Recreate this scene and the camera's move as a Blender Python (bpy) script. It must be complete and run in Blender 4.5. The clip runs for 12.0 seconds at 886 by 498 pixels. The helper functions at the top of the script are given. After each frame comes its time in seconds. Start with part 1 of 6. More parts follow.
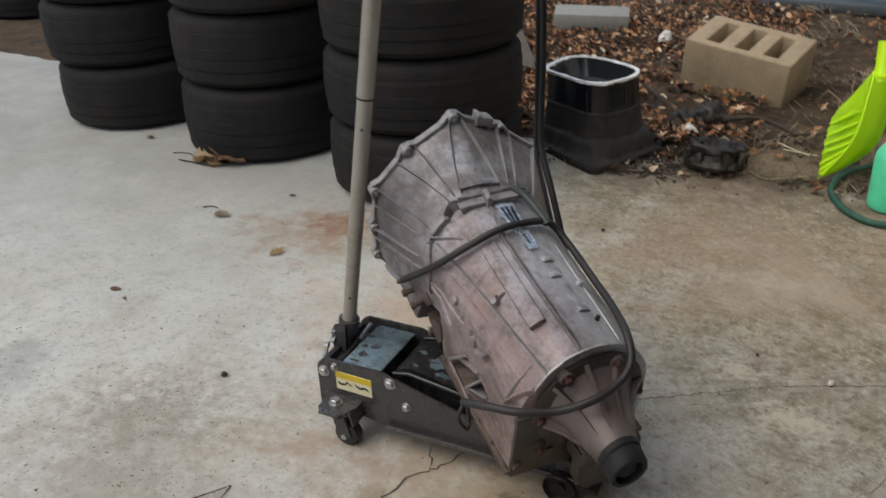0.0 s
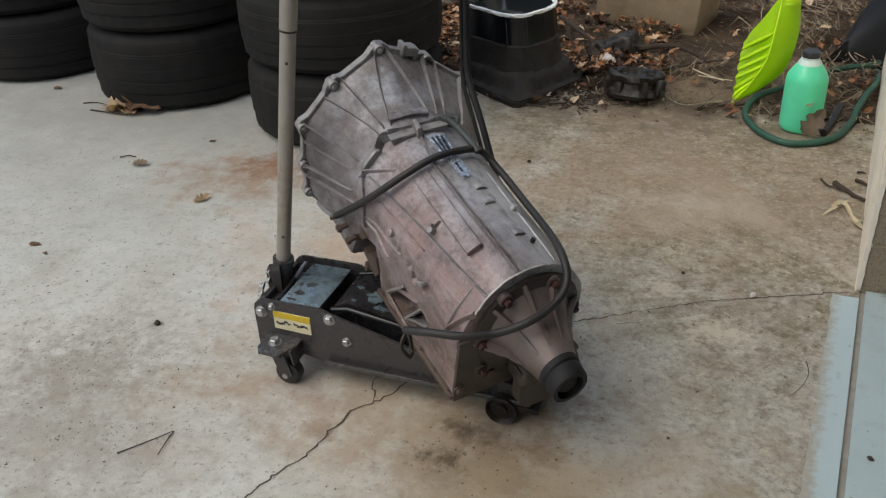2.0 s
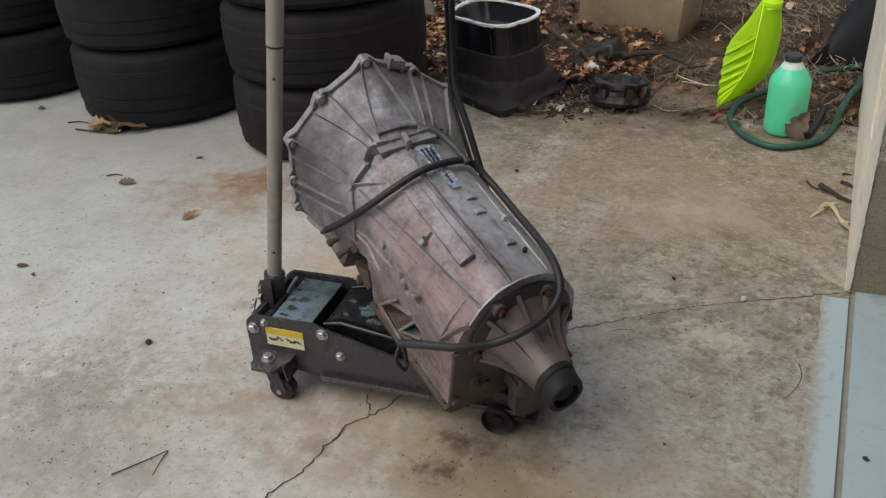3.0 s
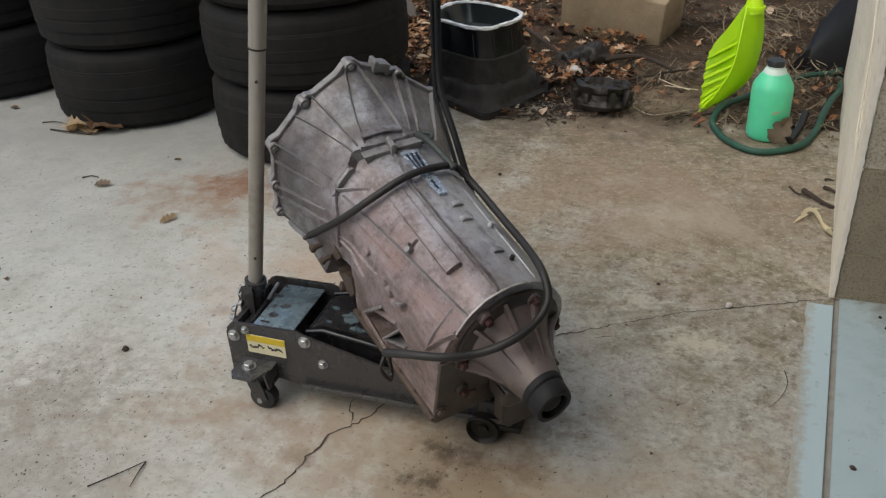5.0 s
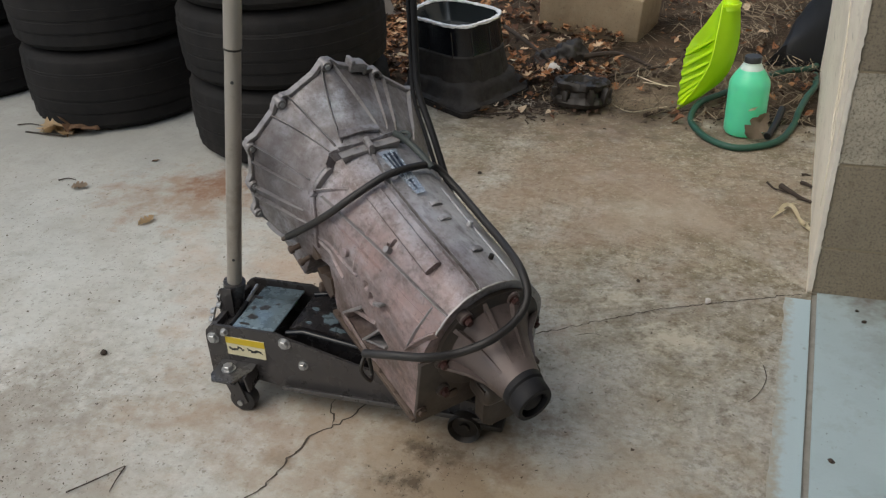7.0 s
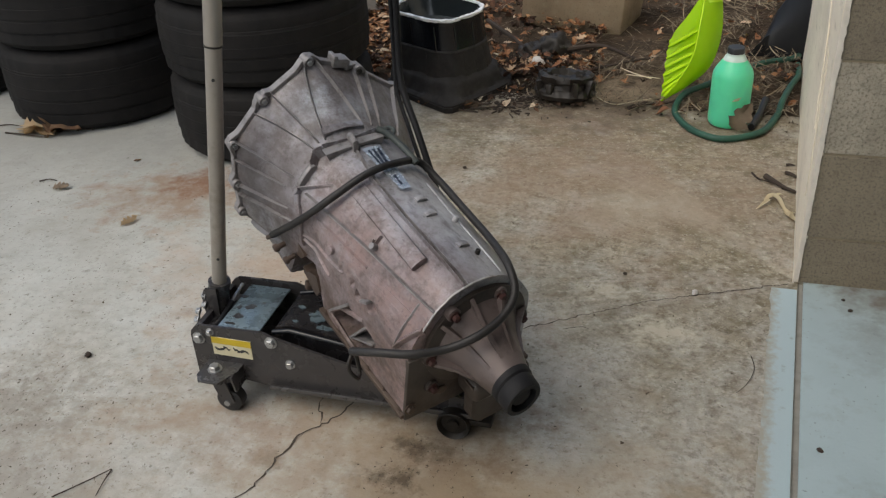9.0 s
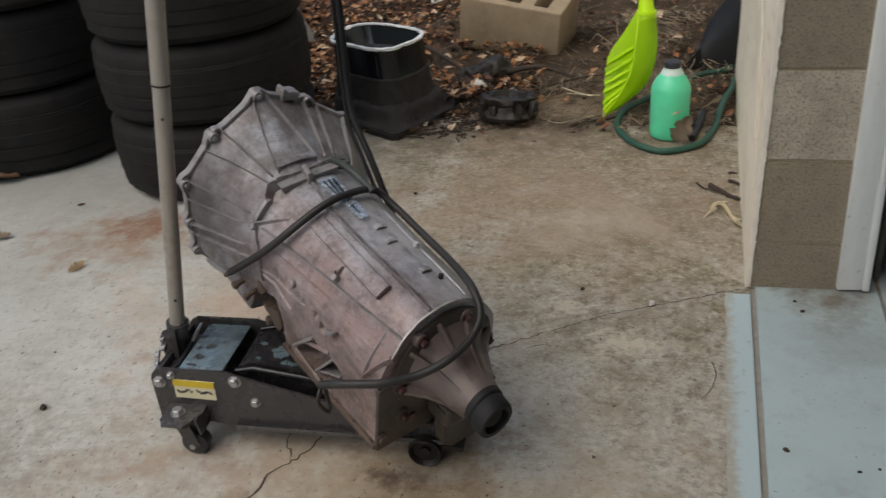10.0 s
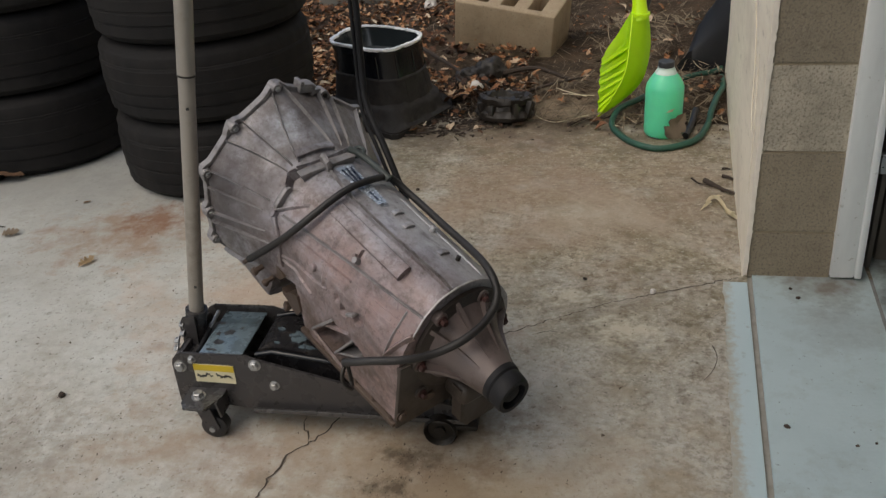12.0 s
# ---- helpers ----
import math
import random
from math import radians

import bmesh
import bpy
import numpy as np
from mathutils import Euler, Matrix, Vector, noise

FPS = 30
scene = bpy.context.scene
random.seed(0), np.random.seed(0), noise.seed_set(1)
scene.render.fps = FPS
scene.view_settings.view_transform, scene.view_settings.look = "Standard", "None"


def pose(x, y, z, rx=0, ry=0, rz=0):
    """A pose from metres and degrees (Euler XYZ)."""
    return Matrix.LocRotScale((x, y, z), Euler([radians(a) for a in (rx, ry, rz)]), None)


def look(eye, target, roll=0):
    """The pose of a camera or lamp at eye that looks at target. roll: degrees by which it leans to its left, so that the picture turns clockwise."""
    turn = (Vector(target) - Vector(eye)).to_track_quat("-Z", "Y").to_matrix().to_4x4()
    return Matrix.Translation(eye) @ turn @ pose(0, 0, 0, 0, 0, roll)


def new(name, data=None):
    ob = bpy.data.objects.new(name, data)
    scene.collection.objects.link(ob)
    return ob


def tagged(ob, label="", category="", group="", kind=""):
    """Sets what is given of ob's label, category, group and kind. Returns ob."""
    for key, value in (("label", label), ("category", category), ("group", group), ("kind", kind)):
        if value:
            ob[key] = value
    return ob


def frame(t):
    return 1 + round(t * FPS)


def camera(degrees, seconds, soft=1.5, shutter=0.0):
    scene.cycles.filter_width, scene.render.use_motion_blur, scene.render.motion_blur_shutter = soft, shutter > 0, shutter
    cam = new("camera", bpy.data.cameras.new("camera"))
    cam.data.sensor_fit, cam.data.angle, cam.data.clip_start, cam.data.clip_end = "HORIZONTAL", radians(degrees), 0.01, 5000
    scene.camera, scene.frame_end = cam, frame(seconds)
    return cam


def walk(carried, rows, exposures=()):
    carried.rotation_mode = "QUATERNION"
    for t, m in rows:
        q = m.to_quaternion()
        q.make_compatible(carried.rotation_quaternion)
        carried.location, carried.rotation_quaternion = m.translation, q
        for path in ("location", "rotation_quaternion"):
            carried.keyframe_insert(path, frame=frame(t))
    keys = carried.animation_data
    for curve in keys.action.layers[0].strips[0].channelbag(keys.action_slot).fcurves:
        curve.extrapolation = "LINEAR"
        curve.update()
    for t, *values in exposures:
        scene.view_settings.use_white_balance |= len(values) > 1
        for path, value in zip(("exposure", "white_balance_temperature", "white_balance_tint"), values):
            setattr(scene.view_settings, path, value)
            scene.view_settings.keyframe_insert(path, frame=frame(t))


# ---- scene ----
cam = camera(53.5, 12.0, soft=1.25, shutter=0.5)

PATH = [
    (0, (-0.252, -1.839, 1.167), (-1.069, -0.26, 0.25), -2.6),
    (0.5, (-0.244, -1.786, 1.166), (-0.988, -0.222, 0.167), -3.0),
    (1, (-0.259, -1.816, 1.155), (-0.917, -0.223, 0.139), -1.3),
    (1.5, (-0.257, -1.848, 1.153), (-0.914, -0.247, 0.149), -2.4),
    (2, (-0.266, -1.864, 1.145), (-0.902, -0.272, 0.115), -2.8),
    (2.5, (-0.268, -1.863, 1.146), (-0.887, -0.26, 0.123), -3.1),
    (3, (-0.274, -1.865, 1.147), (-0.886, -0.252, 0.136), -3.7),
    (3.2, (-0.281, -1.863, 1.147), (-0.897, -0.255, 0.129), -3.6),
    (4.8, (-0.295, -1.846, 1.146), (-0.866, -0.213, 0.142), -2.8),
    (5, (-0.296, -1.843, 1.145), (-0.86, -0.214, 0.132), -2.7),
    (5.5, (-0.295, -1.841, 1.146), (-0.844, -0.201, 0.142), -2.5),
    (6, (-0.292, -1.843, 1.145), (-0.839, -0.21, 0.129), -2.6),
    (6.5, (-0.292, -1.841, 1.146), (-0.827, -0.202, 0.132), -3.0),
    (7, (-0.291, -1.838, 1.146), (-0.817, -0.199, 0.127), -2.7),
    (9, (-0.293, -1.83, 1.142), (-0.788, -0.189, 0.113), -3.1),
    (9.5, (-0.302, -1.832, 1.142), (-0.768, -0.169, 0.134), -3.5),
    (10, (-0.318, -1.836, 1.144), (-0.698, -0.138, 0.157), -4.5),
    (10.5, (-0.335, -1.848, 1.146), (-0.61, -0.127, 0.166), -4.6),
    (11, (-0.348, -1.882, 1.141), (-0.648, -0.16, 0.169), -4.2),
    (11.5, (-0.353, -1.903, 1.144), (-0.687, -0.174, 0.196), -4.3),
    (12, (-0.363, -1.916, 1.138), (-0.705, -0.201, 0.167), -4.1),
]
walk(cam, [(t, look(eye, target, roll)) for t, eye, target, roll in PATH],
     exposures=[(0, 0.06, 6430, 4), (3, 0.02, 6430, 4), (7, 0.0, 6430, 4), (9.5, -0.05, 6480, 5), (10.5, -0.16, 6620, 6), (12, -0.19, 6650, 6)])

# ---- light ----
SUN_AZ, SUN_EL = radians(222), radians(58)
world = bpy.data.worlds.new("sky")
scene.world = world
world.use_nodes = True
wn, wl = world.node_tree.nodes, world.node_tree.links
sky = wn.new("ShaderNodeTexSky")
sky.sky_type, sky.sun_disc = "NISHITA", False
sky.sun_elevation, sky.sun_rotation = SUN_EL, SUN_AZ
sky.air_density, sky.dust_density, sky.ozone_density = 1.0, 4.0, 0.6
wl.new(sky.outputs[0], wn["Background"].inputs[0])
wn["Background"].inputs[1].default_value = 0.15
sun_data = bpy.data.lights.new("sun", "SUN")
sun_data.energy, sun_data.angle, sun_data.color = 0.95, radians(100), (1.0, 0.97, 0.92)
sun = new("sun", sun_data)
sun.matrix_world = look((math.sin(SUN_AZ) * 8, math.cos(SUN_AZ) * 8, 8 * math.tan(SUN_EL)), (0, 0, 0))


# ---- materials ----
def rgb(c):
    return (*c, 1.0)


class Mat:
    """A node material with a Principled shader; helpers chain noise-driven colours and relief."""

    def __init__(self, name, color, rough=0.6, metal=0.0, space="Object"):
        self.m = bpy.data.materials.new(name)
        self.m.use_nodes = True
        self.n, self.l = self.m.node_tree.nodes, self.m.node_tree.links
        self.b = self.n["Principled BSDF"]
        self.b.inputs["Roughness"].default_value = rough
        self.b.inputs["Metallic"].default_value = metal
        self.col = self.n.new("ShaderNodeRGB")
        self.col.outputs[0].default_value = rgb(color)
        self.out = self.col.outputs[0]
        self.tc = self.n.new("ShaderNodeTexCoord")
        self.space = space
        self.bumps = None

    def coord(self, scale=(1, 1, 1), shift=(0, 0, 0)):
        mp = self.n.new("ShaderNodeMapping")
        mp.inputs["Scale"].default_value = scale
        mp.inputs["Location"].default_value = shift
        self.l.new(self.tc.outputs[self.space], mp.inputs[0])
        return mp.outputs[0]

    def noise(self, scale, detail=4.0, rough=0.6, distort=0.0, stretch=(1, 1, 1), shift=(0, 0, 0)):
        t = self.n.new("ShaderNodeTexNoise")
        t.inputs["Scale"].default_value, t.inputs["Detail"].default_value = scale, detail
        t.inputs["Roughness"].default_value, t.inputs["Distortion"].default_value = rough, distort
        self.l.new(self.coord(stretch, shift), t.inputs["Vector"])
        return t.outputs["Fac"]

    def ramp(self, fac, lo, hi, a=0.0, b=1.0):
        r = self.n.new("ShaderNodeMapRange")
        r.inputs[1].default_value, r.inputs[2].default_value = lo, hi
        r.inputs[3].default_value, r.inputs[4].default_value = a, b
        self.l.new(fac, r.inputs[0])
        return r.outputs[0]

    def mul(self, a, b, op="MULTIPLY"):
        t = self.n.new("ShaderNodeMath")
        t.operation = op
        for i, v in enumerate((a, b)):
            if isinstance(v, (int, float)):
                t.inputs[i].default_value = v
            else:
                self.l.new(v, t.inputs[i])
        return t.outputs[0]

    def mix(self, fac, color):
        t = self.n.new("ShaderNodeMix")
        t.data_type = "RGBA"
        self.l.new(fac, t.inputs[0])
        self.l.new(self.out, t.inputs[6])
        if isinstance(color, tuple):
            t.inputs[7].default_value = rgb(color)
        else:
            self.l.new(color, t.inputs[7])
        self.out = t.outputs[2]
        return self

    def blot(self, scale, lo, hi, color, strength=1.0, **k):
        return self.mix(self.ramp(self.noise(scale, **k), lo, hi, 0.0, strength), color)

    def spot(self, x, y, rx, ry, color, strength=1.0, soft=0.5, wob=6.0):
        """A patch of colour with a ragged outline at a place of the ground."""
        sep = self.n.new("ShaderNodeVectorMath")
        sep.operation = "LENGTH"
        mp = self.coord((1 / rx, 1 / ry, 0), (-x / rx, -y / ry, 0))
        self.l.new(mp, sep.inputs[0])
        d = self.mul(sep.outputs["Value"], self.ramp(self.noise(wob, 5.0, 0.7), 0.3, 0.7, -0.75, 0.75), "ADD")
        return self.mix(self.ramp(d, 1.0, 1.0 - soft, 0.0, strength), color)

    def blob(self, place, size, color, strength=1.0, soft=0.8, wob=14.0):
        """A patch of colour with a ragged outline about a place in space."""
        d = self.n.new("ShaderNodeVectorMath")
        d.operation = "LENGTH"
        self.l.new(self.coord(tuple(1 / v for v in size), tuple(-p / v for p, v in zip(place, size))), d.inputs[0])
        far = self.mul(d.outputs["Value"], self.ramp(self.noise(wob, 6.0, 0.7), 0.3, 0.7, -0.7, 0.7), "ADD")
        return self.mix(self.ramp(far, 1.0, 1.0 - soft, 0.0, strength), color)

    def bump(self, fac, dist, strength=1.0):
        t = self.n.new("ShaderNodeBump")
        t.inputs["Strength"].default_value, t.inputs["Distance"].default_value = strength, dist
        self.l.new(fac, t.inputs["Height"])
        if self.bumps:
            self.l.new(self.bumps, t.inputs["Normal"])
        self.bumps = t.outputs[0]
        return self

    def rough(self, fac, lo, hi, a, b):
        self.l.new(self.ramp(fac, lo, hi, a, b), self.b.inputs["Roughness"])
        return self

    def vary(self, island=False, amount=0.3, dark=(0.0, 0.0, 0.0)):
        if island:
            s = self.n.new("ShaderNodeNewGeometry").outputs["Random Per Island"]
        else:
            s = self.n.new("ShaderNodeObjectInfo").outputs["Random"]
        return self.mix(self.ramp(s, 0.0, 1.0, 0.0, amount), dark)

    def dull(self, level):
        self.b.inputs["Specular IOR Level"].default_value = level
        return self

    def done(self):
        self.l.new(self.out, self.b.inputs["Base Color"])
        if self.bumps:
            self.l.new(self.bumps, self.b.inputs["Normal"])
        return self.m


def make_concrete():
    m = Mat("driveway_concrete", (0.565, 0.578, 0.547), 0.9)
    m.dull(0.3)
    wide = m.noise(0.9, 5.0, 0.6, shift=(3.1, 0.4, 0))
    sep = m.n.new("ShaderNodeSeparateXYZ")
    m.l.new(m.tc.outputs["Object"], sep.inputs[0])
    # trodden soil spreads from the bed and the garage side
    lean = m.mul(sep.outputs[0], m.mul(sep.outputs[1], 0.42), "ADD")
    soil = m.mul(m.ramp(lean, -1.55, -0.35, 0.0, 1.0), m.ramp(sep.outputs[1], -0.9, 0.6, 0.38, 1.15))
    soil = m.mul(soil, m.ramp(wide, 0.3, 0.7, -0.22, 0.22), "ADD")

    def dirt(scale, lo, hi, color, strength, **k):
        m.mix(m.mul(m.ramp(m.noise(scale, **k), lo, hi, 0.0, strength), m.ramp(soil, 0.1, 0.7, 0.12, 1.0)), color)

    m.mix(m.ramp(soil, 0.1, 1.1, 0.0, 0.9), (0.262, 0.208, 0.145))
    m.blot(2.0, 0.46, 0.72, (0.45, 0.415, 0.36), 0.6, detail=6.0)
    m.blot(6.0, 0.5, 0.7, (0.36, 0.335, 0.28), 0.5, detail=6.0, rough=0.65)
    m.blot(14.0, 0.55, 0.72, (0.27, 0.25, 0.205), 0.5, detail=6.0, rough=0.65)
    dirt(4.2, 0.45, 0.62, (0.3, 0.24, 0.145), 0.55, detail=6.0, rough=0.65)
    dirt(9.0, 0.46, 0.64, (0.16, 0.135, 0.08), 0.8, detail=7.0, rough=0.75)
    dirt(9.0, 0.52, 0.66, (0.5, 0.44, 0.34), 0.55, detail=7.0, rough=0.7, shift=(7, 1, 0))
    dirt(30.0, 0.5, 0.62, (0.13, 0.105, 0.07), 0.75, detail=6.0, rough=0.75)
    dirt(62.0, 0.46, 0.64, (0.15, 0.12, 0.072), 0.5, detail=5.0, rough=0.7)
    dirt(48.0, 0.56, 0.66, (0.66, 0.62, 0.51), 0.5, detail=6.0, rough=0.75, shift=(5, 3, 0))
    dirt(22.0, 0.6, 0.7, (0.62, 0.57, 0.47), 0.5, detail=7.0, rough=0.75, shift=(1, 4, 0))
    m.blot(5.0, 0.56, 0.7, (0.66, 0.65, 0.61), 0.4, shift=(4, 2, 0))
    m.blot(24.0, 0.54, 0.7, (0.33, 0.305, 0.26), 0.55, detail=7.0, rough=0.75, shift=(6, 6, 0))
    m.blot(38.0, 0.58, 0.7, (0.17, 0.145, 0.115), 0.7, detail=5.0, rough=0.75)
    m.blot(75.0, 0.58, 0.68, (0.62, 0.58, 0.5), 0.35, detail=3.0, shift=(2, 9, 0))
    m.blot(85.0, 0.6, 0.7, (0.13, 0.11, 0.09), 0.65, detail=3.0)
    # greyer, darker tone over the far part by the tyres
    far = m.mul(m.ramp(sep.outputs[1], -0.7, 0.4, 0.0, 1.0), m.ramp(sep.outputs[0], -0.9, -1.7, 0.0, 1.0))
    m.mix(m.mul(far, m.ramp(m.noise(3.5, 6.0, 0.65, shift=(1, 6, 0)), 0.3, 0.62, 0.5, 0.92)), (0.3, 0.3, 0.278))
    # rust, oil and soil marks, and darker tones by the jack
    m.spot(-1.69, 0.13, 0.32, 0.2, (0.27, 0.165, 0.095), 0.65, 0.95, 12.0)
    m.spot(-1.63, 0.24, 0.15, 0.12, (0.2, 0.085, 0.04), 0.75, 0.9, 16.0)
    m.spot(-0.66, -0.76, 0.22, 0.15, (0.12, 0.085, 0.055), 0.8, 0.8, 9.0)
    m.spot(-0.968, -0.79, 0.045, 0.03, (0.17, 0.13, 0.09), 0.7, 0.7, 14.0)
    m.spot(-1.45, -0.95, 0.4, 0.24, (0.28, 0.245, 0.2), 0.6, 0.9, 14.0)
    m.spot(-0.95, -0.4, 0.42, 0.28, (0.27, 0.17, 0.11), 0.6, 0.95, 9.0)
    m.spot(-2.0, -0.78, 0.13, 0.16, (0.2, 0.2, 0.2), 0.4, 0.7, 8.0)
    m.spot(-0.6, 0.95, 1.0, 0.2, (0.12, 0.09, 0.065), 0.85, 0.9, 7.0)
    # browner, darker band along the near foot of the jack
    m.spot(-0.95, -0.72, 0.4, 0.14, (0.3, 0.2, 0.14), 0.55, 0.95, 10.0)
    m.spot(-1.12, -0.22, 0.42, 0.36, (0.44, 0.315, 0.225), 0.6, 0.95, 5.0)
    m.spot(-0.5, 0.4, 0.6, 0.5, (0.3, 0.215, 0.155), 0.6, 0.95, 5.0)
    m.spot(-0.5, -0.82, 0.4, 0.24, (0.31, 0.235, 0.15), 0.65, 0.95, 6.0)
    m.spot(-1.55, -0.76, 0.26, 0.2, (0.25, 0.215, 0.17), 0.6, 0.95, 22.0)
    m.spot(-0.75, -0.74, 0.75, 0.36, (0.35, 0.275, 0.19), 0.5, 0.95, 5.0)
    m.spot(-0.7, -0.7, 0.06, 0.035, (0.1, 0.075, 0.05), 0.8, 0.8, 24.0)
    m.spot(-0.725, -0.785, 0.06, 0.04, (0.1, 0.075, 0.05), 0.85, 0.8, 24.0)
    m.spot(-0.31, -0.21, 0.16, 0.1, (0.14, 0.115, 0.075), 0.6, 0.95, 12.0)
    m.spot(-0.29, -0.25, 0.1, 0.07, (0.6, 0.56, 0.46), 0.7, 0.8, 34.0)
    m.spot(-0.42, -0.12, 0.07, 0.05, (0.58, 0.54, 0.45), 0.6, 0.8, 34.0)
    # shade and oil under the tail, both put into the slab's colour
    m.spot(-0.62, -0.62, 0.17, 0.13, (0.16, 0.11, 0.075), 0.65, 0.95, 10.0)
    m.spot(-0.35, 0.3, 0.25, 0.2, (0.4, 0.34, 0.26), 0.5, 0.9, 8.0)
    m.bump(m.noise(9.0, 5.0, 0.6), 0.006, 0.35).bump(m.noise(45.0, 6.0, 0.7), 0.003, 0.45).bump(m.noise(260.0, 3.0), 0.001, 0.5)
    return m.done()


def make_blue_paint():
    m = Mat("blue_grey_floor_paint", (0.42, 0.515, 0.54), 0.55)
    m.blot(3.0, 0.45, 0.7, (0.35, 0.43, 0.45), 0.6)
    m.blot(26.0, 0.66, 0.72, (0.16, 0.15, 0.13), 0.7, detail=6.0)
    m.blot(90.0, 0.66, 0.72, (0.12, 0.11, 0.1), 0.6)
    m.spot(0.17, -0.04, 0.17, 0.14, (0.17, 0.15, 0.125), 0.95, 0.9, 5.0)
    m.spot(0.2, -0.2, 0.16, 0.12, (0.24, 0.26, 0.26), 0.6, 0.95, 6.0)
    m.blot(9.0, 0.52, 0.68, (0.3, 0.33, 0.32), 0.5, detail=6.0, rough=0.7, shift=(3, 2, 0))
    m.bump(m.noise(60.0, 5.0, 0.7), 0.002, 0.5)
    return m.done()


def make_garage_floor():
    m = Mat("shaded_dusty_floor_paint", (0.37, 0.45, 0.47), 0.6)
    m.blot(4.0, 0.42, 0.7, (0.26, 0.3, 0.31), 0.7, detail=6.0)
    m.blot(26.0, 0.62, 0.72, (0.14, 0.13, 0.11), 0.7, detail=6.0)
    # dark patch inside the jamb: dirt and indoor shade put into the colour
    m.spot(0.42, -0.02, 0.22, 0.3, (0.085, 0.085, 0.08), 0.95, 0.9, 6.0)
    m.bump(m.noise(60.0, 5.0, 0.7), 0.002, 0.5)
    return m.done()


def make_worn_paint():
    """The floor paint where it thins out towards the driveway."""
    m = Mat("worn_blue_grey_paint", (0.44, 0.545, 0.575), 0.6)
    m.blot(26.0, 0.6, 0.72, (0.2, 0.18, 0.15), 0.6, detail=6.0)
    sep = m.n.new("ShaderNodeSeparateXYZ")
    m.l.new(m.tc.outputs["Object"], sep.inputs[0])
    gone = m.mul(m.mul(sep.outputs[1], 0.083), sep.outputs[0], "SUBTRACT")
    gone = m.mul(gone, m.ramp(m.noise(55.0, 6.0, 0.7), 0.3, 0.7, -0.014, 0.014), "ADD")
    gone = m.mul(gone, m.ramp(sep.outputs[1], -0.1, -1.0, 0.0, 0.012), "ADD")
    m.mix(m.ramp(gone, 0.035, 0.06, 0.0, 0.9), (0.36, 0.33, 0.27))
    m.bump(m.noise(60.0, 5.0, 0.7), 0.002, 0.5)
    return m.done()


def make_cmu(name="concrete_block_grey", c=(0.6, 0.54, 0.43)):
    m = Mat(name, c, 0.95)
    m.vary(amount=0.12, dark=(0.13, 0.11, 0.09))
    m.blot(6.0, 0.45, 0.7, (0.24, 0.205, 0.155), 0.5)
    m.blot(15.0, 0.48, 0.68, (0.22, 0.185, 0.14), 0.45, detail=7.0, rough=0.75, shift=(3, 2, 8))
    m.blot(170.0, 0.5, 0.66, (0.16, 0.138, 0.108), 0.75, detail=4.0)
    m.blot(160.0, 0.58, 0.7, (0.38, 0.35, 0.3), 0.35, shift=(2, 1, 5))
    m.blot(45.0, 0.54, 0.68, (0.16, 0.132, 0.095), 0.5, detail=6.0, rough=0.75)
    m.blot(95.0, 0.66, 0.72, (0.5, 0.46, 0.38), 0.3, detail=3.0, shift=(4, 4, 9))
    m.bump(m.noise(110.0, 5.0, 0.75), 0.005, 1.0).bump(m.noise(38.0, 5.0, 0.7), 0.006, 0.6)
    return m.done()


def make_tan_block():
    m = Mat("tan_concrete_block", (0.37, 0.29, 0.195), 0.95)
    m.blot(8.0, 0.42, 0.68, (0.25, 0.19, 0.125), 0.7)
    m.blot(25.0, 0.52, 0.68, (0.38, 0.32, 0.22), 0.6, detail=5.0)
    m.blot(110.0, 0.55, 0.7, (0.17, 0.135, 0.09), 0.6)
    m.bump(m.noise(150.0, 4.0, 0.7), 0.002, 0.7)
    return m.done()


def make_cream():
    m = Mat("cream_masonry_paint", (0.86, 0.78, 0.64), 0.85)
    m.blot(7.0, 0.42, 0.7, (0.62, 0.54, 0.43), 0.5, detail=6.0, rough=0.7, stretch=(1, 0.3, 1))
    m.blot(34.0, 0.6, 0.72, (0.34, 0.28, 0.21), 0.5, detail=5.0, stretch=(1, 0.3, 1))
    m.blot(3.0, 0.54, 0.68, (0.45, 0.39, 0.3), 0.4, shift=(1, 3, 2), stretch=(1, 0.4, 1))
    m.blot(90.0, 0.66, 0.72, (0.1, 0.085, 0.07), 0.6)
    m.bump(m.noise(60.0, 6.0, 0.7), 0.004, 0.7)
    return m.done()


def make_white_paint():
    m = Mat("white_trim_paint", (0.76, 0.78, 0.77), 0.5)
    m.blot(9.0, 0.5, 0.72, (0.5, 0.51, 0.5), 0.5, stretch=(1, 1, 0.2))
    m.blot(60.0, 0.66, 0.72, (0.3, 0.27, 0.22), 0.5)
    m.bump(m.noise(90.0, 3.0, stretch=(1, 1, 0.1)), 0.001, 0.4)
    return m.done()


def make_rubber(name="tyre_rubber", c=(0.0112, 0.0106, 0.0107), rough=0.75, spec=0.2):
    m = Mat(name, c, rough)
    m.blot(5.0, 0.45, 0.75, (c[0] * 2.0, c[1] * 1.85, c[2] * 1.7), 0.7)
    m.blot(60.0, 0.6, 0.75, (c[0] * 2.6, c[1] * 2.3, c[2] * 2.0), 0.3)
    m.blot(22.0, 0.5, 0.68, (c[0] * 1.7, c[1] * 1.6, c[2] * 1.5), 0.55, detail=7.0, rough=0.75)
    m.bump(m.noise(180.0, 3.0), 0.001, 0.5).bump(m.noise(28.0, 5.0, 0.7), 0.002, 0.4)
    m.dull(spec)
    return m.done()


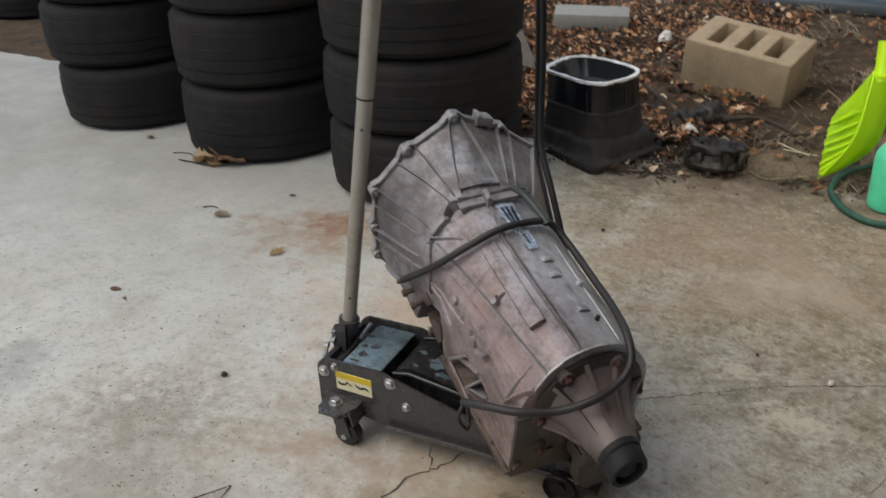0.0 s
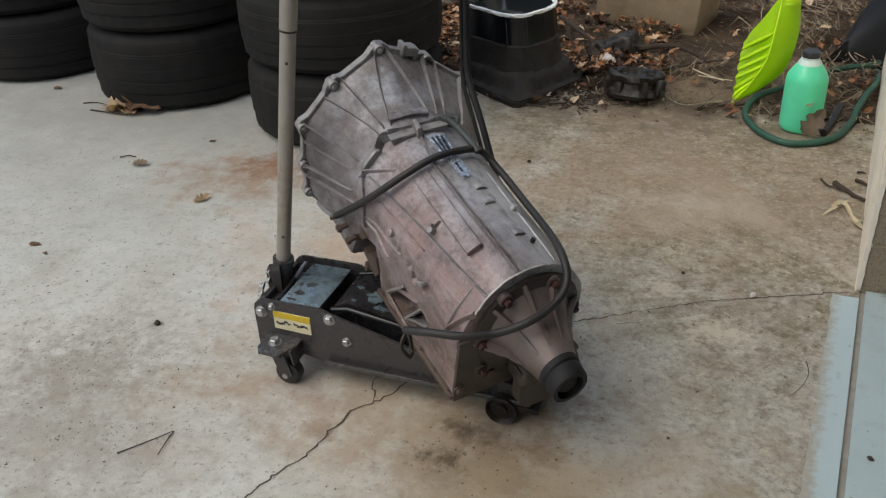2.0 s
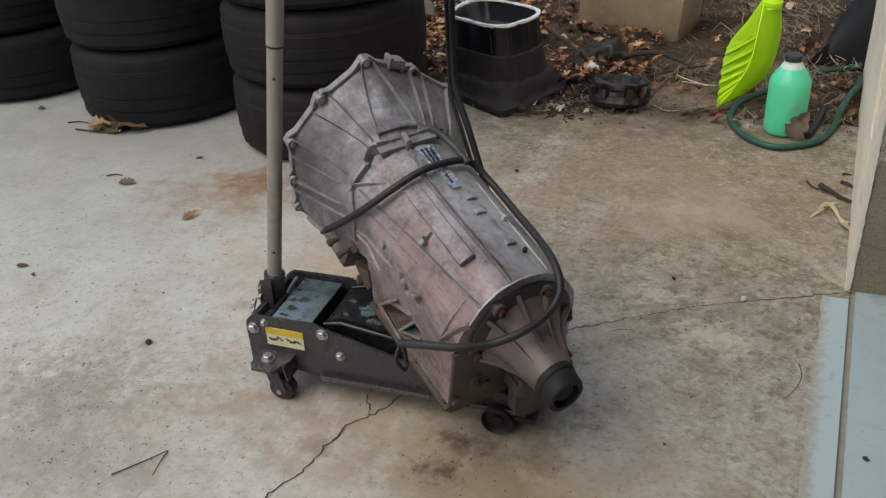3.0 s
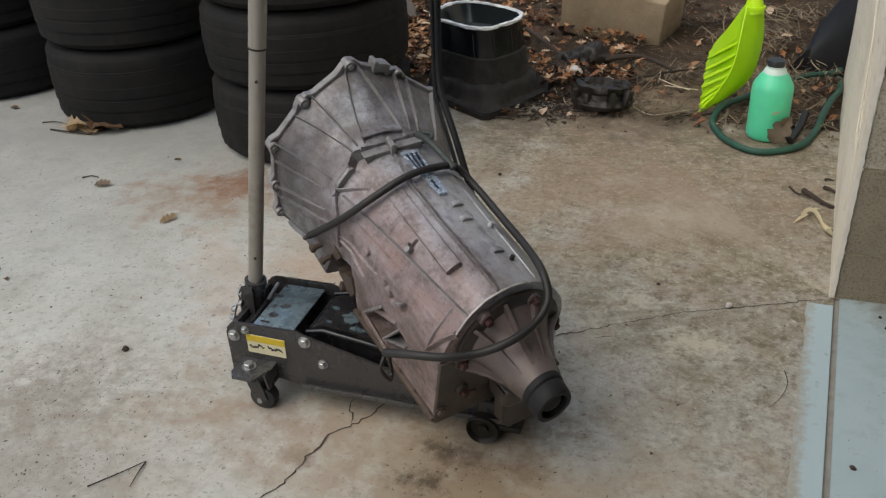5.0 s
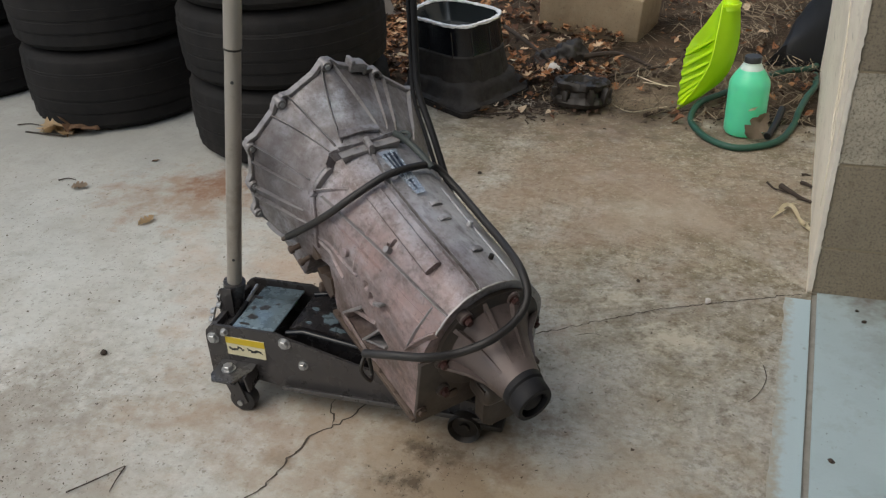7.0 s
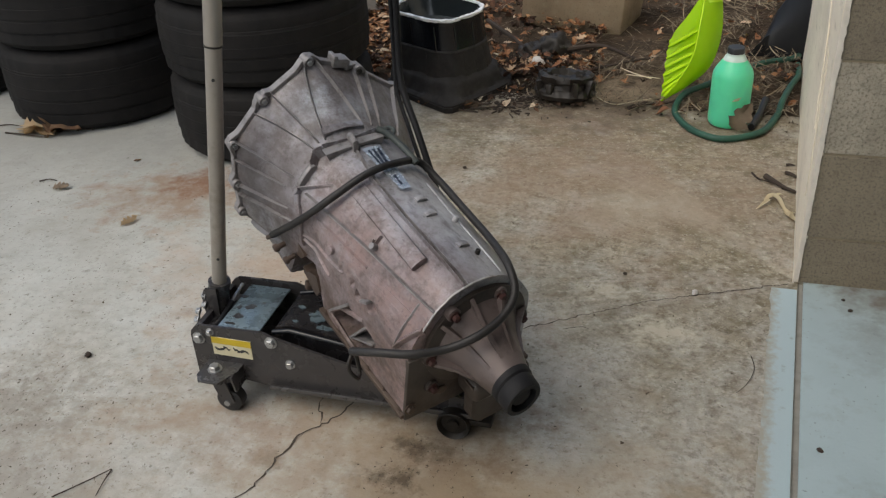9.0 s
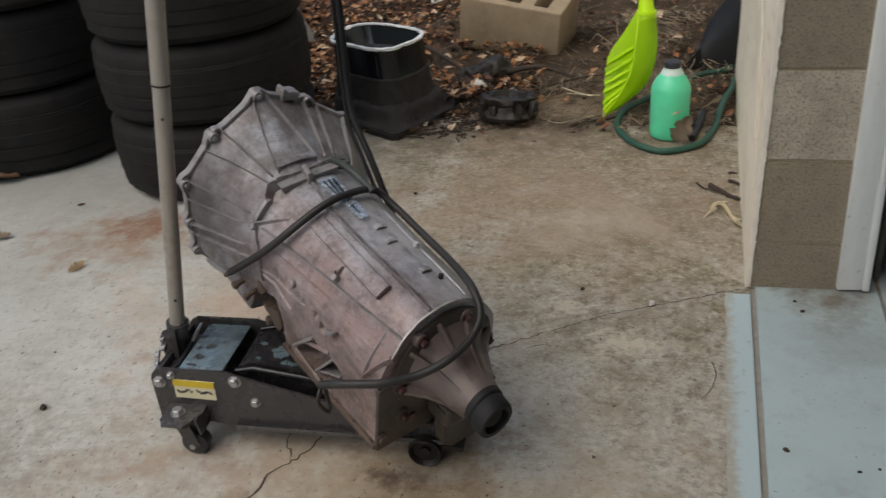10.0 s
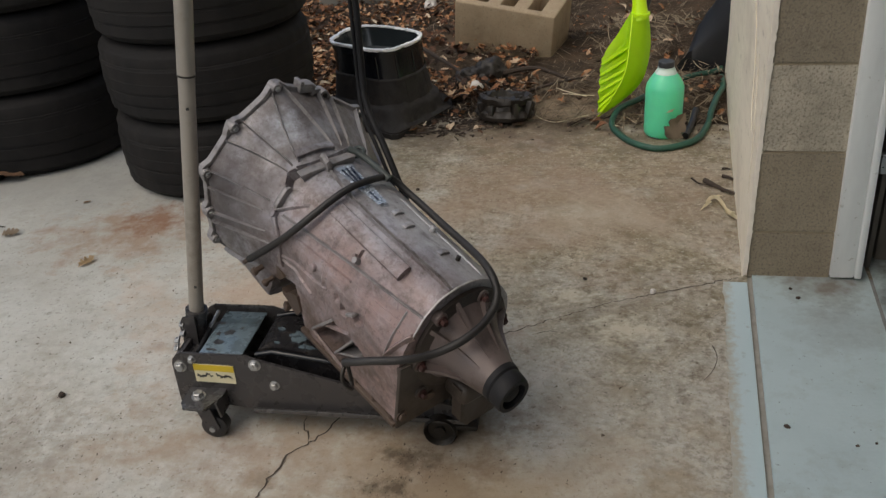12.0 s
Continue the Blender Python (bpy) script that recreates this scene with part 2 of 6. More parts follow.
def make_cast():
    m = Mat("dirty_cast_aluminium", (0.33, 0.33, 0.362), 0.5, 0.3)
    m.blot(6.0, 0.4, 0.64, (0.18, 0.168, 0.178), 0.85)
    m.blot(18.0, 0.46, 0.66, (0.085, 0.068, 0.066), 0.75, detail=6.0, rough=0.7)
    m.blot(9.0, 0.53, 0.68, (0.48, 0.49, 0.54), 0.65, detail=5.0, shift=(2, 5, 1))
    m.blot(42.0, 0.5, 0.64, (0.065, 0.053, 0.05), 0.65, detail=6.0, rough=0.75)
    m.blot(34.0, 0.6, 0.72, (0.42, 0.42, 0.44), 0.35, detail=5.0, shift=(3, 1, 7))
    # film of dried brown oil down the flank
    sep = m.n.new("ShaderNodeSeparateXYZ")
    m.l.new(m.tc.outputs["Object"], sep.inputs[0])
    film = m.mul(m.ramp(sep.outputs[1], 0.0, -0.11, 0.12, 1.0), m.ramp(sep.outputs[0], 0.1, 0.34, 0.06, 1.0))
    m.mix(m.mul(film, m.ramp(m.noise(9.0, 5.0, 0.65), 0.3, 0.65, 0.45, 0.95)), (0.325, 0.222, 0.207))
    m.blot(9.0, 0.52, 0.66, (0.4, 0.41, 0.45), 0.32, detail=6.0, rough=0.7, shift=(8, 3, 4))
    m.blot(12.0, 0.5, 0.68, (0.12, 0.092, 0.08), 0.6, detail=7.0, rough=0.7, shift=(3, 8, 2))
    m.blot(33.0, 0.52, 0.66, (0.08, 0.062, 0.055), 0.6, detail=6.0, rough=0.75, shift=(6, 2, 2))
    # silver patches: sky sheen on bell and casing put into the colour
    m.blob((0.07, -0.035, 0.19), (0.05, 0.05, 0.06), (0.52, 0.57, 0.64), 0.85)
    m.blob((0.1, 0.03, 0.17), (0.05, 0.04, 0.05), (0.46, 0.49, 0.55), 0.6)
    m.blob((0.36, -0.03, 0.12), (0.1, 0.04, 0.05), (0.46, 0.46, 0.5), 0.5)
    # light on the far shoulder put into the colour as a cleaner grey
    far_light = m.mul(m.ramp(sep.outputs[1], -0.03, 0.03, 0.0, 1.0), m.ramp(sep.outputs[0], 0.17, 0.26, 0.0, 1.0))
    m.mix(m.mul(far_light, m.ramp(m.noise(12.0, 6.0, 0.7, shift=(9, 1, 3)), 0.3, 0.6, 0.35, 0.85)), (0.5, 0.5, 0.51))
    # caked oil and dirt low on the flank
    low = m.mul(m.ramp(sep.outputs[2], 0.04, -0.08, 0.0, 1.0), m.ramp(sep.outputs[1], -0.06, -0.11, 0.0, 1.0))
    m.mix(m.mul(low, m.ramp(m.noise(15.0, 7.0, 0.72, shift=(4, 4, 1)), 0.42, 0.6, 0.0, 0.85)), (0.1, 0.074, 0.058))
    # runs of grime and scuffs along the casing
    m.blot(26.0, 0.5, 0.66, (0.075, 0.058, 0.054), 0.6, detail=7.0, rough=0.75, stretch=(0.3, 1, 1))
    m.blot(60.0, 0.6, 0.7, (0.38, 0.35, 0.35), 0.4, detail=4.0, stretch=(0.25, 1, 1), shift=(1, 7, 3))
    m.blot(120.0, 0.6, 0.72, (0.05, 0.042, 0.038), 0.55)
    # patchy road grime on the bell
    m.mix(m.mul(m.ramp(sep.outputs[0], 0.2, 0.12, 0.0, 1.0), m.ramp(m.noise(13.0, 7.0, 0.72, shift=(5, 9, 6)), 0.38, 0.62, 0.12, 0.7)), (0.13, 0.112, 0.108))
    m.rough(m.noise(14.0, 5.0), 0.35, 0.7, 0.32, 0.7)
    m.bump(m.noise(130.0, 4.0, 0.7), 0.0014, 0.6).bump(m.noise(22.0, 5.0, 0.65), 0.003, 0.5)
    return m.done()


def make_metal(name, c, rough, metal=1.0, dirt=(0.1, 0.08, 0.06), amount=0.5, scale=20.0):
    m = Mat(name, c, rough, metal)
    m.blot(scale, 0.5, 0.72, dirt, amount, detail=6.0, rough=0.7)
    m.rough(m.noise(scale * 1.6, 4.0), 0.35, 0.7, max(0.05, rough - 0.12), min(1.0, rough + 0.15))
    m.bump(m.noise(scale * 7, 3.0), 0.0006, 0.4)
    return m.done()


def make_plain(name, c, rough=0.5, metal=0.0, tone=0.35, scale=12.0, spec=0.5):
    m = Mat(name, c, rough, metal)
    m.blot(scale, 0.45, 0.72, tuple(v * 0.55 for v in c), tone, detail=5.0)
    m.bump(m.noise(scale * 9, 3.0), 0.0007, 0.4)
    m.dull(spec)
    return m.done()


def make_leaf():
    m = Mat("dead_oak_leaf", (0.3, 0.155, 0.075), 0.8)
    m.dull(0.3)
    s = m.n.new("ShaderNodeNewGeometry").outputs["Random Per Island"]
    r = m.n.new("ShaderNodeValToRGB")
    el = r.color_ramp.elements
    el[0].position, el[0].color = 0.0, (0.022, 0.013, 0.009, 1)
    el[1].position, el[1].color = 1.0, (0.66, 0.56, 0.42, 1)
    for p, c in ((0.34, (0.055, 0.03, 0.019, 1)), (0.5, (0.17, 0.08, 0.044, 1)), (0.7, (0.35, 0.16, 0.072, 1)), (0.88, (0.47, 0.27, 0.14, 1))):
        e = el.new(p)
        e.color = c
    m.l.new(s, r.inputs[0])
    m.out = r.outputs[0]
    m.blot(60.0, 0.45, 0.7, (0.08, 0.045, 0.025), 0.4)
    return m.done()


def make_soil():
    m = Mat("leafy_soil", (0.068, 0.053, 0.04), 0.98)
    m.dull(0.1)
    m.blot(5.0, 0.42, 0.68, (0.15, 0.105, 0.07), 0.7)
    m.blot(45.0, 0.5, 0.7, (0.2, 0.135, 0.085), 0.6, detail=6.0, rough=0.75)
    # dusty washed-out soil at the edge of the slab
    m.blob((-0.5, 1.12, 0.0), (0.36, 0.28, 0.8), (0.44, 0.35, 0.25), 0.95)
    m.blob((-0.25, 1.4, 0.0), (0.28, 0.45, 0.8), (0.24, 0.18, 0.12), 0.7)
    m.blot(90.0, 0.55, 0.7, (0.03, 0.022, 0.016), 0.7)
    m.bump(m.noise(30.0, 7.0, 0.75), 0.02, 0.9)
    return m.done()


def make_straw():
    m = Mat("dry_grass_straw", (0.36, 0.29, 0.19), 0.8)
    m.vary(True, 0.9, (0.09, 0.062, 0.038))
    return m.done()


def make_green_fluid():
    m = Mat("green_translucent_plastic", (0.18, 0.93, 0.55), 0.28)
    m.blot(8.0, 0.4, 0.7, (0.1, 0.66, 0.4), 0.4)
    m.b.inputs["Transmission Weight"].default_value = 0.25
    m.b.inputs["Subsurface Weight"].default_value = 0.35
    m.b.inputs["Subsurface Radius"].default_value = (0.02, 0.08, 0.04)
    m.b.inputs["Subsurface Scale"].default_value = 0.5
    return m.done()


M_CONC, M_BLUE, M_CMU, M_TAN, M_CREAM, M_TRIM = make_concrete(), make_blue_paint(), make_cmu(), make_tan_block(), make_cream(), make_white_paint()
M_WORN = make_worn_paint()
M_GARFLOOR = make_garage_floor()
M_LAP = make_plain("pale_chipped_coat_edge", (0.86, 0.79, 0.69), 0.85, 0, 0.35, 22.0, 0.3)
M_CMU2 = make_cmu("concrete_block_brown", (0.34, 0.285, 0.205))
M_TYRE, M_CAST, M_LEAF, M_SOIL, M_STRAW, M_FLUID = make_rubber(), make_cast(), make_leaf(), make_soil(), make_straw(), make_green_fluid()
M_BLACKRUB = make_rubber("black_hose_rubber", (0.019, 0.018, 0.018), 0.5, 0.4)
M_GREYHOSE = make_rubber("grey_green_hose_rubber", (0.05, 0.06, 0.058), 0.5, 0.4)
M_SEAL = make_rubber("seal_rubber", (0.0065, 0.0065, 0.008), 0.65, 0.35)
M_EDGE = make_metal("scraped_cast_aluminium", (0.27, 0.255, 0.255), 0.48, 0.3, (0.085, 0.07, 0.065), 0.95, 26.0)
M_SCRAPED = make_metal("bare_scraped_aluminium", (0.46, 0.44, 0.43), 0.45, 0.2, (0.14, 0.115, 0.1), 0.9, 30.0)
M_TAIL = make_metal("oily_cast_aluminium", (0.145, 0.115, 0.108), 0.45, 0.25, (0.05, 0.035, 0.027), 0.85, 16.0)
M_PAN = make_metal("oily_pan_steel", (0.095, 0.067, 0.052), 0.5, 0.3, (0.09, 0.065, 0.05), 0.8, 10.0)
# darker brown tone for the rear wall, tail root and mount
M_DARKCAST = make_metal("dark_brown_casting", (0.05, 0.038, 0.031), 0.5, 0.0, (0.02, 0.015, 0.012), 0.9, 15.0)
M_OLDCAST = make_metal("blackened_cast_aluminium", (0.014, 0.0118, 0.0105), 0.74, 0.0, (0.042, 0.033, 0.027), 0.7, 17.0)
M_BOWL = make_plain("smooth_dark_bowl_coating", (0.022, 0.028, 0.031), 0.2, 0, 0.3, 9.0, 0.6)
# near-white base puts the rim's sky glint into the colour
M_BRIGHT = make_plain("sky_glint_aluminium", (0.99, 0.99, 0.99), 0.22, 0, 0.02, 30.0, 1.0)
M_GLOSSBLACK = make_plain("glossy_black_coating", (0.008, 0.009, 0.012), 0.22, spec=0.5)
M_JACK = make_metal("gunmetal_jack_paint", (0.063, 0.059, 0.06), 0.3, 0.3, (0.07, 0.065, 0.06), 0.4, 18.0)
M_ARM = make_metal("glossy_black_arm_paint", (0.022, 0.021, 0.023), 0.25, 0.2, (0.07, 0.058, 0.05), 0.6, 22.0)
M_WORNLIT = make_metal("worn_highlit_gunmetal", (0.1, 0.098, 0.1), 0.3, 0.5, (0.12, 0.11, 0.1), 0.5, 24.0)
# blue-grey base holds the plate's sky reflection as well as worn paint
M_COVER = make_metal("worn_sky_tinted_jack_plate", (0.22, 0.29, 0.33), 0.28, 0.5, (0.03, 0.035, 0.04), 0.9, 26.0)
M_HANDLE = make_metal("grey_beige_tube_paint", (0.33, 0.3, 0.265), 0.45, 0.35, (0.14, 0.11, 0.08), 0.55, 14.0)
M_ZINC = make_metal("zinc_plated_steel", (0.44, 0.445, 0.45), 0.38, 0.8, (0.25, 0.22, 0.19), 0.5, 60.0)
M_RUST = make_metal("rusty_bolt_steel", (0.05, 0.016, 0.013), 0.6, 0.1, (0.03, 0.016, 0.012), 0.8, 90.0)
M_FOIL = make_metal("foil_sticker", (0.82, 0.88, 0.94), 0.24, 0.6, (0.3, 0.32, 0.36), 0.45, 70.0)
M_FOILBLUE = make_metal("blue_black_foil_print", (0.05, 0.065, 0.1), 0.3, 0.3, (0.3, 0.33, 0.4), 0.4, 60.0)
M_YELLOW = make_plain("yellow_label_print", (0.62, 0.45, 0.03), 0.45)
M_PAPER = make_plain("pale_label_print", (0.68, 0.62, 0.42), 0.5)
M_INK = make_plain("black_label_print", (0.03, 0.03, 0.03), 0.5)
M_LIME = make_plain("lime_green_plastic", (0.57, 0.9, 0.01), 0.34, 0, 0.12, 5.0)
M_BLACKPL = make_plain("black_plastic", (0.022, 0.022, 0.024), 0.45)
M_CAPPL = make_plain("black_cap_plastic", (0.03, 0.032, 0.036), 0.4)
M_CLEARPL = make_plain("milky_plastic_neck", (0.6, 0.74, 0.68), 0.35)
M_GREENHOSE = make_rubber("green_garden_hose", (0.024, 0.078, 0.056), 0.45, 0.4)
M_TEAL = make_plain("teal_hose", (0.06, 0.2, 0.2), 0.5)
M_BAG = make_plain("black_woven_sheet", (0.012, 0.012, 0.0135), 0.5, 0, 0.4, 30.0, 0.4)
M_CRUMB = make_plain("soil_crumbs", (0.115, 0.092, 0.068), 0.95, 0, 0.7, 60.0, 0.2)
M_TWIG = make_plain("dark_bark", (0.05, 0.036, 0.027), 0.9, 0, 0.6, 40.0)
M_PALELEAF = make_plain("pale_dry_leaf", (0.56, 0.43, 0.27), 0.8, 0, 0.4, 40.0)
M_GREYLEAF = make_plain("grey_brown_leaf", (0.29, 0.225, 0.16), 0.85, 0, 0.5, 30.0)
M_CREAMLEAF = make_plain("cream_dry_leaf", (0.74, 0.66, 0.47), 0.8, 0, 0.25, 40.0)
M_BROWNLEAF = make_plain("brown_dry_leaf", (0.21, 0.125, 0.07), 0.85, 0, 0.6, 30.0)
M_PAVER = make_plain("grey_paver_concrete", (0.27, 0.27, 0.255), 0.9, 0, 0.35, 14.0)
M_GREYWOOD = make_plain("weathered_grey_wood", (0.17, 0.15, 0.13), 0.9, 0, 0.6, 20.0)
M_DARKPL = make_plain("blue_grey_plastic_sheet", (0.07, 0.085, 0.1), 0.5, 0, 0.4, 8.0)
M_GREASE = make_metal("greasy_black_iron", (0.02, 0.017, 0.014), 0.5, 0.3, (0.05, 0.037, 0.027), 0.6, 34.0)
M_CRACK = make_plain("dark_crack_dirt", (0.07, 0.055, 0.042), 0.95)
M_JOINT = make_plain("joint_filler", (0.29, 0.275, 0.245), 0.95, 0, 0.5, 40.0)
M_DUSTJOINT = make_plain("dusty_floor_joint", (0.2, 0.205, 0.2), 0.95, 0, 0.5, 40.0)
M_MORTAR = make_plain("brown_mortar", (0.34, 0.28, 0.19), 0.95, 0, 0.5, 30.0)
# near-black base puts the shade inside the garage into the colour
M_INNER = make_plain("garage_inner_gloom", (0.07, 0.065, 0.058), 0.85, 0, 0.4, 2.0)
M_WOODDARK = make_plain("dark_door_track_wood", (0.13, 0.115, 0.095), 0.75, 0, 0.5, 10.0)
M_ROOF = make_plain("soffit_paint", (0.45, 0.44, 0.42), 0.8, 0, 0.3, 3.0)
M_SKYRING = make_plain("low_sky_blocker", (0.075, 0.062, 0.048), 0.95, 0, 0.7, 1.5, 0.0)
M_SCRAP = make_metal("greasy_scrap_iron", (0.022, 0.018, 0.0145), 0.55, 0.0, (0.012, 0.01, 0.008), 0.9, 34.0)
M_STRAWPALE = make_plain("pale_dry_stem", (0.72, 0.64, 0.5), 0.8, 0, 0.3, 30.0)
M_PINK = make_plain("pale_chip", (0.6, 0.57, 0.54), 0.6)


# ---- mesh helpers ----
def link(name, bm, material, parent=None, label="", smooth=None):
    """One mesh object from a bmesh; smooth: the angle in degrees under which edges are shaded round."""
    bmesh.ops.recalc_face_normals(bm, faces=bm.faces)
    me = bpy.data.meshes.new(name)
    bm.to_mesh(me)
    bm.free()
    me.materials.append(material)
    if smooth:
        for p in me.polygons:
            p.use_smooth = True
        me.set_sharp_from_angle(angle=radians(smooth))
    ob = new(name, me)
    if parent:
        ob.parent = parent
    if label:
        ob["label"] = label
    return ob


def part(name, bm, material, parent, label="", smooth=35):
    return link(name, bm, material, parent, label, smooth)


def thing(name, m=None):
    ob = new(name)
    ob.empty_display_size = 0.05
    ob.matrix_basis = m if m is not None else Matrix.Identity(4)
    return ob


def spline(pts, n=8, closed=False):
    """Points along a Catmull-Rom curve."""
    pts = [Vector(p) for p in pts]
    k, out = len(pts), []
    for i in range(k if closed else k - 1):
        if closed:
            a, b, c, d = pts[i - 1], pts[i], pts[(i + 1) % k], pts[(i + 2) % k]
        else:
            a, b, c, d = pts[max(i - 1, 0)], pts[i], pts[i + 1], pts[min(i + 2, k - 1)]
        for j in range(n):
            t = j / n
            out.append(0.5 * (2 * b + (c - a) * t + (2 * a - 5 * b + 4 * c - d) * t * t + (3 * b - a - 3 * c + d) * t ** 3))
    if not closed:
        out.append(pts[-1])
    return out


def tube(bm, pts, r, seg=10, closed=False):
    """A round tube along points; r is a number or one radius a point."""
    pts = [Vector(p) for p in pts]
    n, rings, normal = len(pts), [], None
    for i, p in enumerate(pts):
        a = pts[i - 1] if (i or closed) else p
        b = pts[(i + 1) % n] if (i < n - 1 or closed) else p
        t = (b - a).normalized()
        if normal is None:
            normal = t.orthogonal().normalized()
        normal = (normal - t * normal.dot(t)).normalized()
        side = t.cross(normal)
        rad = r[i] if isinstance(r, (list, tuple)) else r
        rings.append([bm.verts.new(p + rad * (math.cos(x) * normal + math.sin(x) * side)) for x in (2 * math.pi * j / seg for j in range(seg))])
    for i in range(n if closed else n - 1):
        u, v = rings[i], rings[(i + 1) % n]
        for j in range(seg):
            bm.faces.new((u[j], u[(j + 1) % seg], v[(j + 1) % seg], v[j]))
    if not closed:
        bm.faces.new(rings[0][::-1])
        bm.faces.new(rings[-1])
    return bm


def lathe(bm, profile, seg=32, m=None, wobble=None, caps=True):
    """A turned body about the local z axis from (radius, height) pairs."""
    m = m or Matrix.Identity(4)
    rings = []
    for r, h in profile:
        ring = []
        for j in range(seg):
            x = 2 * math.pi * j / seg
            k = wobble(x, h) if wobble else 1.0
            ring.append(bm.verts.new(m @ Vector((r * k * math.cos(x), r * k * math.sin(x), h))))
        rings.append(ring)
    for u, v in zip(rings, rings[1:]):
        for j in range(seg):
            bm.faces.new((u[j], u[(j + 1) % seg], v[(j + 1) % seg], v[j]))
    if caps and profile[0][0] > 1e-5:
        bm.faces.new(rings[0][::-1])
    if caps and profile[-1][0] > 1e-5:
        bm.faces.new(rings[-1])
    return bm


def box(bm, size, m=None, bevel=0.0, seg=2):
    """A block, centred, with rounded edges."""
    made = bmesh.ops.create_cube(bm, size=1.0)["verts"]
    for v in made:
        v.co = Vector((v.co.x * size[0], v.co.y * size[1], v.co.z * size[2]))
    if bevel:
        edges = list({e for v in made for e in v.link_edges})
        made = list({v for f in bmesh.ops.bevel(bm, geom=edges, offset=bevel, segments=seg, affect="EDGES", profile=0.5)["faces"] for v in f.verts} | {v for v in made if v.is_valid})
    if m is not None:
        for v in made:
            v.co = m @ v.co
    return bm


def prism(bm, pts, lo, hi, put):
    """A plate from an outline in two coordinates; put(a, b, h) gives the place."""
    bot = [bm.verts.new(put(a, b, lo)) for a, b in pts]
    top = [bm.verts.new(put(a, b, hi)) for a, b in pts]
    bm.faces.new(bot[::-1])
    bm.faces.new(top)
    k = len(pts)
    for i in range(k):
        bm.faces.new((bot[i], bot[(i + 1) % k], top[(i + 1) % k], top[i]))
    return bm


def bevel_all(bm, w, seg=2, angle=30):
    edges = [e for e in bm.edges if len(e.link_faces) == 2 and e.calc_face_angle(0) > radians(angle)]
    bmesh.ops.bevel(bm, geom=edges, offset=w, segments=seg, affect="EDGES", profile=0.5)
    return bm


def hexbolt(m, r=0.011, h=0.009, washer=True):
    """A hexagon head with its washer, pointing along local z."""
    bm = bmesh.new()
    if washer:
        lathe(bm, [(r * 1.35, 0), (r * 1.35, 0.002)], 16, m)
    lathe(bm, [(r, 0.002), (r, h * 0.85), (r * 0.82, h), (r * 0.5, h)], 6, m)
    return bm


def towards(place, direction):
    """The pose at a place whose local z points along a direction."""
    return Matrix.Translation(place) @ Vector(direction).to_track_quat("Z", "Y").to_matrix().to_4x4()


def smoothstep(a, b, x):
    t = min(1.0, max(0.0, (x - a) / (b - a)))
    return t * t * (3 - 2 * t)


def lerp_table(x, table):
    if x <= table[0][0]:
        return table[0][1]
    for (a, va), (b, vb) in zip(table, table[1:]):
        if x <= b:
            return va + (vb - va) * (x - a) / (b - a)
    return table[-1][1]


# ---- the setting ----
K = 0.083          # the garage front runs along x = K * y
rnd = random.Random(4)


def front(y, off=0.0):
    return K * y + off


def edge_y(x):
    """Where the driveway ends and the planting bed begins."""
    return 1.0 - 0.087 * x


def build_ground():
    fine_x = [-7 + 0.07 * i for i in range(130)]
    fine_y = [0.6 + 0.07 * i for i in range(80)]
    xs = [-400, -120, -40, -18, -11] + fine_x + [2.4, 3.5, 6, 12, 30, 90, 400]
    ys = [-400, -120, -40, -14, -6, -2] + fine_y + [6.6, 8, 11, 16, 30, 90, 400]
    bm = bmesh.new()
    grid = []
    for y in ys:
        row = []
        for x in xs:
            d = y - edge_y(x)
            z = -0.07
            if d > -0.02 and x < 30 and not (x > front(y) + 0.1 and y < 4.1 and x < 6.1):
                z = -0.012 + 0.012 * smoothstep(0, 0.5, d) + 0.01 * noise.noise((x * 3, y * 3, 0)) + 0.008 * noise.noise((x * 9, y * 9, 3))
                if d < 0.08:
                    z = min(z, -0.006)
            row.append(bm.verts.new((x, y, z)))
        grid.append(row)
    for a, b in zip(grid, grid[1:]):
        for i in range(len(xs) - 1):
            bm.faces.new((a[i], a[i + 1], b[i + 1], b[i]))
    tagged(link("ground", bm, M_SOIL, smooth=60), "dark leafy soil of the planting bed and yard", "ground", kind="structure")


def slab(name, outline, material, lo, hi, label, category="floor"):
    bm = prism(bmesh.new(), outline, lo, hi, lambda a, b, h: (a, b, h))
    return tagged(link(name, bm, material), label, category, kind="structure")


def ragged(a, b, n, amp, seed):
    r = random.Random(seed)
    (ax, ay), (bx, by) = a, b
    length = math.hypot(bx - ax, by - ay)
    nx, ny = -(by - ay) / length, (bx - ax) / length
    out = []
    for i in range(n + 1):
        t, k = i / n, r.uniform(-amp, amp) if 0 < i < n else 0
        out.append((ax + (bx - ax) * t + nx * k, ay + (by - ay) * t + ny * k))
    return out


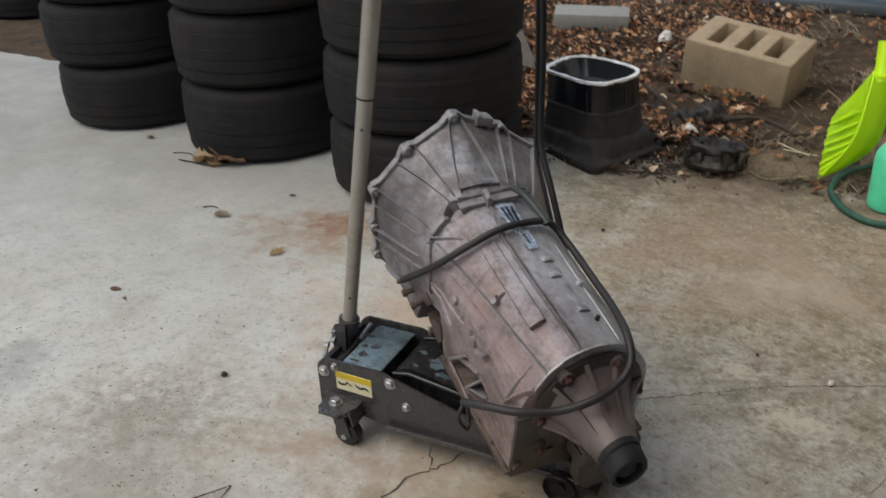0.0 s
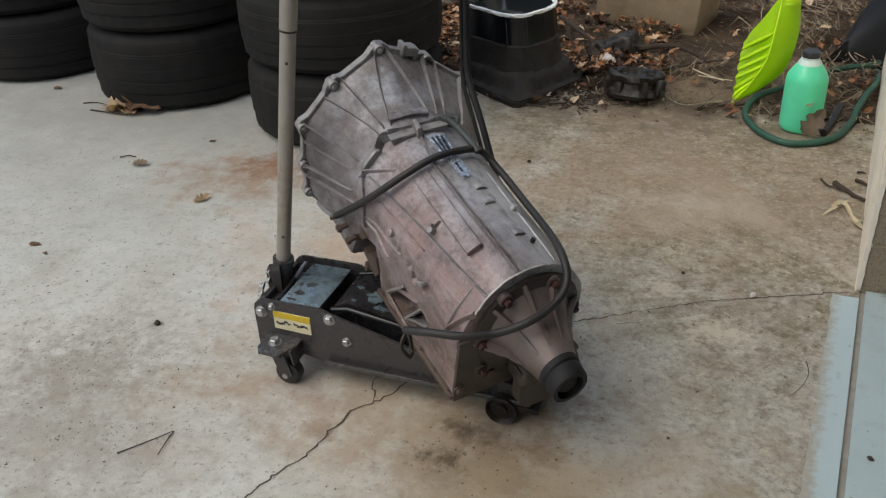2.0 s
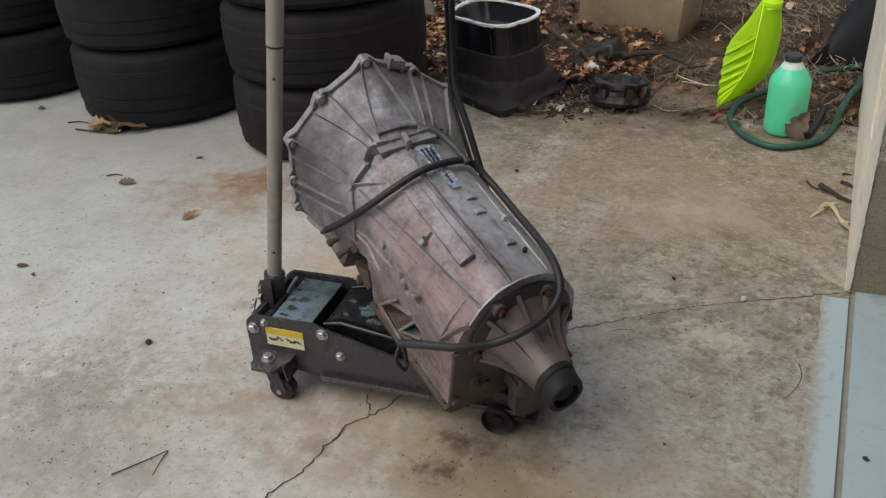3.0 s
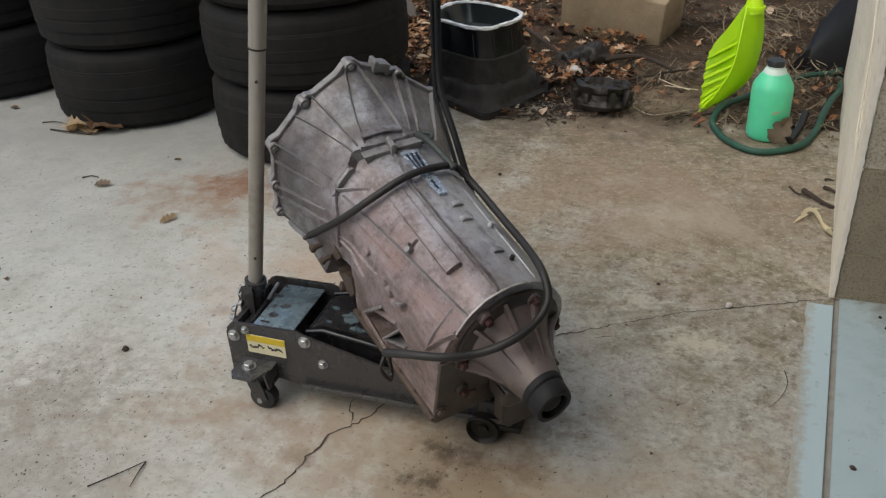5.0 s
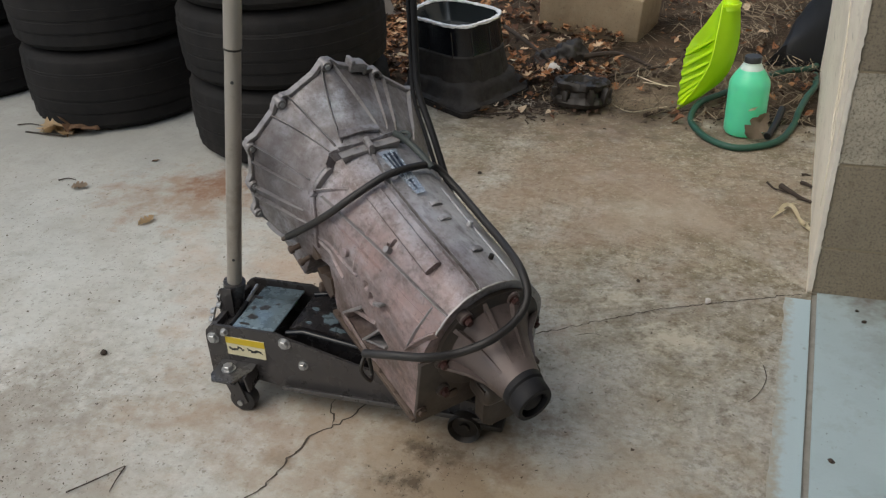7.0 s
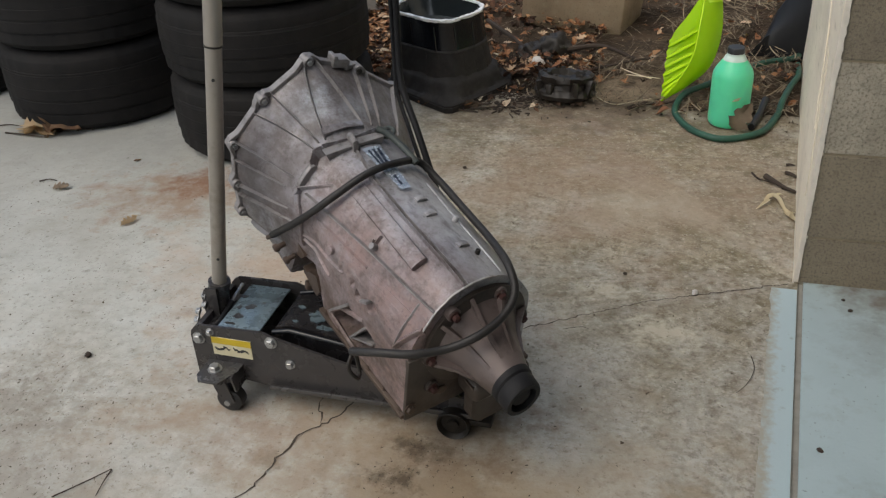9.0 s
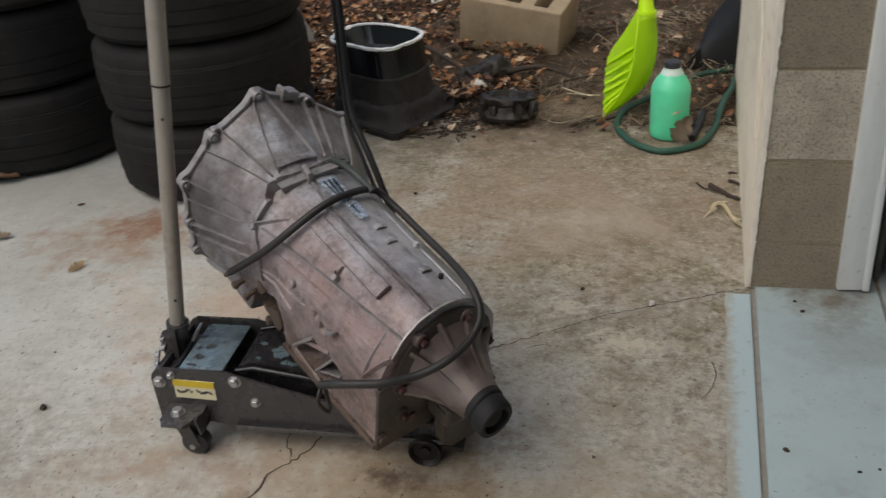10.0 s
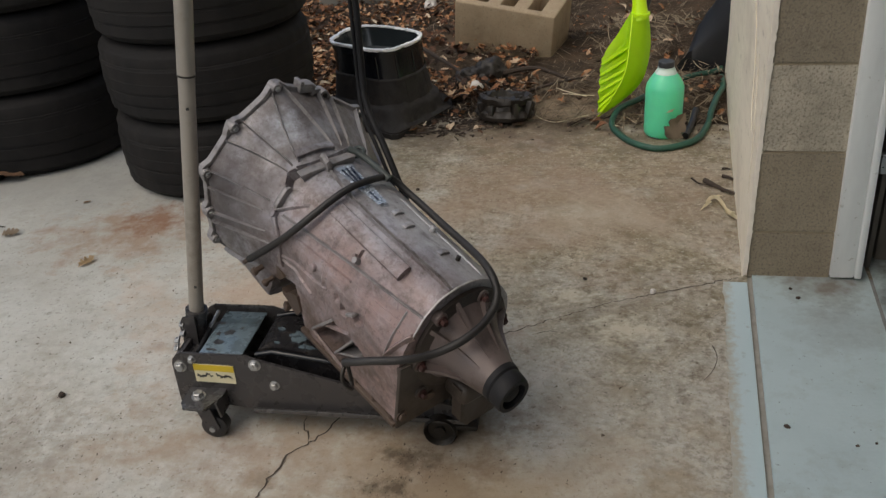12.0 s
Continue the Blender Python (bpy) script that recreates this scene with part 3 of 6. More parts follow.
def ribbon(name, pts, width, parent, seed, z=0.0012):
    """A ragged dark line lying on the slab."""
    r = random.Random(seed)
    fine = []
    for (ax, ay), (bx, by) in zip(pts, pts[1:]):
        n = max(2, int(math.hypot(bx - ax, by - ay) / 0.009))
        for i in range(n):
            t = i / n
            fine.append(Vector((ax + (bx - ax) * t + r.uniform(-0.0035, 0.0035), ay + (by - ay) * t + r.uniform(-0.0035, 0.0035), z)))
    fine.append(Vector((*pts[-1], z)))
    bm, prev = bmesh.new(), None
    for i, p in enumerate(fine):
        d = (fine[min(i + 1, len(fine) - 1)] - fine[max(i - 1, 0)]).normalized()
        side = Vector((-d.y, d.x, 0)) * width * r.uniform(0.25, 0.75) * (1 if 0 < i < len(fine) - 1 else 0.2)
        pair = (bm.verts.new(p + side), bm.verts.new(p - side))
        if prev:
            bm.faces.new((prev[0], prev[1], pair[1], pair[0]))
        prev = pair
    return part(name, bm, M_CRACK, parent)


build_ground()


def build_backdrop():
    """An unseen far ring that closes the yard, added to block low sky."""
    bm = bmesh.new()
    n, rows = 180, []
    for j in range(5):
        row = []
        for i in range(n):
            a = 2 * math.pi * i / n
            top = 4.2 + 1.2 * noise.noise((math.cos(a) * 5, math.sin(a) * 5, 2)) + 1.2 * noise.noise((math.cos(a) * 22, math.sin(a) * 22, 5))
            rr = 24 + 1.2 * noise.noise((math.cos(a) * 9, math.sin(a) * 9, j))
            row.append(bm.verts.new((rr * math.cos(a), rr * math.sin(a), -0.3 + top * j / 4)))
        rows.append(row)
    for a, b in zip(rows, rows[1:]):
        for i in range(n):
            bm.faces.new((a[i], a[(i + 1) % n], b[(i + 1) % n], b[i]))
    tagged(link("backdrop", bm, M_SKYRING, smooth=60), "unseen dark ring added round the yard to block low sky", "woods", kind="structure")


build_backdrop()
edge_pts = ragged((1.2, edge_y(1.2)), (-9.0, edge_y(-9.0)), 140, 0.012, 3)
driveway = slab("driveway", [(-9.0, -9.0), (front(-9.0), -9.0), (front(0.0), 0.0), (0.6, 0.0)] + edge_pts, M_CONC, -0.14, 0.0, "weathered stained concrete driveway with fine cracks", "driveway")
ribbon("crack", [(-0.85, -0.58), (-0.863, -0.611), (-0.872, -0.634), (-0.881, -0.658), (-0.904, -0.687), (-0.932, -0.718), (-0.933, -0.742), (-0.948, -0.784), (-0.952, -0.82), (-0.961, -0.865), (-0.98, -0.893), (-1.007, -0.958), (-1.03, -1.05)], 0.0036, driveway, 1)
ribbon("crack", [(-0.926, -0.59), (-0.93, -0.622), (-0.922, -0.643), (-0.914, -0.653), (-0.904, -0.678)], 0.0028, driveway, 2)
ribbon("crack", [(-0.8, -0.5), (-0.68, -0.36), (-0.581, -0.3), (-0.446, -0.217), (-0.34, -0.15), (-0.226, -0.098), (-0.11, -0.05), (-0.02, -0.012)], 0.0024, driveway, 3)
ribbon("crack", [(-0.5, -0.29), (-0.46, -0.27), (-0.44, -0.272)], 0.0022, driveway, 5)

# floor of the garage: threshold strip, joint and inner slab
slab("joint_filler", [(front(-9, -0.002), -9), (front(-9, 0.014), -9), (front(-0.002, 0.014), -0.002), (front(-0.002, -0.002), -0.002)], M_JOINT, -0.14, -0.004, "dirt-filled expansion joint between driveway and garage floor", "joint")
slab("garage_threshold", [(front(-9, 0.012), -9), (front(-9, 0.277), -9), (front(0, 0.277), 0.0), (front(0, 0.277) + 0.01, 0.24), (0.012, 0.24), (0.012, 0.0)], M_BLUE, -0.14, 0.002, "blue-grey painted concrete threshold, dusty and spotted")
slab("garage_joint", [(front(-9, 0.275), -9), (front(-9, 0.288), -9), (front(0.2, 0.288), 0.2), (front(0.2, 0.275), 0.2)], M_DUSTJOINT, -0.14, -0.001, "dark joint in the garage floor", "joint")
slab("garage_floor", [(front(-9, 0.286), -9), (6.2, -9), (6.2, 4.2), (front(4.2, 0.286), 4.2)], M_GARFLOOR, -0.14, 0.002, "blue-grey painted garage floor in shade")
lip = ragged((front(-9, -0.06), -9), (front(-0.035, -0.056), -0.035), 400, 0.003, 8)
slab("paint_strip", [(front(-0.035, -0.001), -0.035), (front(-9, -0.001), -9)] + lip, M_WORN, -0.05, 0.0022, "blue-grey paint lapped onto the driveway edge", "paint")

# front wall of the garage beyond the opening: block core, cream outer coat
WALL_T, WALL_H = 0.187, 2.75
COURSES = [0.0, 0.12] + [0.12 + 0.203 * i for i in range(1, 14)]


def wall_slab(name, y0, y1, z0, z1, label, skew=True):
    pts = [(front(y0, 0.004), y0 + 0.003), (front(y0, 0.004) + WALL_T - 0.008, y0 + 0.003), (front(y1) + WALL_T - 0.008, y1), (front(y1, 0.004), y1)]
    return slab(name, pts, M_MORTAR, z0, z1, label, "wall")


wall_a = wall_slab("wall_1", 0.0, 9.0, 0.0, WALL_H, "concrete block garage wall with cream outer coat")
wall_b = wall_slab("wall_2", -9.0, -2.8, 0.0, WALL_H, "concrete block garage wall beside the wide opening")
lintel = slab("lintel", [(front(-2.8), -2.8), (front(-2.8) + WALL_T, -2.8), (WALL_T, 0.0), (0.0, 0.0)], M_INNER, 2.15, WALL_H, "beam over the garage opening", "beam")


def coat(wall, y0, y1, seed):
    """The rough cream skin on the outer face, with a ragged front edge."""
    r = random.Random(seed)
    bm = bmesh.new()
    ny, nz = 60, 40
    grid = []
    for j in range(nz + 1):
        row = []
        for i in range(ny + 1):
            y = y0 + (y1 - y0) * (i / ny) ** 2
            z = WALL_H * j / nz
            k = noise.noise((y * 5, z * 5, seed)) * 0.004
            if i == 0:
                y += r.uniform(-0.004, 0.004)
            row.append(bm.verts.new((front(y) - 0.012 + k, y, z)))
        grid.append(row)
    back = [bm.verts.new((front(y0) + 0.003, y0 + 0.002, WALL_H * j / nz)) for j in range(nz + 1)]
    for j in range(nz):
        for i in range(ny):
            bm.faces.new((grid[j][i], grid[j][i + 1], grid[j + 1][i + 1], grid[j + 1][i]))
        bm.faces.new((grid[j][0], grid[j + 1][0], back[j + 1], back[j]))
    part("outer_coat", bm, M_CREAM, wall, "rough cream masonry coat with stains", 50)


coat(wall_a, -0.001, 9.0, 5)
# the coat laps raggedly round the corner onto the jamb
lap_r = random.Random(15)
lap = [(-0.011, 0.0), (-0.011, WALL_H)] + [(-0.001 + 0.002 * noise.noise((z * 6, 0, 2)) + lap_r.uniform(-0.0018, 0.0018), z) for z in (WALL_H - 0.011 * i for i in range(250))]
part("coat_lap", prism(bmesh.new(), lap, -0.004, 0.003, lambda a, b, h: (a, h, b)), M_LAP, wall_a, "pale ragged edge of the coat at the jamb", 0)
coat(wall_b, -9.0, -2.8, 6)

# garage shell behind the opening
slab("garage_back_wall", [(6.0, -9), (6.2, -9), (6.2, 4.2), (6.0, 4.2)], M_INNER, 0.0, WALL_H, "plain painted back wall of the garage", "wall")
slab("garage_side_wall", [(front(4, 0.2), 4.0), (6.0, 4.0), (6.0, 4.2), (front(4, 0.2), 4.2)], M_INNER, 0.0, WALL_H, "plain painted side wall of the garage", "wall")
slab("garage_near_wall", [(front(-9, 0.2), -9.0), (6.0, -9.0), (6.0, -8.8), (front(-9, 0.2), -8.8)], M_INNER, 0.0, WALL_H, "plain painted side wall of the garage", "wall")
slab("ceiling", [(front(-9, -0.1), -9.2), (6.4, -9.2), (6.4, 9.2), (front(9, -0.1), 9.2)], M_ROOF, WALL_H, WALL_H + 0.15, "plain garage ceiling and eave", "ceiling")

# white trim on the jamb and the door track behind it
trim = thing("trim", pose(0, 0, 0, 0, -1.5, 0))
tagged(trim, "white painted wooden jamb trim, scuffed at the foot", "trim", kind="structure")
bm = bmesh.new()
box(bm, (0.052, 0.05, 2.15), Matrix.Translation((0.213, 0.012, 1.078)), 0.003)
part("board", bm, M_TRIM, trim)
bm = bmesh.new()
box(bm, (0.016, 0.066, 2.15), Matrix.Translation((0.2475, 0.014, 1.078)), 0.004)
part("stop_bead", bm, M_TRIM, trim)
track = thing("door_track")
tagged(track, "dark wooden door track post in the shade of the garage", "post")
bm = bmesh.new()
box(bm, (0.05, 0.06, 2.2), Matrix.Translation((0.335, 0.12, 1.102)), 0.003)
part("post", bm, M_WOODDARK, track)
bm = bmesh.new()
box(bm, (0.012, 0.1, 2.2), Matrix.Translation((0.285, 0.1, 1.102)), 0.002)
part("rail", bm, M_WOODDARK, track)
bm = bmesh.new()
box(bm, (0.03, 0.02, 0.05), Matrix.Translation((0.281, 0.045, 0.28)), 0.004)
part("bracket", bm, M_ZINC, track)


# ---- tyres ----
def tyre(x, y, z, R, w, turn, label):
    t = thing("tyre", pose(x, y, z, 0, 0, turn))
    h, n = w / 2, 120
    side = [(R * 0.62, h - 0.085), (R * 0.60, h - 0.05), (R * 0.63, h - 0.022), (R * 0.72, h - 0.006), (R * 0.8, h), (R * 0.88, h - 0.003), (R * 0.925, h - 0.009), (R * 0.955, h - 0.019), (R * 0.972, h - 0.034)]
    prof = [(r, h - a) for r, a in side] + [(r, h + a) for r, a in reversed(side)]
    bm = lathe(bmesh.new(), prof + [prof[0]], 72, caps=False)
    part("carcass", bm, M_TYRE, t)
    # tread band: ribs with grooves, notched shoulders
    hb = h - 0.024
    ribs = 5
    pitch = 2 * hb / ribs
    prof = [(R * 0.95, h - hb - 0.008), (R * 0.975, h - hb + 0.002)]
    for i in range(ribs):
        a = h - hb + i * pitch
        crown = R * (1 - 0.016 * ((i - 2) / 2) ** 2)
        prof += [(crown, a + 0.004), (crown, a + pitch - 0.006)]
        if i < ribs - 1:
            prof += [(crown - 0.0012, a + pitch - 0.005), (crown - 0.0012, a + pitch + 0.002)]
    prof += [(R * 0.975, h + hb - 0.002), (R * 0.95, h + hb + 0.008)]

    def notch(ang, height):
        k = int(round(ang / (2 * math.pi) * n))
        outer = abs(height - h) > hb * 0.55
        return 1 - (0.008 if (k % 3 == 0 and outer) else 0.004 if k % 4 == 0 else 0.0)

    bm = lathe(bmesh.new(), prof, n, wobble=notch, caps=False)
    part("tread", bm, M_TYRE, t, "worn tread with circumferential grooves", 40)
    return tagged(t, label, "tyre", "stacked tyres")


STACKS = [
    ((-1.585, 0.655), 0.325, [(0.0, 0.245, 0, 0), (0.245, 0.235, 0.0, 0.0), (0.48, 0.24, 0.004, 0.004), (0.72, 0.24, 0.0, 0.01)]),
    ((-2.34, 0.80), 0.325, [(0.0, 0.275, 0, 0), (0.275, 0.26, -0.005, 0.004), (0.535, 0.26, 0.006, 0), (0.795, 0.25, 0, 0)]),
    ((-3.095, 0.915), 0.335, [(0.0, 0.255, 0, 0), (0.255, 0.25, -0.03, 0), (0.505, 0.25, -0.02, 0), (0.755, 0.25, 0, 0)]),
    ((-5.35, 2.3), 0.33, [(0.0, 0.24, 0, 0), (0.24, 0.24, 0.02, 0)]),
]
for (sx, sy), R, layers in STACKS:
    for i, (z, w, dx, dy) in enumerate(layers):
        words = "worn black tyre at the foot of a stack on the concrete" if i == 0 else "worn black tyre lying on a stack of tyres"
        tyre(sx + dx, sy + dy, z, R, w, rnd.uniform(0, 360), words)


# ---- the gearbox ----
AX = Vector((0.738, -0.637, -0.222)).normalized()
UP = (Vector((0, 0, 1)) - AX * AX.z).normalized()
LEFT = UP.cross(AX)
GEAR = Matrix.Translation((-1.0, -0.34, 0.40)) @ Matrix((AX, LEFT, UP)).transposed().to_4x4()
# rim of the bell: (across, up), walking round
RIM = [(-0.014, 0.238), (0.045, 0.214), (0.096, 0.187), (0.187, 0.119), (0.222, -0.007), (0.198, -0.09), (0.13, -0.165), (0.0, -0.19), (-0.113, -0.165), (-0.178, -0.078), (-0.186, -0.01), (-0.184, 0.1), (-0.118, 0.176)]


def rim_r(deg):
    """Radius of the bell's rim at an angle from the top, turning to -across."""
    d = Vector((-math.sin(radians(deg)), math.cos(radians(deg))))
    for (ax, ay), (bx, by) in zip(RIM, RIM[1:] + RIM[:1]):
        e = Vector((bx - ax, by - ay))
        det = d.x * -e.y + d.y * e.x
        if abs(det) < 1e-9:
            continue
        s = (ax * -e.y + ay * e.x) / det
        t = (d.x * ay - d.y * ax) / det
        if s > 0 and -1e-6 <= t <= 1 + 1e-6:
            return s
    return 0.2


def shell_r(u, deg):
    """Radius of the casing at a length u behind the bell's face and an angle from the top."""
    deg = (deg + 180) % 360 - 180
    top = lerp_table(u, [(0.12, 0.150), (0.15, 0.143), (0.19, 0.136), (0.24, 0.130), (0.35, 0.123), (0.46, 0.118), (0.56, 0.112)])
    wide = lerp_table(u, [(0.15, 0.145), (0.24, 0.126), (0.31, 0.132), (0.56, 0.131)])
    deep = lerp_table(u, [(0.15, 0.15), (0.17, 0.11), (0.185, 0.06), (0.2, 0.05), (0.235, 0.052), (0.25, 0.09), (0.27, 0.135), (0.56, 0.13)])
    if deg < 0:
        wide *= 1 - 0.14 * smoothstep(0.2, 0.4, u)
    s, c = abs(math.sin(radians(deg))), math.cos(radians(deg))
    square = wide / max(s, 1e-6)
    if c < 0:
        square = min(square, deep / -c)
    top += 0.011 * smoothstep(0.36, 0.54, u) * max(0.0, math.cos(radians(deg - 28))) ** 3
    k = smoothstep(58, 98, abs(deg))
    case = top * (1 - k) + min(square, 0.19) * k
    if u >= 0.16:
        return case
    t = smoothstep(0.0, 1.0, u / 0.16) * 0.35 + 0.65 * (u / 0.16) ** 0.85
    return (rim_r(deg) - 0.011) * (1 - t) + case * t


def on(u, deg, off=0.0):
    r = shell_r(u, deg) + off
    return Vector((u, -r * math.sin(radians(deg)), r * math.cos(radians(deg))))


# hollows of the flank: depth and outline (length, up)
DENTS = [(0.034, [(0.312, -0.12), (0.32, -0.1), (0.369, -0.04), (0.44, -0.043), (0.462, -0.05), (0.45, -0.08), (0.395, -0.128)]),
         (0.007, [(0.364, 0.022), (0.38, 0.026), (0.384, 0.012), (0.369, 0.006)]),
         (0.01, [(0.387, 0.017), (0.4, 0.014), (0.412, 0.003), (0.405, -0.006), (0.388, -0.003)]),
         (0.01, [(0.418, 0.018), (0.436, 0.026), (0.451, 0.023), (0.455, 0.012), (0.443, 0.002), (0.43, 0.0)])]


def dented(u, deg):
    p = on(u, deg)
    if p.y > -0.08 or not 0.3 < u < 0.556:
        return p
    cut = 0.0
    for depth, pts in DENTS:
        d = 1.0
        for (ax, ay), (bx, by) in zip(pts, pts[1:] + pts[:1]):
            d = min(d, ((by - ay) * (u - ax) - (bx - ax) * (p.z - ay)) / math.hypot(bx - ax, by - ay))
        cut = max(cut, depth * smoothstep(0.0, 0.004, d))
    return Vector((p.x, p.y + cut, p.z))


def loft(bm, us, n=96, off=0.0, put=on):
    rings = [[bm.verts.new(put(u, 360 * j / n)) for j in range(n)] for u in us]
    for a, b in zip(rings, rings[1:]):
        for j in range(n):
            bm.faces.new((a[j], a[(j + 1) % n], b[(j + 1) % n], b[j]))
    return rings


def rib(bm, u0, a0, u1, a1, width, height, n=10, sink=0.004, hfun=None):
    """A raised rib on the casing between two places (length, angle), with a narrower crest."""
    rows = []
    wide, mid, top = 0.95, 0.36, 0.24
    if width > 0.011:
        wide, mid, top = 0.56, 0.47, 0.42
    for i in range(n + 1):
        t = i / n
        u, a = u0 + (u1 - u0) * t, a0 + (a1 - a0) * t
        p = on(u, a, 0)
        q = on(u0 + (u1 - u0) * min(1, t + 0.02), a0 + (a1 - a0) * min(1, t + 0.02), 0) - on(u0 + (u1 - u0) * max(0, t - 0.02), a0 + (a1 - a0) * max(0, t - 0.02), 0)
        out = Vector((0, p.y, p.z)).normalized()
        side = out.cross(q.normalized()).normalized()
        h = height * (hfun(t) if hfun else 1 if 0 < i < n else 0.6)
        prof = [(wide * 0.8, -sink), (wide * 0.7, 0.0), (mid, 0.35 * h), (top, 0.85 * h), (top * 0.5, h)]
        prof += [(-a, b) for a, b in prof[::-1]]
        rows.append([bm.verts.new(p + out * b + side * width * a) for a, b in prof])
    k = len(rows[0])
    for a, b in zip(rows, rows[1:]):
        for j in range(k):
            bm.faces.new((a[j], a[(j + 1) % k], b[(j + 1) % k], b[j]))
    bm.faces.new(rows[0][::-1])
    bm.faces.new(rows[-1])
    return bm


def boss(u, deg, r, h, sink=0.01, seg=14):
    """A round boss standing on the casing."""
    p = on(u, deg, -sink)
    return lathe(bmesh.new(), [(r * 1.1, 0), (r, h + sink - r * 0.15), (r * 0.86, h + sink), (r * 0.4, h + sink)], seg, towards(p, (0, p.y, p.z)))


def along(u, y, w, r, length, seg=16, tip=0.85):
    """A round stud along the gearbox's axis."""
    return lathe(bmesh.new(), [(r, 0), (r, length * 0.9), (r * tip, length), (r * 0.5, length)], seg, towards((u, y, w), (1, 0, 0)))


gear = thing("gearbox", GEAR)
tagged(gear, "dirty grey cast aluminium automatic gearbox balanced on a jack", "gearbox")

bm = bmesh.new()
loft(bm, [0.004, 0.012, 0.03, 0.05, 0.075, 0.1, 0.125, 0.145, 0.16])
bell = part("bell_housing", bm, M_CAST, gear, "grey cast bell housing with radial ribs", 40)

BOSSES = [(-0.019, 0.227), (0.087, 0.184), (0.178, 0.108), (0.206, -0.02), (-0.111, 0.168), (-0.182, 0.093), (-0.181, 0.002), (-0.17, -0.068), (-0.107, -0.154), (0.124, -0.154)]
BOSS_DEG = [math.degrees(math.atan2(-y, w)) for y, w in BOSSES]


def rim_edge(deg):
    """The rim draws in a little between the bolt bosses."""
    near = min(abs((deg - b + 180) % 360 - 180) for b in BOSS_DEG)
    return rim_r(deg) - 0.007 * smoothstep(3.5, 6.5, near)


bm = bmesh.new()
n = 180
rings = []
for u, off in ((0.0115, -0.0095), (0.0115, -0.0015), (0.0105, -0.0005), (-0.0025, 0.0), (-0.004, -0.002), (-0.004, -0.03)):
    rings.append([bm.verts.new((u, -(rim_edge(360 * j / n) + off) * math.sin(2 * math.pi * j / n), (rim_edge(360 * j / n) + off) * math.cos(2 * math.pi * j / n))) for j in range(n)])
for a, b in zip(rings, rings[1:]):
    for j in range(n):
        bm.faces.new((a[j], a[(j + 1) % n], b[(j + 1) % n], b[j]))
flange = part("bell_flange", bm, M_EDGE, gear, "machined mounting flange of the bell", 28)
bm = bmesh.new()
ring = [bm.verts.new((0.004, -(rim_r(360 * j / n) - 0.012) * math.sin(2 * math.pi * j / n), (rim_r(360 * j / n) - 0.012) * math.cos(2 * math.pi * j / n))) for j in range(n)]
bm.faces.new(ring)
part("bell_plate", bm, M_GREASE, gear, "dark converter side of the bell", 0)
for deg in BOSS_DEG:
    r = rim_r(deg) - 0.0085
    y, w = -r * math.sin(radians(deg)), r * math.cos(radians(deg))
    b = part("bolt_boss", along(-0.004, y, w, 0.0102, 0.023, 20, 0.88), M_EDGE, gear)
    part("bolt_hole", along(0.0185, y, w, 0.0054, 0.0045, 6), M_ZINC if y < 0 else M_GREASE, b)
for deg, w, h in ((-9.0, 0.008, 0.024), (-12.5, 0.026, 0.018), (-16.6, 0.007, 0.022)):
    c, si = math.cos(radians(deg)), -math.sin(radians(deg))
    r = rim_r(deg) - 0.004
    bm = bmesh.new()
    box(bm, (0.026, w, h), Matrix.Translation((0.008, -r * -si, r * c)) @ pose(0, 0, 0, deg, 0, 0), 0.0015)
    part("lug", bm, M_EDGE, gear)

# radial ribs of the bell: angle at the rim, length and angle at the collar
for a0, u1, a1 in ((7, 0.14, 20), (0.6, 0.152, -10.4), (28, 0.138, 25), (41.7, 0.148, 29.5), (61, 0.146, 54.5), (71.8, 0.142, 63.3), (-22.4, 0.141, -17), (-32, 0.147, -23.8), (-54, 0.15, -42), (90, 0.16, 77.5), (97, 0.172, 86), (-80, 0.15, -66), (124, 0.15, 112), (-104, 0.15, -92)):
    part("rib", rib(bmesh.new(), 0.012, a0, u1, a1, 0.0032, 0.0092, 10, 0.004, lambda t: 1 - 0.7 * t ** 2), M_EDGE, gear)


def straight(t):
    """Lifts the ends of a bar that lies across the round casing, so that its top is flat."""
    return 0.35 + 0.65 * (2 * t - 1) ** 2


part("pad", rib(bmesh.new(), 0.124, 19, 0.134, -9, 0.03, 0.0035, 10, 0.004, straight), M_CAST, gear)
# collar bar behind the bell, its clamp and the star of webs beside it
part("collar", rib(bmesh.new(), 0.168, 27, 0.176, -17, 0.022, 0.017, 16, 0.004, straight), M_EDGE, gear, "raised cast collar behind the bell")
part("collar_step", rib(bmesh.new(), 0.157, 25, 0.164, -15, 0.006, 0.021, 14, 0.004, straight), M_CAST, gear)
part("clamp", rib(bmesh.new(), 0.158, 5.0, 0.19, 6.3, 0.0125, 0.0195, 8), M_EDGE, gear)
part("strap", rib(bmesh.new(), 0.188, 6.3, 0.285, 10.3, 0.005, 0.0075, 10), M_EDGE, gear)
part("web", rib(bmesh.new(), 0.158, 25, 0.153, 33, 0.009, 0.02, 6), M_CAST, gear)
part("web", rib(bmesh.new(), 0.153, 32, 0.165, 39, 0.009, 0.017, 6), M_CAST, gear)
part("web", rib(bmesh.new(), 0.166, 37.5, 0.169, 57, 0.013, 0.0125, 8), M_EDGE, gear)
part("web", rib(bmesh.new(), 0.171, 57, 0.222, 38, 0.006, 0.011, 8, 0.004, lambda t: 1 - 0.9 * t), M_CAST, gear)
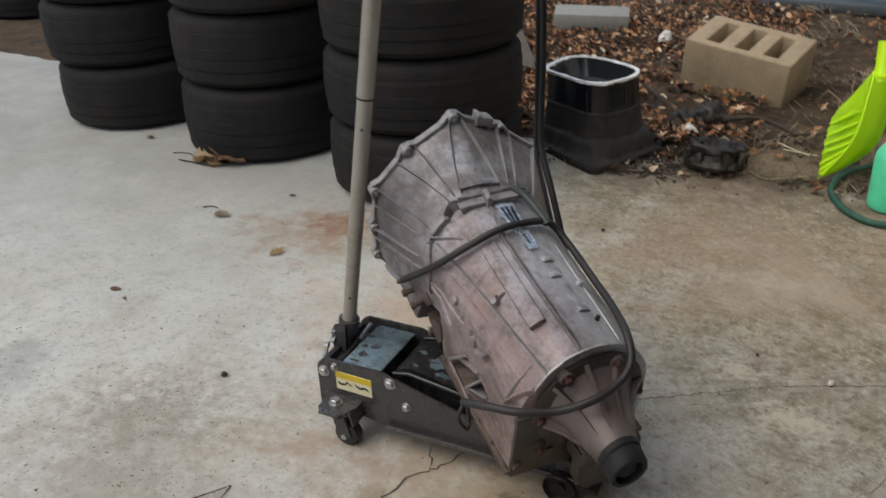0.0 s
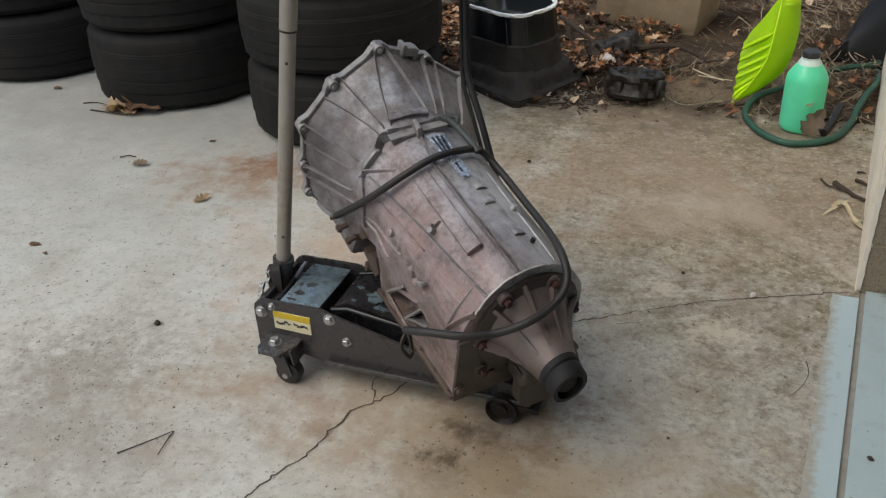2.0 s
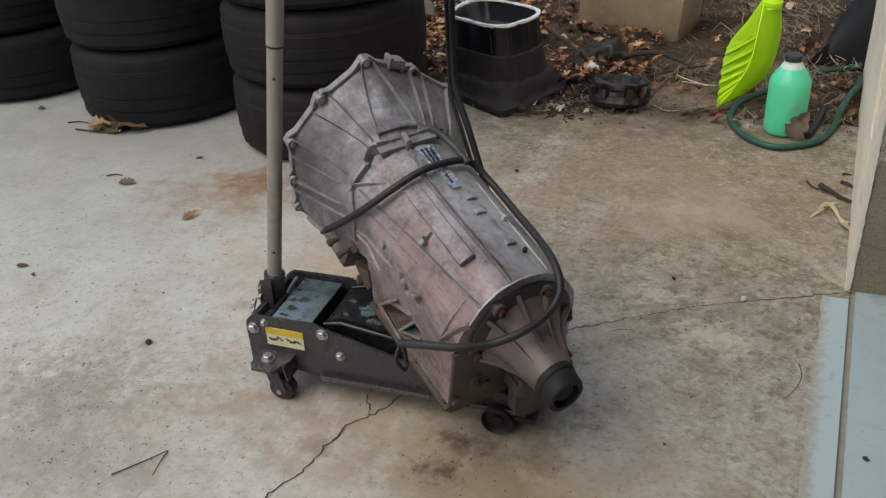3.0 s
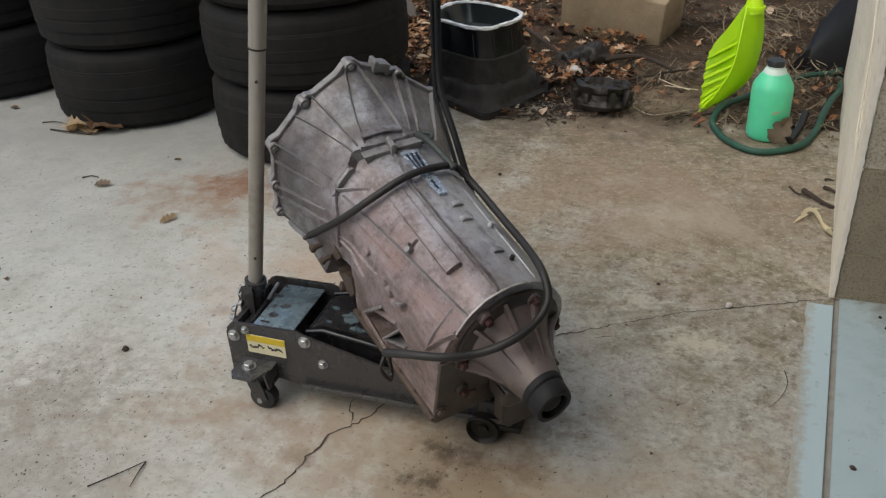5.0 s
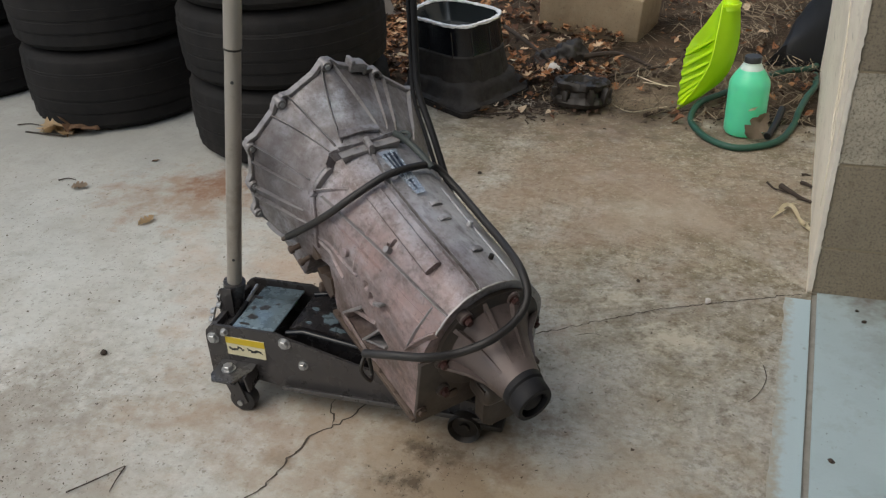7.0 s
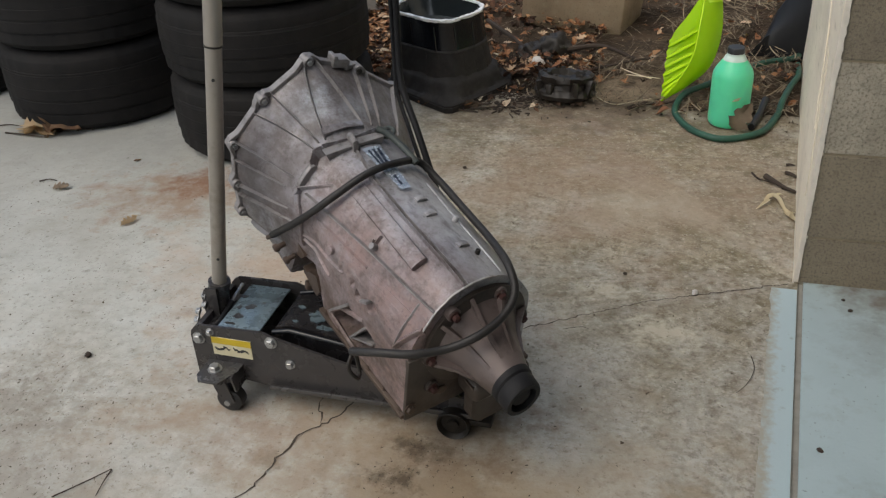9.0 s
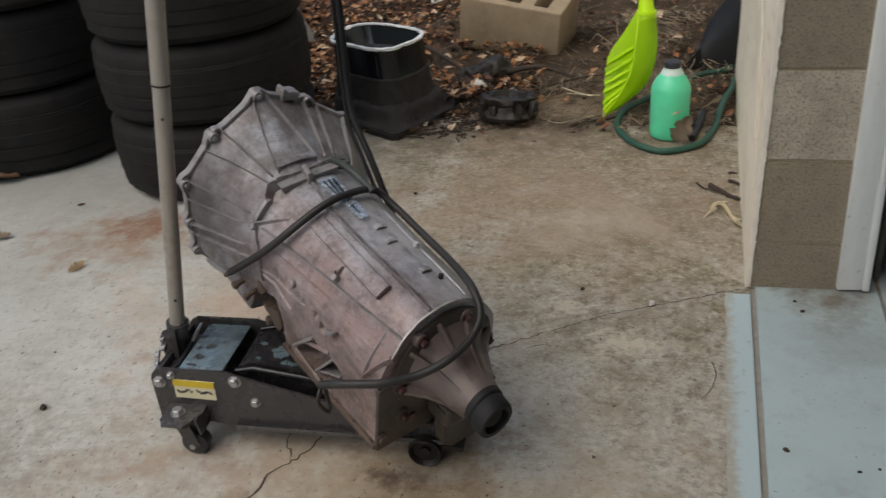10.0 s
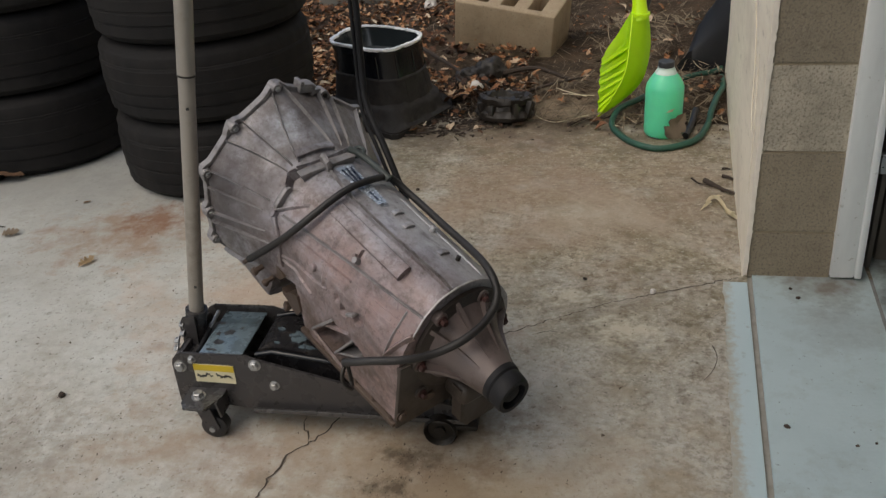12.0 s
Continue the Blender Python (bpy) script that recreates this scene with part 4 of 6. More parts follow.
part("web", rib(bmesh.new(), 0.165, 60, 0.198, 76, 0.013, 0.006, 8), M_CAST, gear)
part("web", rib(bmesh.new(), 0.198, 75, 0.205, 100, 0.012, 0.006, 8), M_CAST, gear)
part("boss", boss(0.167, 60, 0.0085, 0.01), M_CAST, gear)

bm = bmesh.new()
rings = loft(bm, [0.158 + 0.004 * i for i in range(36)] + [0.3 + 0.0025 * i for i in range(103)], 340, put=dented)
bm.faces.new(rings[-1])
case = part("casing", bm, M_CAST, gear, "long cast casing, brown with dried oil", 40)

# long ribs, pads and pockets of the casing
for u0, a0, u1, a1, w, h, mat in (
        (0.28, 10, 0.556, 12.8, 0.0045, 0.0075, M_EDGE), (0.24, 12, 0.556, 15.6, 0.0045, 0.0075, M_CAST), (0.185, 58, 0.556, 44.5, 0.0046, 0.0065, M_EDGE),
        (0.21, 66, 0.39, 62.6, 0.004, 0.004, M_CAST), (0.195, 90, 0.345, 83, 0.005, 0.004, M_CAST), (0.34, 68, 0.53, 66, 0.003, 0.0015, M_CAST),
        (0.4, 62, 0.53, 58, 0.003, 0.0015, M_CAST), (0.3, -31, 0.545, -24, 0.003, 0.002, M_CAST),
        (0.312, 34, 0.333, 84, 0.009, 0.0025, M_CAST), (0.19, 92, 0.3, 101, 0.004, 0.004, M_CAST),
        (0.31, 128, 0.345, 117, 0.006, 0.006, M_CAST), (0.345, 117, 0.42, 104, 0.006, 0.004, M_CAST), (0.3, 131, 0.46, 138, 0.004, 0.003, M_CAST)):
    part("rib", rib(bmesh.new(), u0, a0, u1, a1, w, h, 16), mat, gear)
part("pad", rib(bmesh.new(), 0.262, 25.5, 0.475, 29.4, 0.033, 0.0105, 14, 0.004, lambda t: min(1.0, 0.25 + 1.6 * t)), M_CAST, gear, "raised flat cast pad")
part("boss_web", rib(bmesh.new(), 0.378, 46, 0.374, 36, 0.0045, 0.006, 6), M_CAST, gear)
part("boss", boss(0.38, 46, 0.006, 0.012), M_EDGE, gear)
part("boss", boss(0.3, 75, 0.008, 0.007), M_CAST, gear)
for u0, z0, u1, z1, w, lift in ((0.306, -0.108, 0.37, -0.036, 0.006, 0.006), (0.372, -0.12, 0.426, -0.044, 0.005, 0.0), (0.372, -0.12, 0.444, -0.074, 0.005, -0.003), (0.41, 0.008, 0.43, 0.02, 0.006, 0.004)):
    d = Vector((u1 - u0, 0, z1 - z0))
    bm = bmesh.new()
    box(bm, (d.length, 0.036 + lift, w), Matrix.Translation(((u0 + u1) / 2, -0.113 - lift / 2, (z0 + z1) / 2)) @ pose(0, 0, 0, 0, -math.degrees(math.atan2(d.z, d.x)), 0), 0.0012, 1)
    part("strut", bm, M_EDGE, gear)
part("boss", boss(0.37, 44, 0.004, 0.008), M_CAST, gear)
for u, a in ((0.345, -10), (0.385, -7), (0.475, -9)):
    part("lug", rib(bmesh.new(), u, a - 5, u, a + 5, 0.013, 0.006, 4), M_CAST, gear)
part("stud", boss(0.5, -15, 0.0042, 0.008), M_GREASE, gear)
part("stud", boss(0.41, -24, 0.005, 0.01), M_CAST, gear)
# three-cornered web before the rear flange
part("web", rib(bmesh.new(), 0.523, 49, 0.519, 90, 0.004, 0.006, 10, 0.004, lambda t: 0.25 + 0.75 * t), M_EDGE, gear)
part("web", rib(bmesh.new(), 0.519, 90, 0.556, 61, 0.0085, 0.0105, 10), M_CAST, gear)

# studs and lever at the lower flank by the bell
for u, y, w, r, ln, d in ((0.16, -0.15, -0.05, 0.0055, 0.024, (0, -1, -0.2)), (0.18, -0.14, -0.068, 0.005, 0.024, (0, -1, -0.3)), (0.207, -0.11, -0.136, 0.007, 0.022, (-0.3, -1, 0.1))):
    part("stud", lathe(bmesh.new(), [(r, 0), (r, ln * 0.6), (r * 1.5, ln * 0.62), (r * 1.5, ln * 0.9), (r, ln), (r * 0.4, ln)], 10, towards((u, y, w), d)), M_PAN, gear)
bm = prism(bmesh.new(), [(0.195, -0.088), (0.212, -0.09), (0.226, -0.078), (0.25, -0.07), (0.262, -0.1), (0.25, -0.12), (0.232, -0.116), (0.214, -0.104), (0.2, -0.1)], -0.132, -0.09, lambda a, b, h: (a, h, b))
part("bracket", bevel_all(bm, 0.003, 2), M_PAN, gear, "oily brown cast bracket")
bm = prism(bmesh.new(), [(0.14, -0.02), (0.185, -0.03), (0.215, -0.045), (0.2, -0.062), (0.178, -0.066), (0.15, -0.062)], -0.137, -0.1, lambda a, b, h: (a, h, b))
part("bracket", bevel_all(bm, 0.005, 2), M_PAN, gear, "oily brown cast bracket")

# oil pan below with its rail and bolts
bm = bmesh.new()
box(bm, (0.26, 0.225, 0.034), Matrix.Translation((0.412, 0.0, -0.146)), 0.01, 3)
pan = part("oil_pan", bm, M_PAN, gear, "brown oily pressed-steel oil pan")
bm = bmesh.new()
box(bm, (0.292, 0.274, 0.01), Matrix.Translation((0.413, 0.0, -0.139)), 0.002)
part("pan_rail", bm, M_PAN, pan)
for i in range(6):
    part("pan_bolt", hexbolt(towards((0.285 + 0.052 * i, -0.129, -0.134), (0, 0, 1)), 0.0045, 0.007), M_PAN, pan)

# rear flange, gusseted tail housing and seal
bm = bmesh.new()
n = 160
prof = [(0.5555, 0.1085), (0.5555, 0.1122), (0.5562, 0.1132), (0.5582, 0.1132), (0.559, 0.1127), (0.559, 0.1108), (0.556, 0.1098)]


def flange_r(x, r):
    return r * (1 + 0.012 * max(0, math.cos(5 * x + 0.4)) ** 6) + 0.0016 * noise.noise((6 * x, 90 * r, 1)) * (1 if r > 0.111 else 2.2) + 0.012 * max(0.0, math.cos(x - 0.49)) ** 3


rings = [[bm.verts.new((u, -flange_r(2 * math.pi * j / n, r) * math.sin(2 * math.pi * j / n), flange_r(2 * math.pi * j / n, r) * math.cos(2 * math.pi * j / n))) for j in range(n)] for u, r in prof]
for a, b in zip(rings, rings[1:]):
    for j in range(n):
        if not 62 < 360 * j / n < 345:
            bm.faces.new((a[j], a[(j + 1) % n], b[(j + 1) % n], b[j]))
bmesh.ops.delete(bm, geom=[v for v in bm.verts if not v.link_faces], context="VERTS")
part("rear_flange", bm, M_SCRAPED, gear, "pale scraped rear flange", 30)
bm = lathe(bmesh.new(), [(0.08, 0.566), (0.068, 0.58), (0.058, 0.594), (0.05, 0.611), (0.043, 0.632), (0.0375, 0.65), (0.0355, 0.662), (0.03, 0.664)], 40, Matrix(((0, 0, 1, 0), (1, 0, 0, 0), (0, 1, 0, 0), (0, 0, 0, 1))))
tail = part("tail_housing", bm, M_TAIL, gear, "oily brown tail housing with gussets")
bm = lathe(bmesh.new(), [(0.1, 0.555), (0.1, 0.563), (0.091, 0.5655), (0.074, 0.5675), (0.06, 0.575), (0.053, 0.587), (0.047, 0.6)], 40, Matrix(((0, 0, 1, 0), (1, 0, 0, 0), (0, 1, 0, 0), (0, 0, 0, 1))))
part("tail_root", bm, M_DARKCAST, tail, "dark brown root of the tail housing")
for deg in (52, 14, -22, -78):
    bm = bmesh.new()
    s, c = -math.sin(radians(deg)), math.cos(radians(deg))
    tang = Vector((0, c, -s)) * 0.0035
    pts = [(0.566, 0.098), (0.57, 0.095), (0.592, 0.067), (0.63, 0.046), (0.65, 0.034), (0.566, 0.03)]
    prism(bm, pts, -1, 1, lambda a, b, h: Vector((a, s * b, c * b)) + tang * h)
    part("gusset", bm, M_TAIL, tail)
for y, w in ((-0.056, 0.076), (0.034, 0.08), (0.09, 0.0), (-0.094, -0.006), (-0.084, -0.08)):
    part("bolt", hexbolt(towards((0.569, y, w), (1, 0, 0)), 0.0068, 0.009), M_RUST, tail, "rust-red bolt")
    part("lug", along(0.553, y, w, 0.0125, 0.016), M_DARKCAST if w < 0.05 else M_TAIL, tail)
ROTX = Matrix(((0, 0, 1, 0), (1, 0, 0, 0), (0, 1, 0, 0), (0, 0, 0, 1)))
part("seal", lathe(bmesh.new(), [(0.033, 0.65), (0.0362, 0.652), (0.0368, 0.656), (0.0362, 0.664), (0.0335, 0.667), (0.0345, 0.67), (0.034, 0.686), (0.0318, 0.69), (0.0245, 0.69), (0.0235, 0.678), (0.018, 0.678), (0.0172, 0.684), (0.015, 0.6855), (0.0, 0.6855)], 40, ROTX), M_SEAL, gear, "black rubber dust cap on the tail")
# the tail sits a little low and long on its flange
for ob in [tail, *tail.children, bpy.data.objects["seal"]]:
    for v in ob.data.vertices:
        k = max(0.0, v.co.x - 0.572)
        v.co = Vector((v.co.x + 0.16 * k, v.co.y - 0.105 * k, v.co.z - 0.065 * k))
# web below the tail and rear wall details
bm = prism(bmesh.new(), [(0.564, -0.094), (0.572, -0.1), (0.6, -0.07), (0.64, -0.045), (0.655, -0.03), (0.64, -0.02), (0.564, -0.02)], -0.012, -0.006, lambda a, b, h: (a, b, h - 0.1 * (a - 0.56)))
part("lower_web", bevel_all(bm, 0.0015, 1), M_TAIL, gear)
part("plug", hexbolt(towards((0.558, -0.06, -0.105), (1, 0, 0)), 0.011, 0.008), M_PAN, gear)
bm = bmesh.new()
box(bm, (0.012, 0.232, 0.148), Matrix.Translation((0.556, -0.015, -0.0745)), 0.003)
part("rear_wall", bm, M_DARKCAST, gear, "dark brown rear wall")
bm = bmesh.new()
box(bm, (0.06, 0.12, 0.045), Matrix.Translation((0.588, 0.03, -0.092)), 0.014, 3)
part("mount_pad", bm, M_DARKCAST, gear)
bm = prism(bmesh.new(), [(-0.03, -0.075), (0.075, -0.085), (0.078, -0.165), (0.06, -0.18), (-0.005, -0.18), (-0.022, -0.16)], 0.584, 0.608, lambda a, b, h: (h, a, b))
part("mount_bracket", bevel_all(bm, 0.005, 2), M_DARKCAST, gear, "dark brown mount bracket below the tail")
part("corner_bolt", hexbolt(towards((0.562, -0.122, -0.118), (1, 0, 0)), 0.0085, 0.008), M_PAN, gear)

# foil sticker with bars
def foil(u0, u1, left, right, off, n=14, k=6, crumple=0.0016):
    """A thin sheet on the casing between two edges given as (angle at u0, angle at u1)."""
    bm = bmesh.new()
    rows = []
    for i in range(n + 1):
        t = i / n
        a, b = left[0] + (left[1] - left[0]) * t, right[0] + (right[1] - right[0]) * t
        rows.append([bm.verts.new(on(u0 + (u1 - u0) * t, a + (b - a) * j / k, off + crumple * noise.noise((t * 7, j * 0.9, 3)))) for j in range(k + 1)])
    for p, q in zip(rows, rows[1:]):
        for j in range(k):
            bm.faces.new((p[j], p[j + 1], q[j + 1], q[j]))
    bmesh.ops.solidify(bm, geom=bm.faces[:], thickness=0.0006)
    return bm


sticker = part("sticker", foil(0.196, 0.318, (3.5, 0.2), (-11.5, -8.2), 0.007), M_FOIL, gear, "torn silver foil label", 20)
for a0, a1, w in ((0.8, 0.0, 1.6), (-2.6, -2.0, 2.2), (-6.6, -4.6, 2.4)):
    part("bar", foil(0.204, 0.256, (a0, a1), (a0 - w, a1 - w), 0.0079, 8, 2), M_FOILBLUE, sticker)
part("bar", foil(0.28, 0.306, (-2.0, -2.4), (-4.4, -4.0), 0.0079, 6, 2), M_FOILBLUE, sticker)

# connector and small line at the collar, filler tube and cable rising beside the bell
ring = [on(0.174, -22, 0.016) + Vector((0.012 * math.cos(a), 0.012 * math.sin(a) * 0.9, 0.004 * math.sin(a))) for a in (2 * math.pi * i / 16 for i in range(16))]
part("hose_clip", tube(bmesh.new(), ring, 0.0042, 8, True), M_GREYHOSE, gear)
part("breather_hose", tube(bmesh.new(), spline([on(0.168, -14, 0.02), on(0.186, -19, 0.021), on(0.212, -23, 0.02), on(0.24, -25, 0.02), on(0.262, -27, 0.016)], 6), 0.0062, 12), M_GREYHOSE, gear, "grey-green breather hose")
INV = GEAR.inverted()
bm = bmesh.new()
tube(bm, [INV @ v for v in spline([(-0.82, -0.3, 1.02), (-0.82, -0.3, 0.85), (-0.819, -0.3, 0.73), (-0.821, -0.3, 0.625), (-0.813, -0.32, 0.553), (-0.772, -0.37, 0.485), (-0.73, -0.42, 0.407), (-0.715, -0.44, 0.37)], 6)], 0.0066, 12)
part("filler_tube", bm, M_SEAL, gear, "long black filler tube rising beside the bell")
bm = bmesh.new()
tube(bm, [INV @ v for v in spline([(-0.831, -0.3, 1.0), (-0.83, -0.3, 0.73), (-0.831, -0.3, 0.61), (-0.821, -0.325, 0.54), (-0.784, -0.37, 0.475), (-0.742, -0.42, 0.4)], 6)], 0.004, 8)
part("vent_cable", bm, M_SEAL, gear)

# loose rubber hose wrapped round the casing
hose = thing("rubber_hose", GEAR)
tagged(hose, "loose dark rubber hose looped over the gearbox casing", "hose")
HOSE = [(0.128, 107, 0.012), (0.2, 79, 0.014), (0.235, 60, 0.016), (0.254, 41, 0.016), (0.261, 14, 0.016), (0.261, -8, 0.016), (0.25, -33, 0.014), (0.29, -46, 0.011), (0.38, -46, 0.011), (0.47, -40, 0.012), (0.545, -28, 0.014)]
path = [on(u, a, o) for u, a, o in HOSE]
path += [Vector((0.588, 0.044, 0.097)), Vector((0.607, 0.01, 0.078)), Vector((0.618, -0.044, 0.072)), Vector((0.602, -0.094, 0.052)), Vector((0.583, -0.143, 0.05)), Vector((0.545, -0.181, 0.038)), Vector((0.502, -0.201, 0.01))]
tube_pts = spline(path, 7)
part("tube", tube(bmesh.new(), tube_pts, 0.0068, 12), M_BLACKRUB, hose)
part("end_fitting", tube(bmesh.new(), [path[0], path[0] + (path[0] - path[1]).normalized() * 0.022], 0.005, 10), M_PAN, hose)
loop = [path[-1] + Vector((0.0, 0.005, 0.0)), path[-1] + Vector((0.012, -0.012, -0.02)), path[-1] + Vector((0.02, 0.0, -0.045)), path[-1] + Vector((0.006, 0.012, -0.05)), path[-1] + Vector((-0.006, 0.012, -0.02))]
part("clip", tube(bmesh.new(), spline(loop, 5, True), 0.0035, 8, True), M_GREASE, hose)


# ---- the trolley jack ----
jack = thing("trolley_jack")
tagged(jack, "dark grey steel trolley jack with upright handle on the concrete", "jack")
Y0, Y1 = -0.643, -0.478


def xz(y0, y1):
    return lambda a, b, h: (a, y0 + (y1 - y0) * h, b)


OUT_REAR = [(-1.166, 0.06), (-1.166, 0.15), (-1.163, 0.162), (-1.155, 0.171), (-1.143, 0.176), (-1.015, 0.176), (-0.995, 0.168), (-0.84, 0.126), (-0.6, 0.08), (-0.585, 0.065), (-0.585, 0.05), (-1.02, 0.05), (-1.06, 0.056)]
for y, name in ((Y0, "side_plate"), (Y1, "side_plate")):
    s = -1 if y == Y0 else 1
    plate = part(name, bevel_all(prism(bmesh.new(), OUT_REAR, 0, 1, xz(y, y + s * 0.006)), 0.0015, 1), M_JACK, jack)
    bm = bmesh.new()
    box(bm, (0.42, 0.012, 0.005), Matrix.Translation((-0.8, y + s * 0.011, 0.0525)), 0.002)
    part("bottom_flange", bm, M_JACK, plate)
    bm = bmesh.new()
    box(bm, (0.42, 0.003, 0.01), Matrix.Translation((-0.8, y + s * 0.0175, 0.056)), 0.001)
    # the paler coat draws the lip's edge highlight
    part("flange_lip", bm, M_WORNLIT, plate)
    for x, z, r in ((-1.149, 0.146, 0.0095), (-1.122, 0.164, 0.006), (-0.996, 0.157, 0.0095), (-0.963, 0.111, 0.0075)):
        part("bolt", hexbolt(towards((x, y + s * 0.006, z), (0, s, 0)), r, 0.009), M_ZINC, plate, "zinc-plated bolt")
    # rear caster with its bracket
    cy = y + s * 0.042
    caster = part("caster_bracket", bevel_all(prism(bmesh.new(), [(-1.138, y), (-1.064, y), (-1.064, y + s * 0.03), (-1.086, y + s * 0.072), (-1.127, y + s * 0.072), (-1.138, y + s * 0.055)], 0.092, 0.096, lambda a, b, h: (a, b, h)), 0.0012, 1), M_WORNLIT, jack)
    part("caster_bolt", hexbolt(towards((-1.11, y + s * 0.034, 0.096), (0, 0, 1)), 0.0105, 0.011), M_ZINC, caster, "zinc-plated bolt")
    bm = bmesh.new()
    box(bm, (0.005, 0.05, 0.034), Matrix.Translation((-1.067, y + s * 0.026, 0.078)) @ pose(0, 0, 0, 0, -12, 0), 0.001)
    part("bracket_flap", bm, M_JACK, caster)
    part("swivel_cap", lathe(bmesh.new(), [(0.016, 0.0), (0.016, 0.006), (0.012, 0.008)], 20, Matrix.Translation((-1.108, y + s * 0.036, 0.083))), M_ZINC, caster)
    bm = bmesh.new()
    for k in (-1, 1):
        prism(bm, [(-1.118, 0.082), (-1.088, 0.082), (-1.074, 0.03), (-1.088, 0.018), (-1.102, 0.03)], cy - s * 0.014 + k * 0.017 - 0.002, cy - s * 0.014 + k * 0.017 + 0.002, lambda a, b, h: (a, h, b))
    box(bm, (0.034, 0.038, 0.004), Matrix.Translation((-1.103, cy, 0.083)), 0.001)
    part("fork", bm, M_JACK, caster)
    part("caster_wheel", lathe(bmesh.new(), [(0.008, -0.015), (0.021, -0.014), (0.026, -0.011), (0.027, 0.0), (0.026, 0.011), (0.021, 0.014), (0.008, 0.015)], 32, towards((-1.09, cy - s * 0.014, 0.027), (0, 1, 0))), M_BLACKPL, caster, "black caster wheel")
    part("hub", lathe(bmesh.new(), [(0.006, -0.022), (0.006, 0.022), (0.003, 0.023)], 12, towards((-1.09, cy - s * 0.014, 0.027), (0, 1, 0))), M_ZINC, caster)
    # front roller
    fy = y + s * -0.004
    part("front_wheel", lathe(bmesh.new(), [(0.012, -0.02), (0.027, -0.02), (0.029, -0.022), (0.0315, -0.018), (0.032, 0.018), (0.03, 0.022), (0.028, 0.02), (0.024, 0.012), (0.01, 0.012), (0.0, 0.012)], 36, towards((-0.644, y - s * 0.004 if s > 0 else -0.646, 0.032), (0, s, 0))), M_GREASE, jack, "oily black steel roller")

# label with unreadable lines
bm = bmesh.new()
box(bm, (0.082, 0.0012, 0.042), Matrix.Translation((-1.081, Y0 - 0.0068, 0.132)) @ pose(0, 0, 0, 0, 1.5, 0))
label = part("warning_label", bm, M_PAPER, jack, "worn yellow and cream warning label")
bm = bmesh.new()
box(bm, (0.082, 0.001, 0.014), Matrix.Translation((-1.081, Y0 - 0.0076, 0.1455)) @ pose(0, 0, 0, 0, 1.5, 0))
part("yellow_band", bm, M_YELLOW, label)
lab_r = random.Random(6)
for dx in (-0.02, 0.019):
    bm = bmesh.new()
    for k in range(16):
        t = (k + 0.5) / 16 - 0.5
        box(bm, (lab_r.uniform(0.0015, 0.0034), 0.0009, lab_r.uniform(0.002, 0.006)), Matrix.Translation((-1.081 + dx + 0.031 * t, Y0 - 0.0077, 0.127 - 0.05 * t * dx / 0.02 * 0.06 + 0.0025 * math.sin(9 * t) + lab_r.uniform(-0.002, 0.002))) @ pose(0, 0, 0, 0, lab_r.uniform(-35, 35), 0))
    part("bar", bm, M_INK, label)

# covers between the plates
bm = bmesh.new()
box(bm, (0.088, 0.15, 0.004), Matrix.Translation((-1.07, -0.5605, 0.1655)), 0.001)
part("rear_cover", bm, M_COVER, jack, "worn blue-grey cover plate")
bm = bmesh.new()
box(bm, (0.5, 0.158, 0.01), Matrix.Translation((-0.9, -0.5605, 0.06)), 0.001)
part("base_plate", bm, M_JACK, jack)
bm = bmesh.new()
box(bm, (0.012, 0.16, 0.1), Matrix.Translation((-1.16, -0.5605, 0.11)), 0.002)
part("rear_plate", bm, M_JACK, jack)
bm = bmesh.new()
box(bm, (0.05, 0.14, 0.008), Matrix.Translation((-1.14, -0.5605, 0.14)), 0.001)
part("well_plate", bm, M_JACK, jack)
chip_r = random.Random(4)
for cx, cy, rx, ry in ((-1.105, -0.53, 0.011, 0.007), (-1.078, -0.562, 0.012, 0.009), (-1.087, -0.595, 0.013, 0.008), (-1.1, -0.566, 0.006, 0.008), (-1.057, -0.545, 0.004, 0.004), (-1.092, -0.62, 0.012, 0.004)):
    outline = [(cx + rx * k * math.cos(a), cy + ry * k * math.sin(a)) for a, k in ((2 * math.pi * i / 14, chip_r.uniform(0.5, 1.15)) for i in range(14))]
    part("chip", prism(bmesh.new(), outline, 0.1672, 0.1684, lambda a, b, h: (a, b, h)), M_JACK, jack, "dark chip in the worn plate", 0)
# lifting arm: two cheeks and a top sheet that rises to the saddle
ARM = [(-1.015, 0.13), (-1.0, 0.168), (-0.97, 0.176), (-0.85, 0.158), (-0.68, 0.13), (-0.66, 0.11), (-0.68, 0.09), (-0.9, 0.1)]
arm = part("lifting_arm", bevel_all(prism(bmesh.new(), ARM, 0, 1, xz(-0.615, -0.505)), 0.011, 3), M_ARM, jack, "glossy black lifting arm with worn paint")
for y in (-0.628, -0.493):
    bm = bmesh.new()
    tube(bm, [(-1.0, y, 0.166), (-0.965, y, 0.174), (-0.85, y, 0.157), (-0.7, y, 0.132)], 0.005, 12)
    part("arm_edge", bm, M_GLOSSBLACK, arm)
r = random.Random(9)
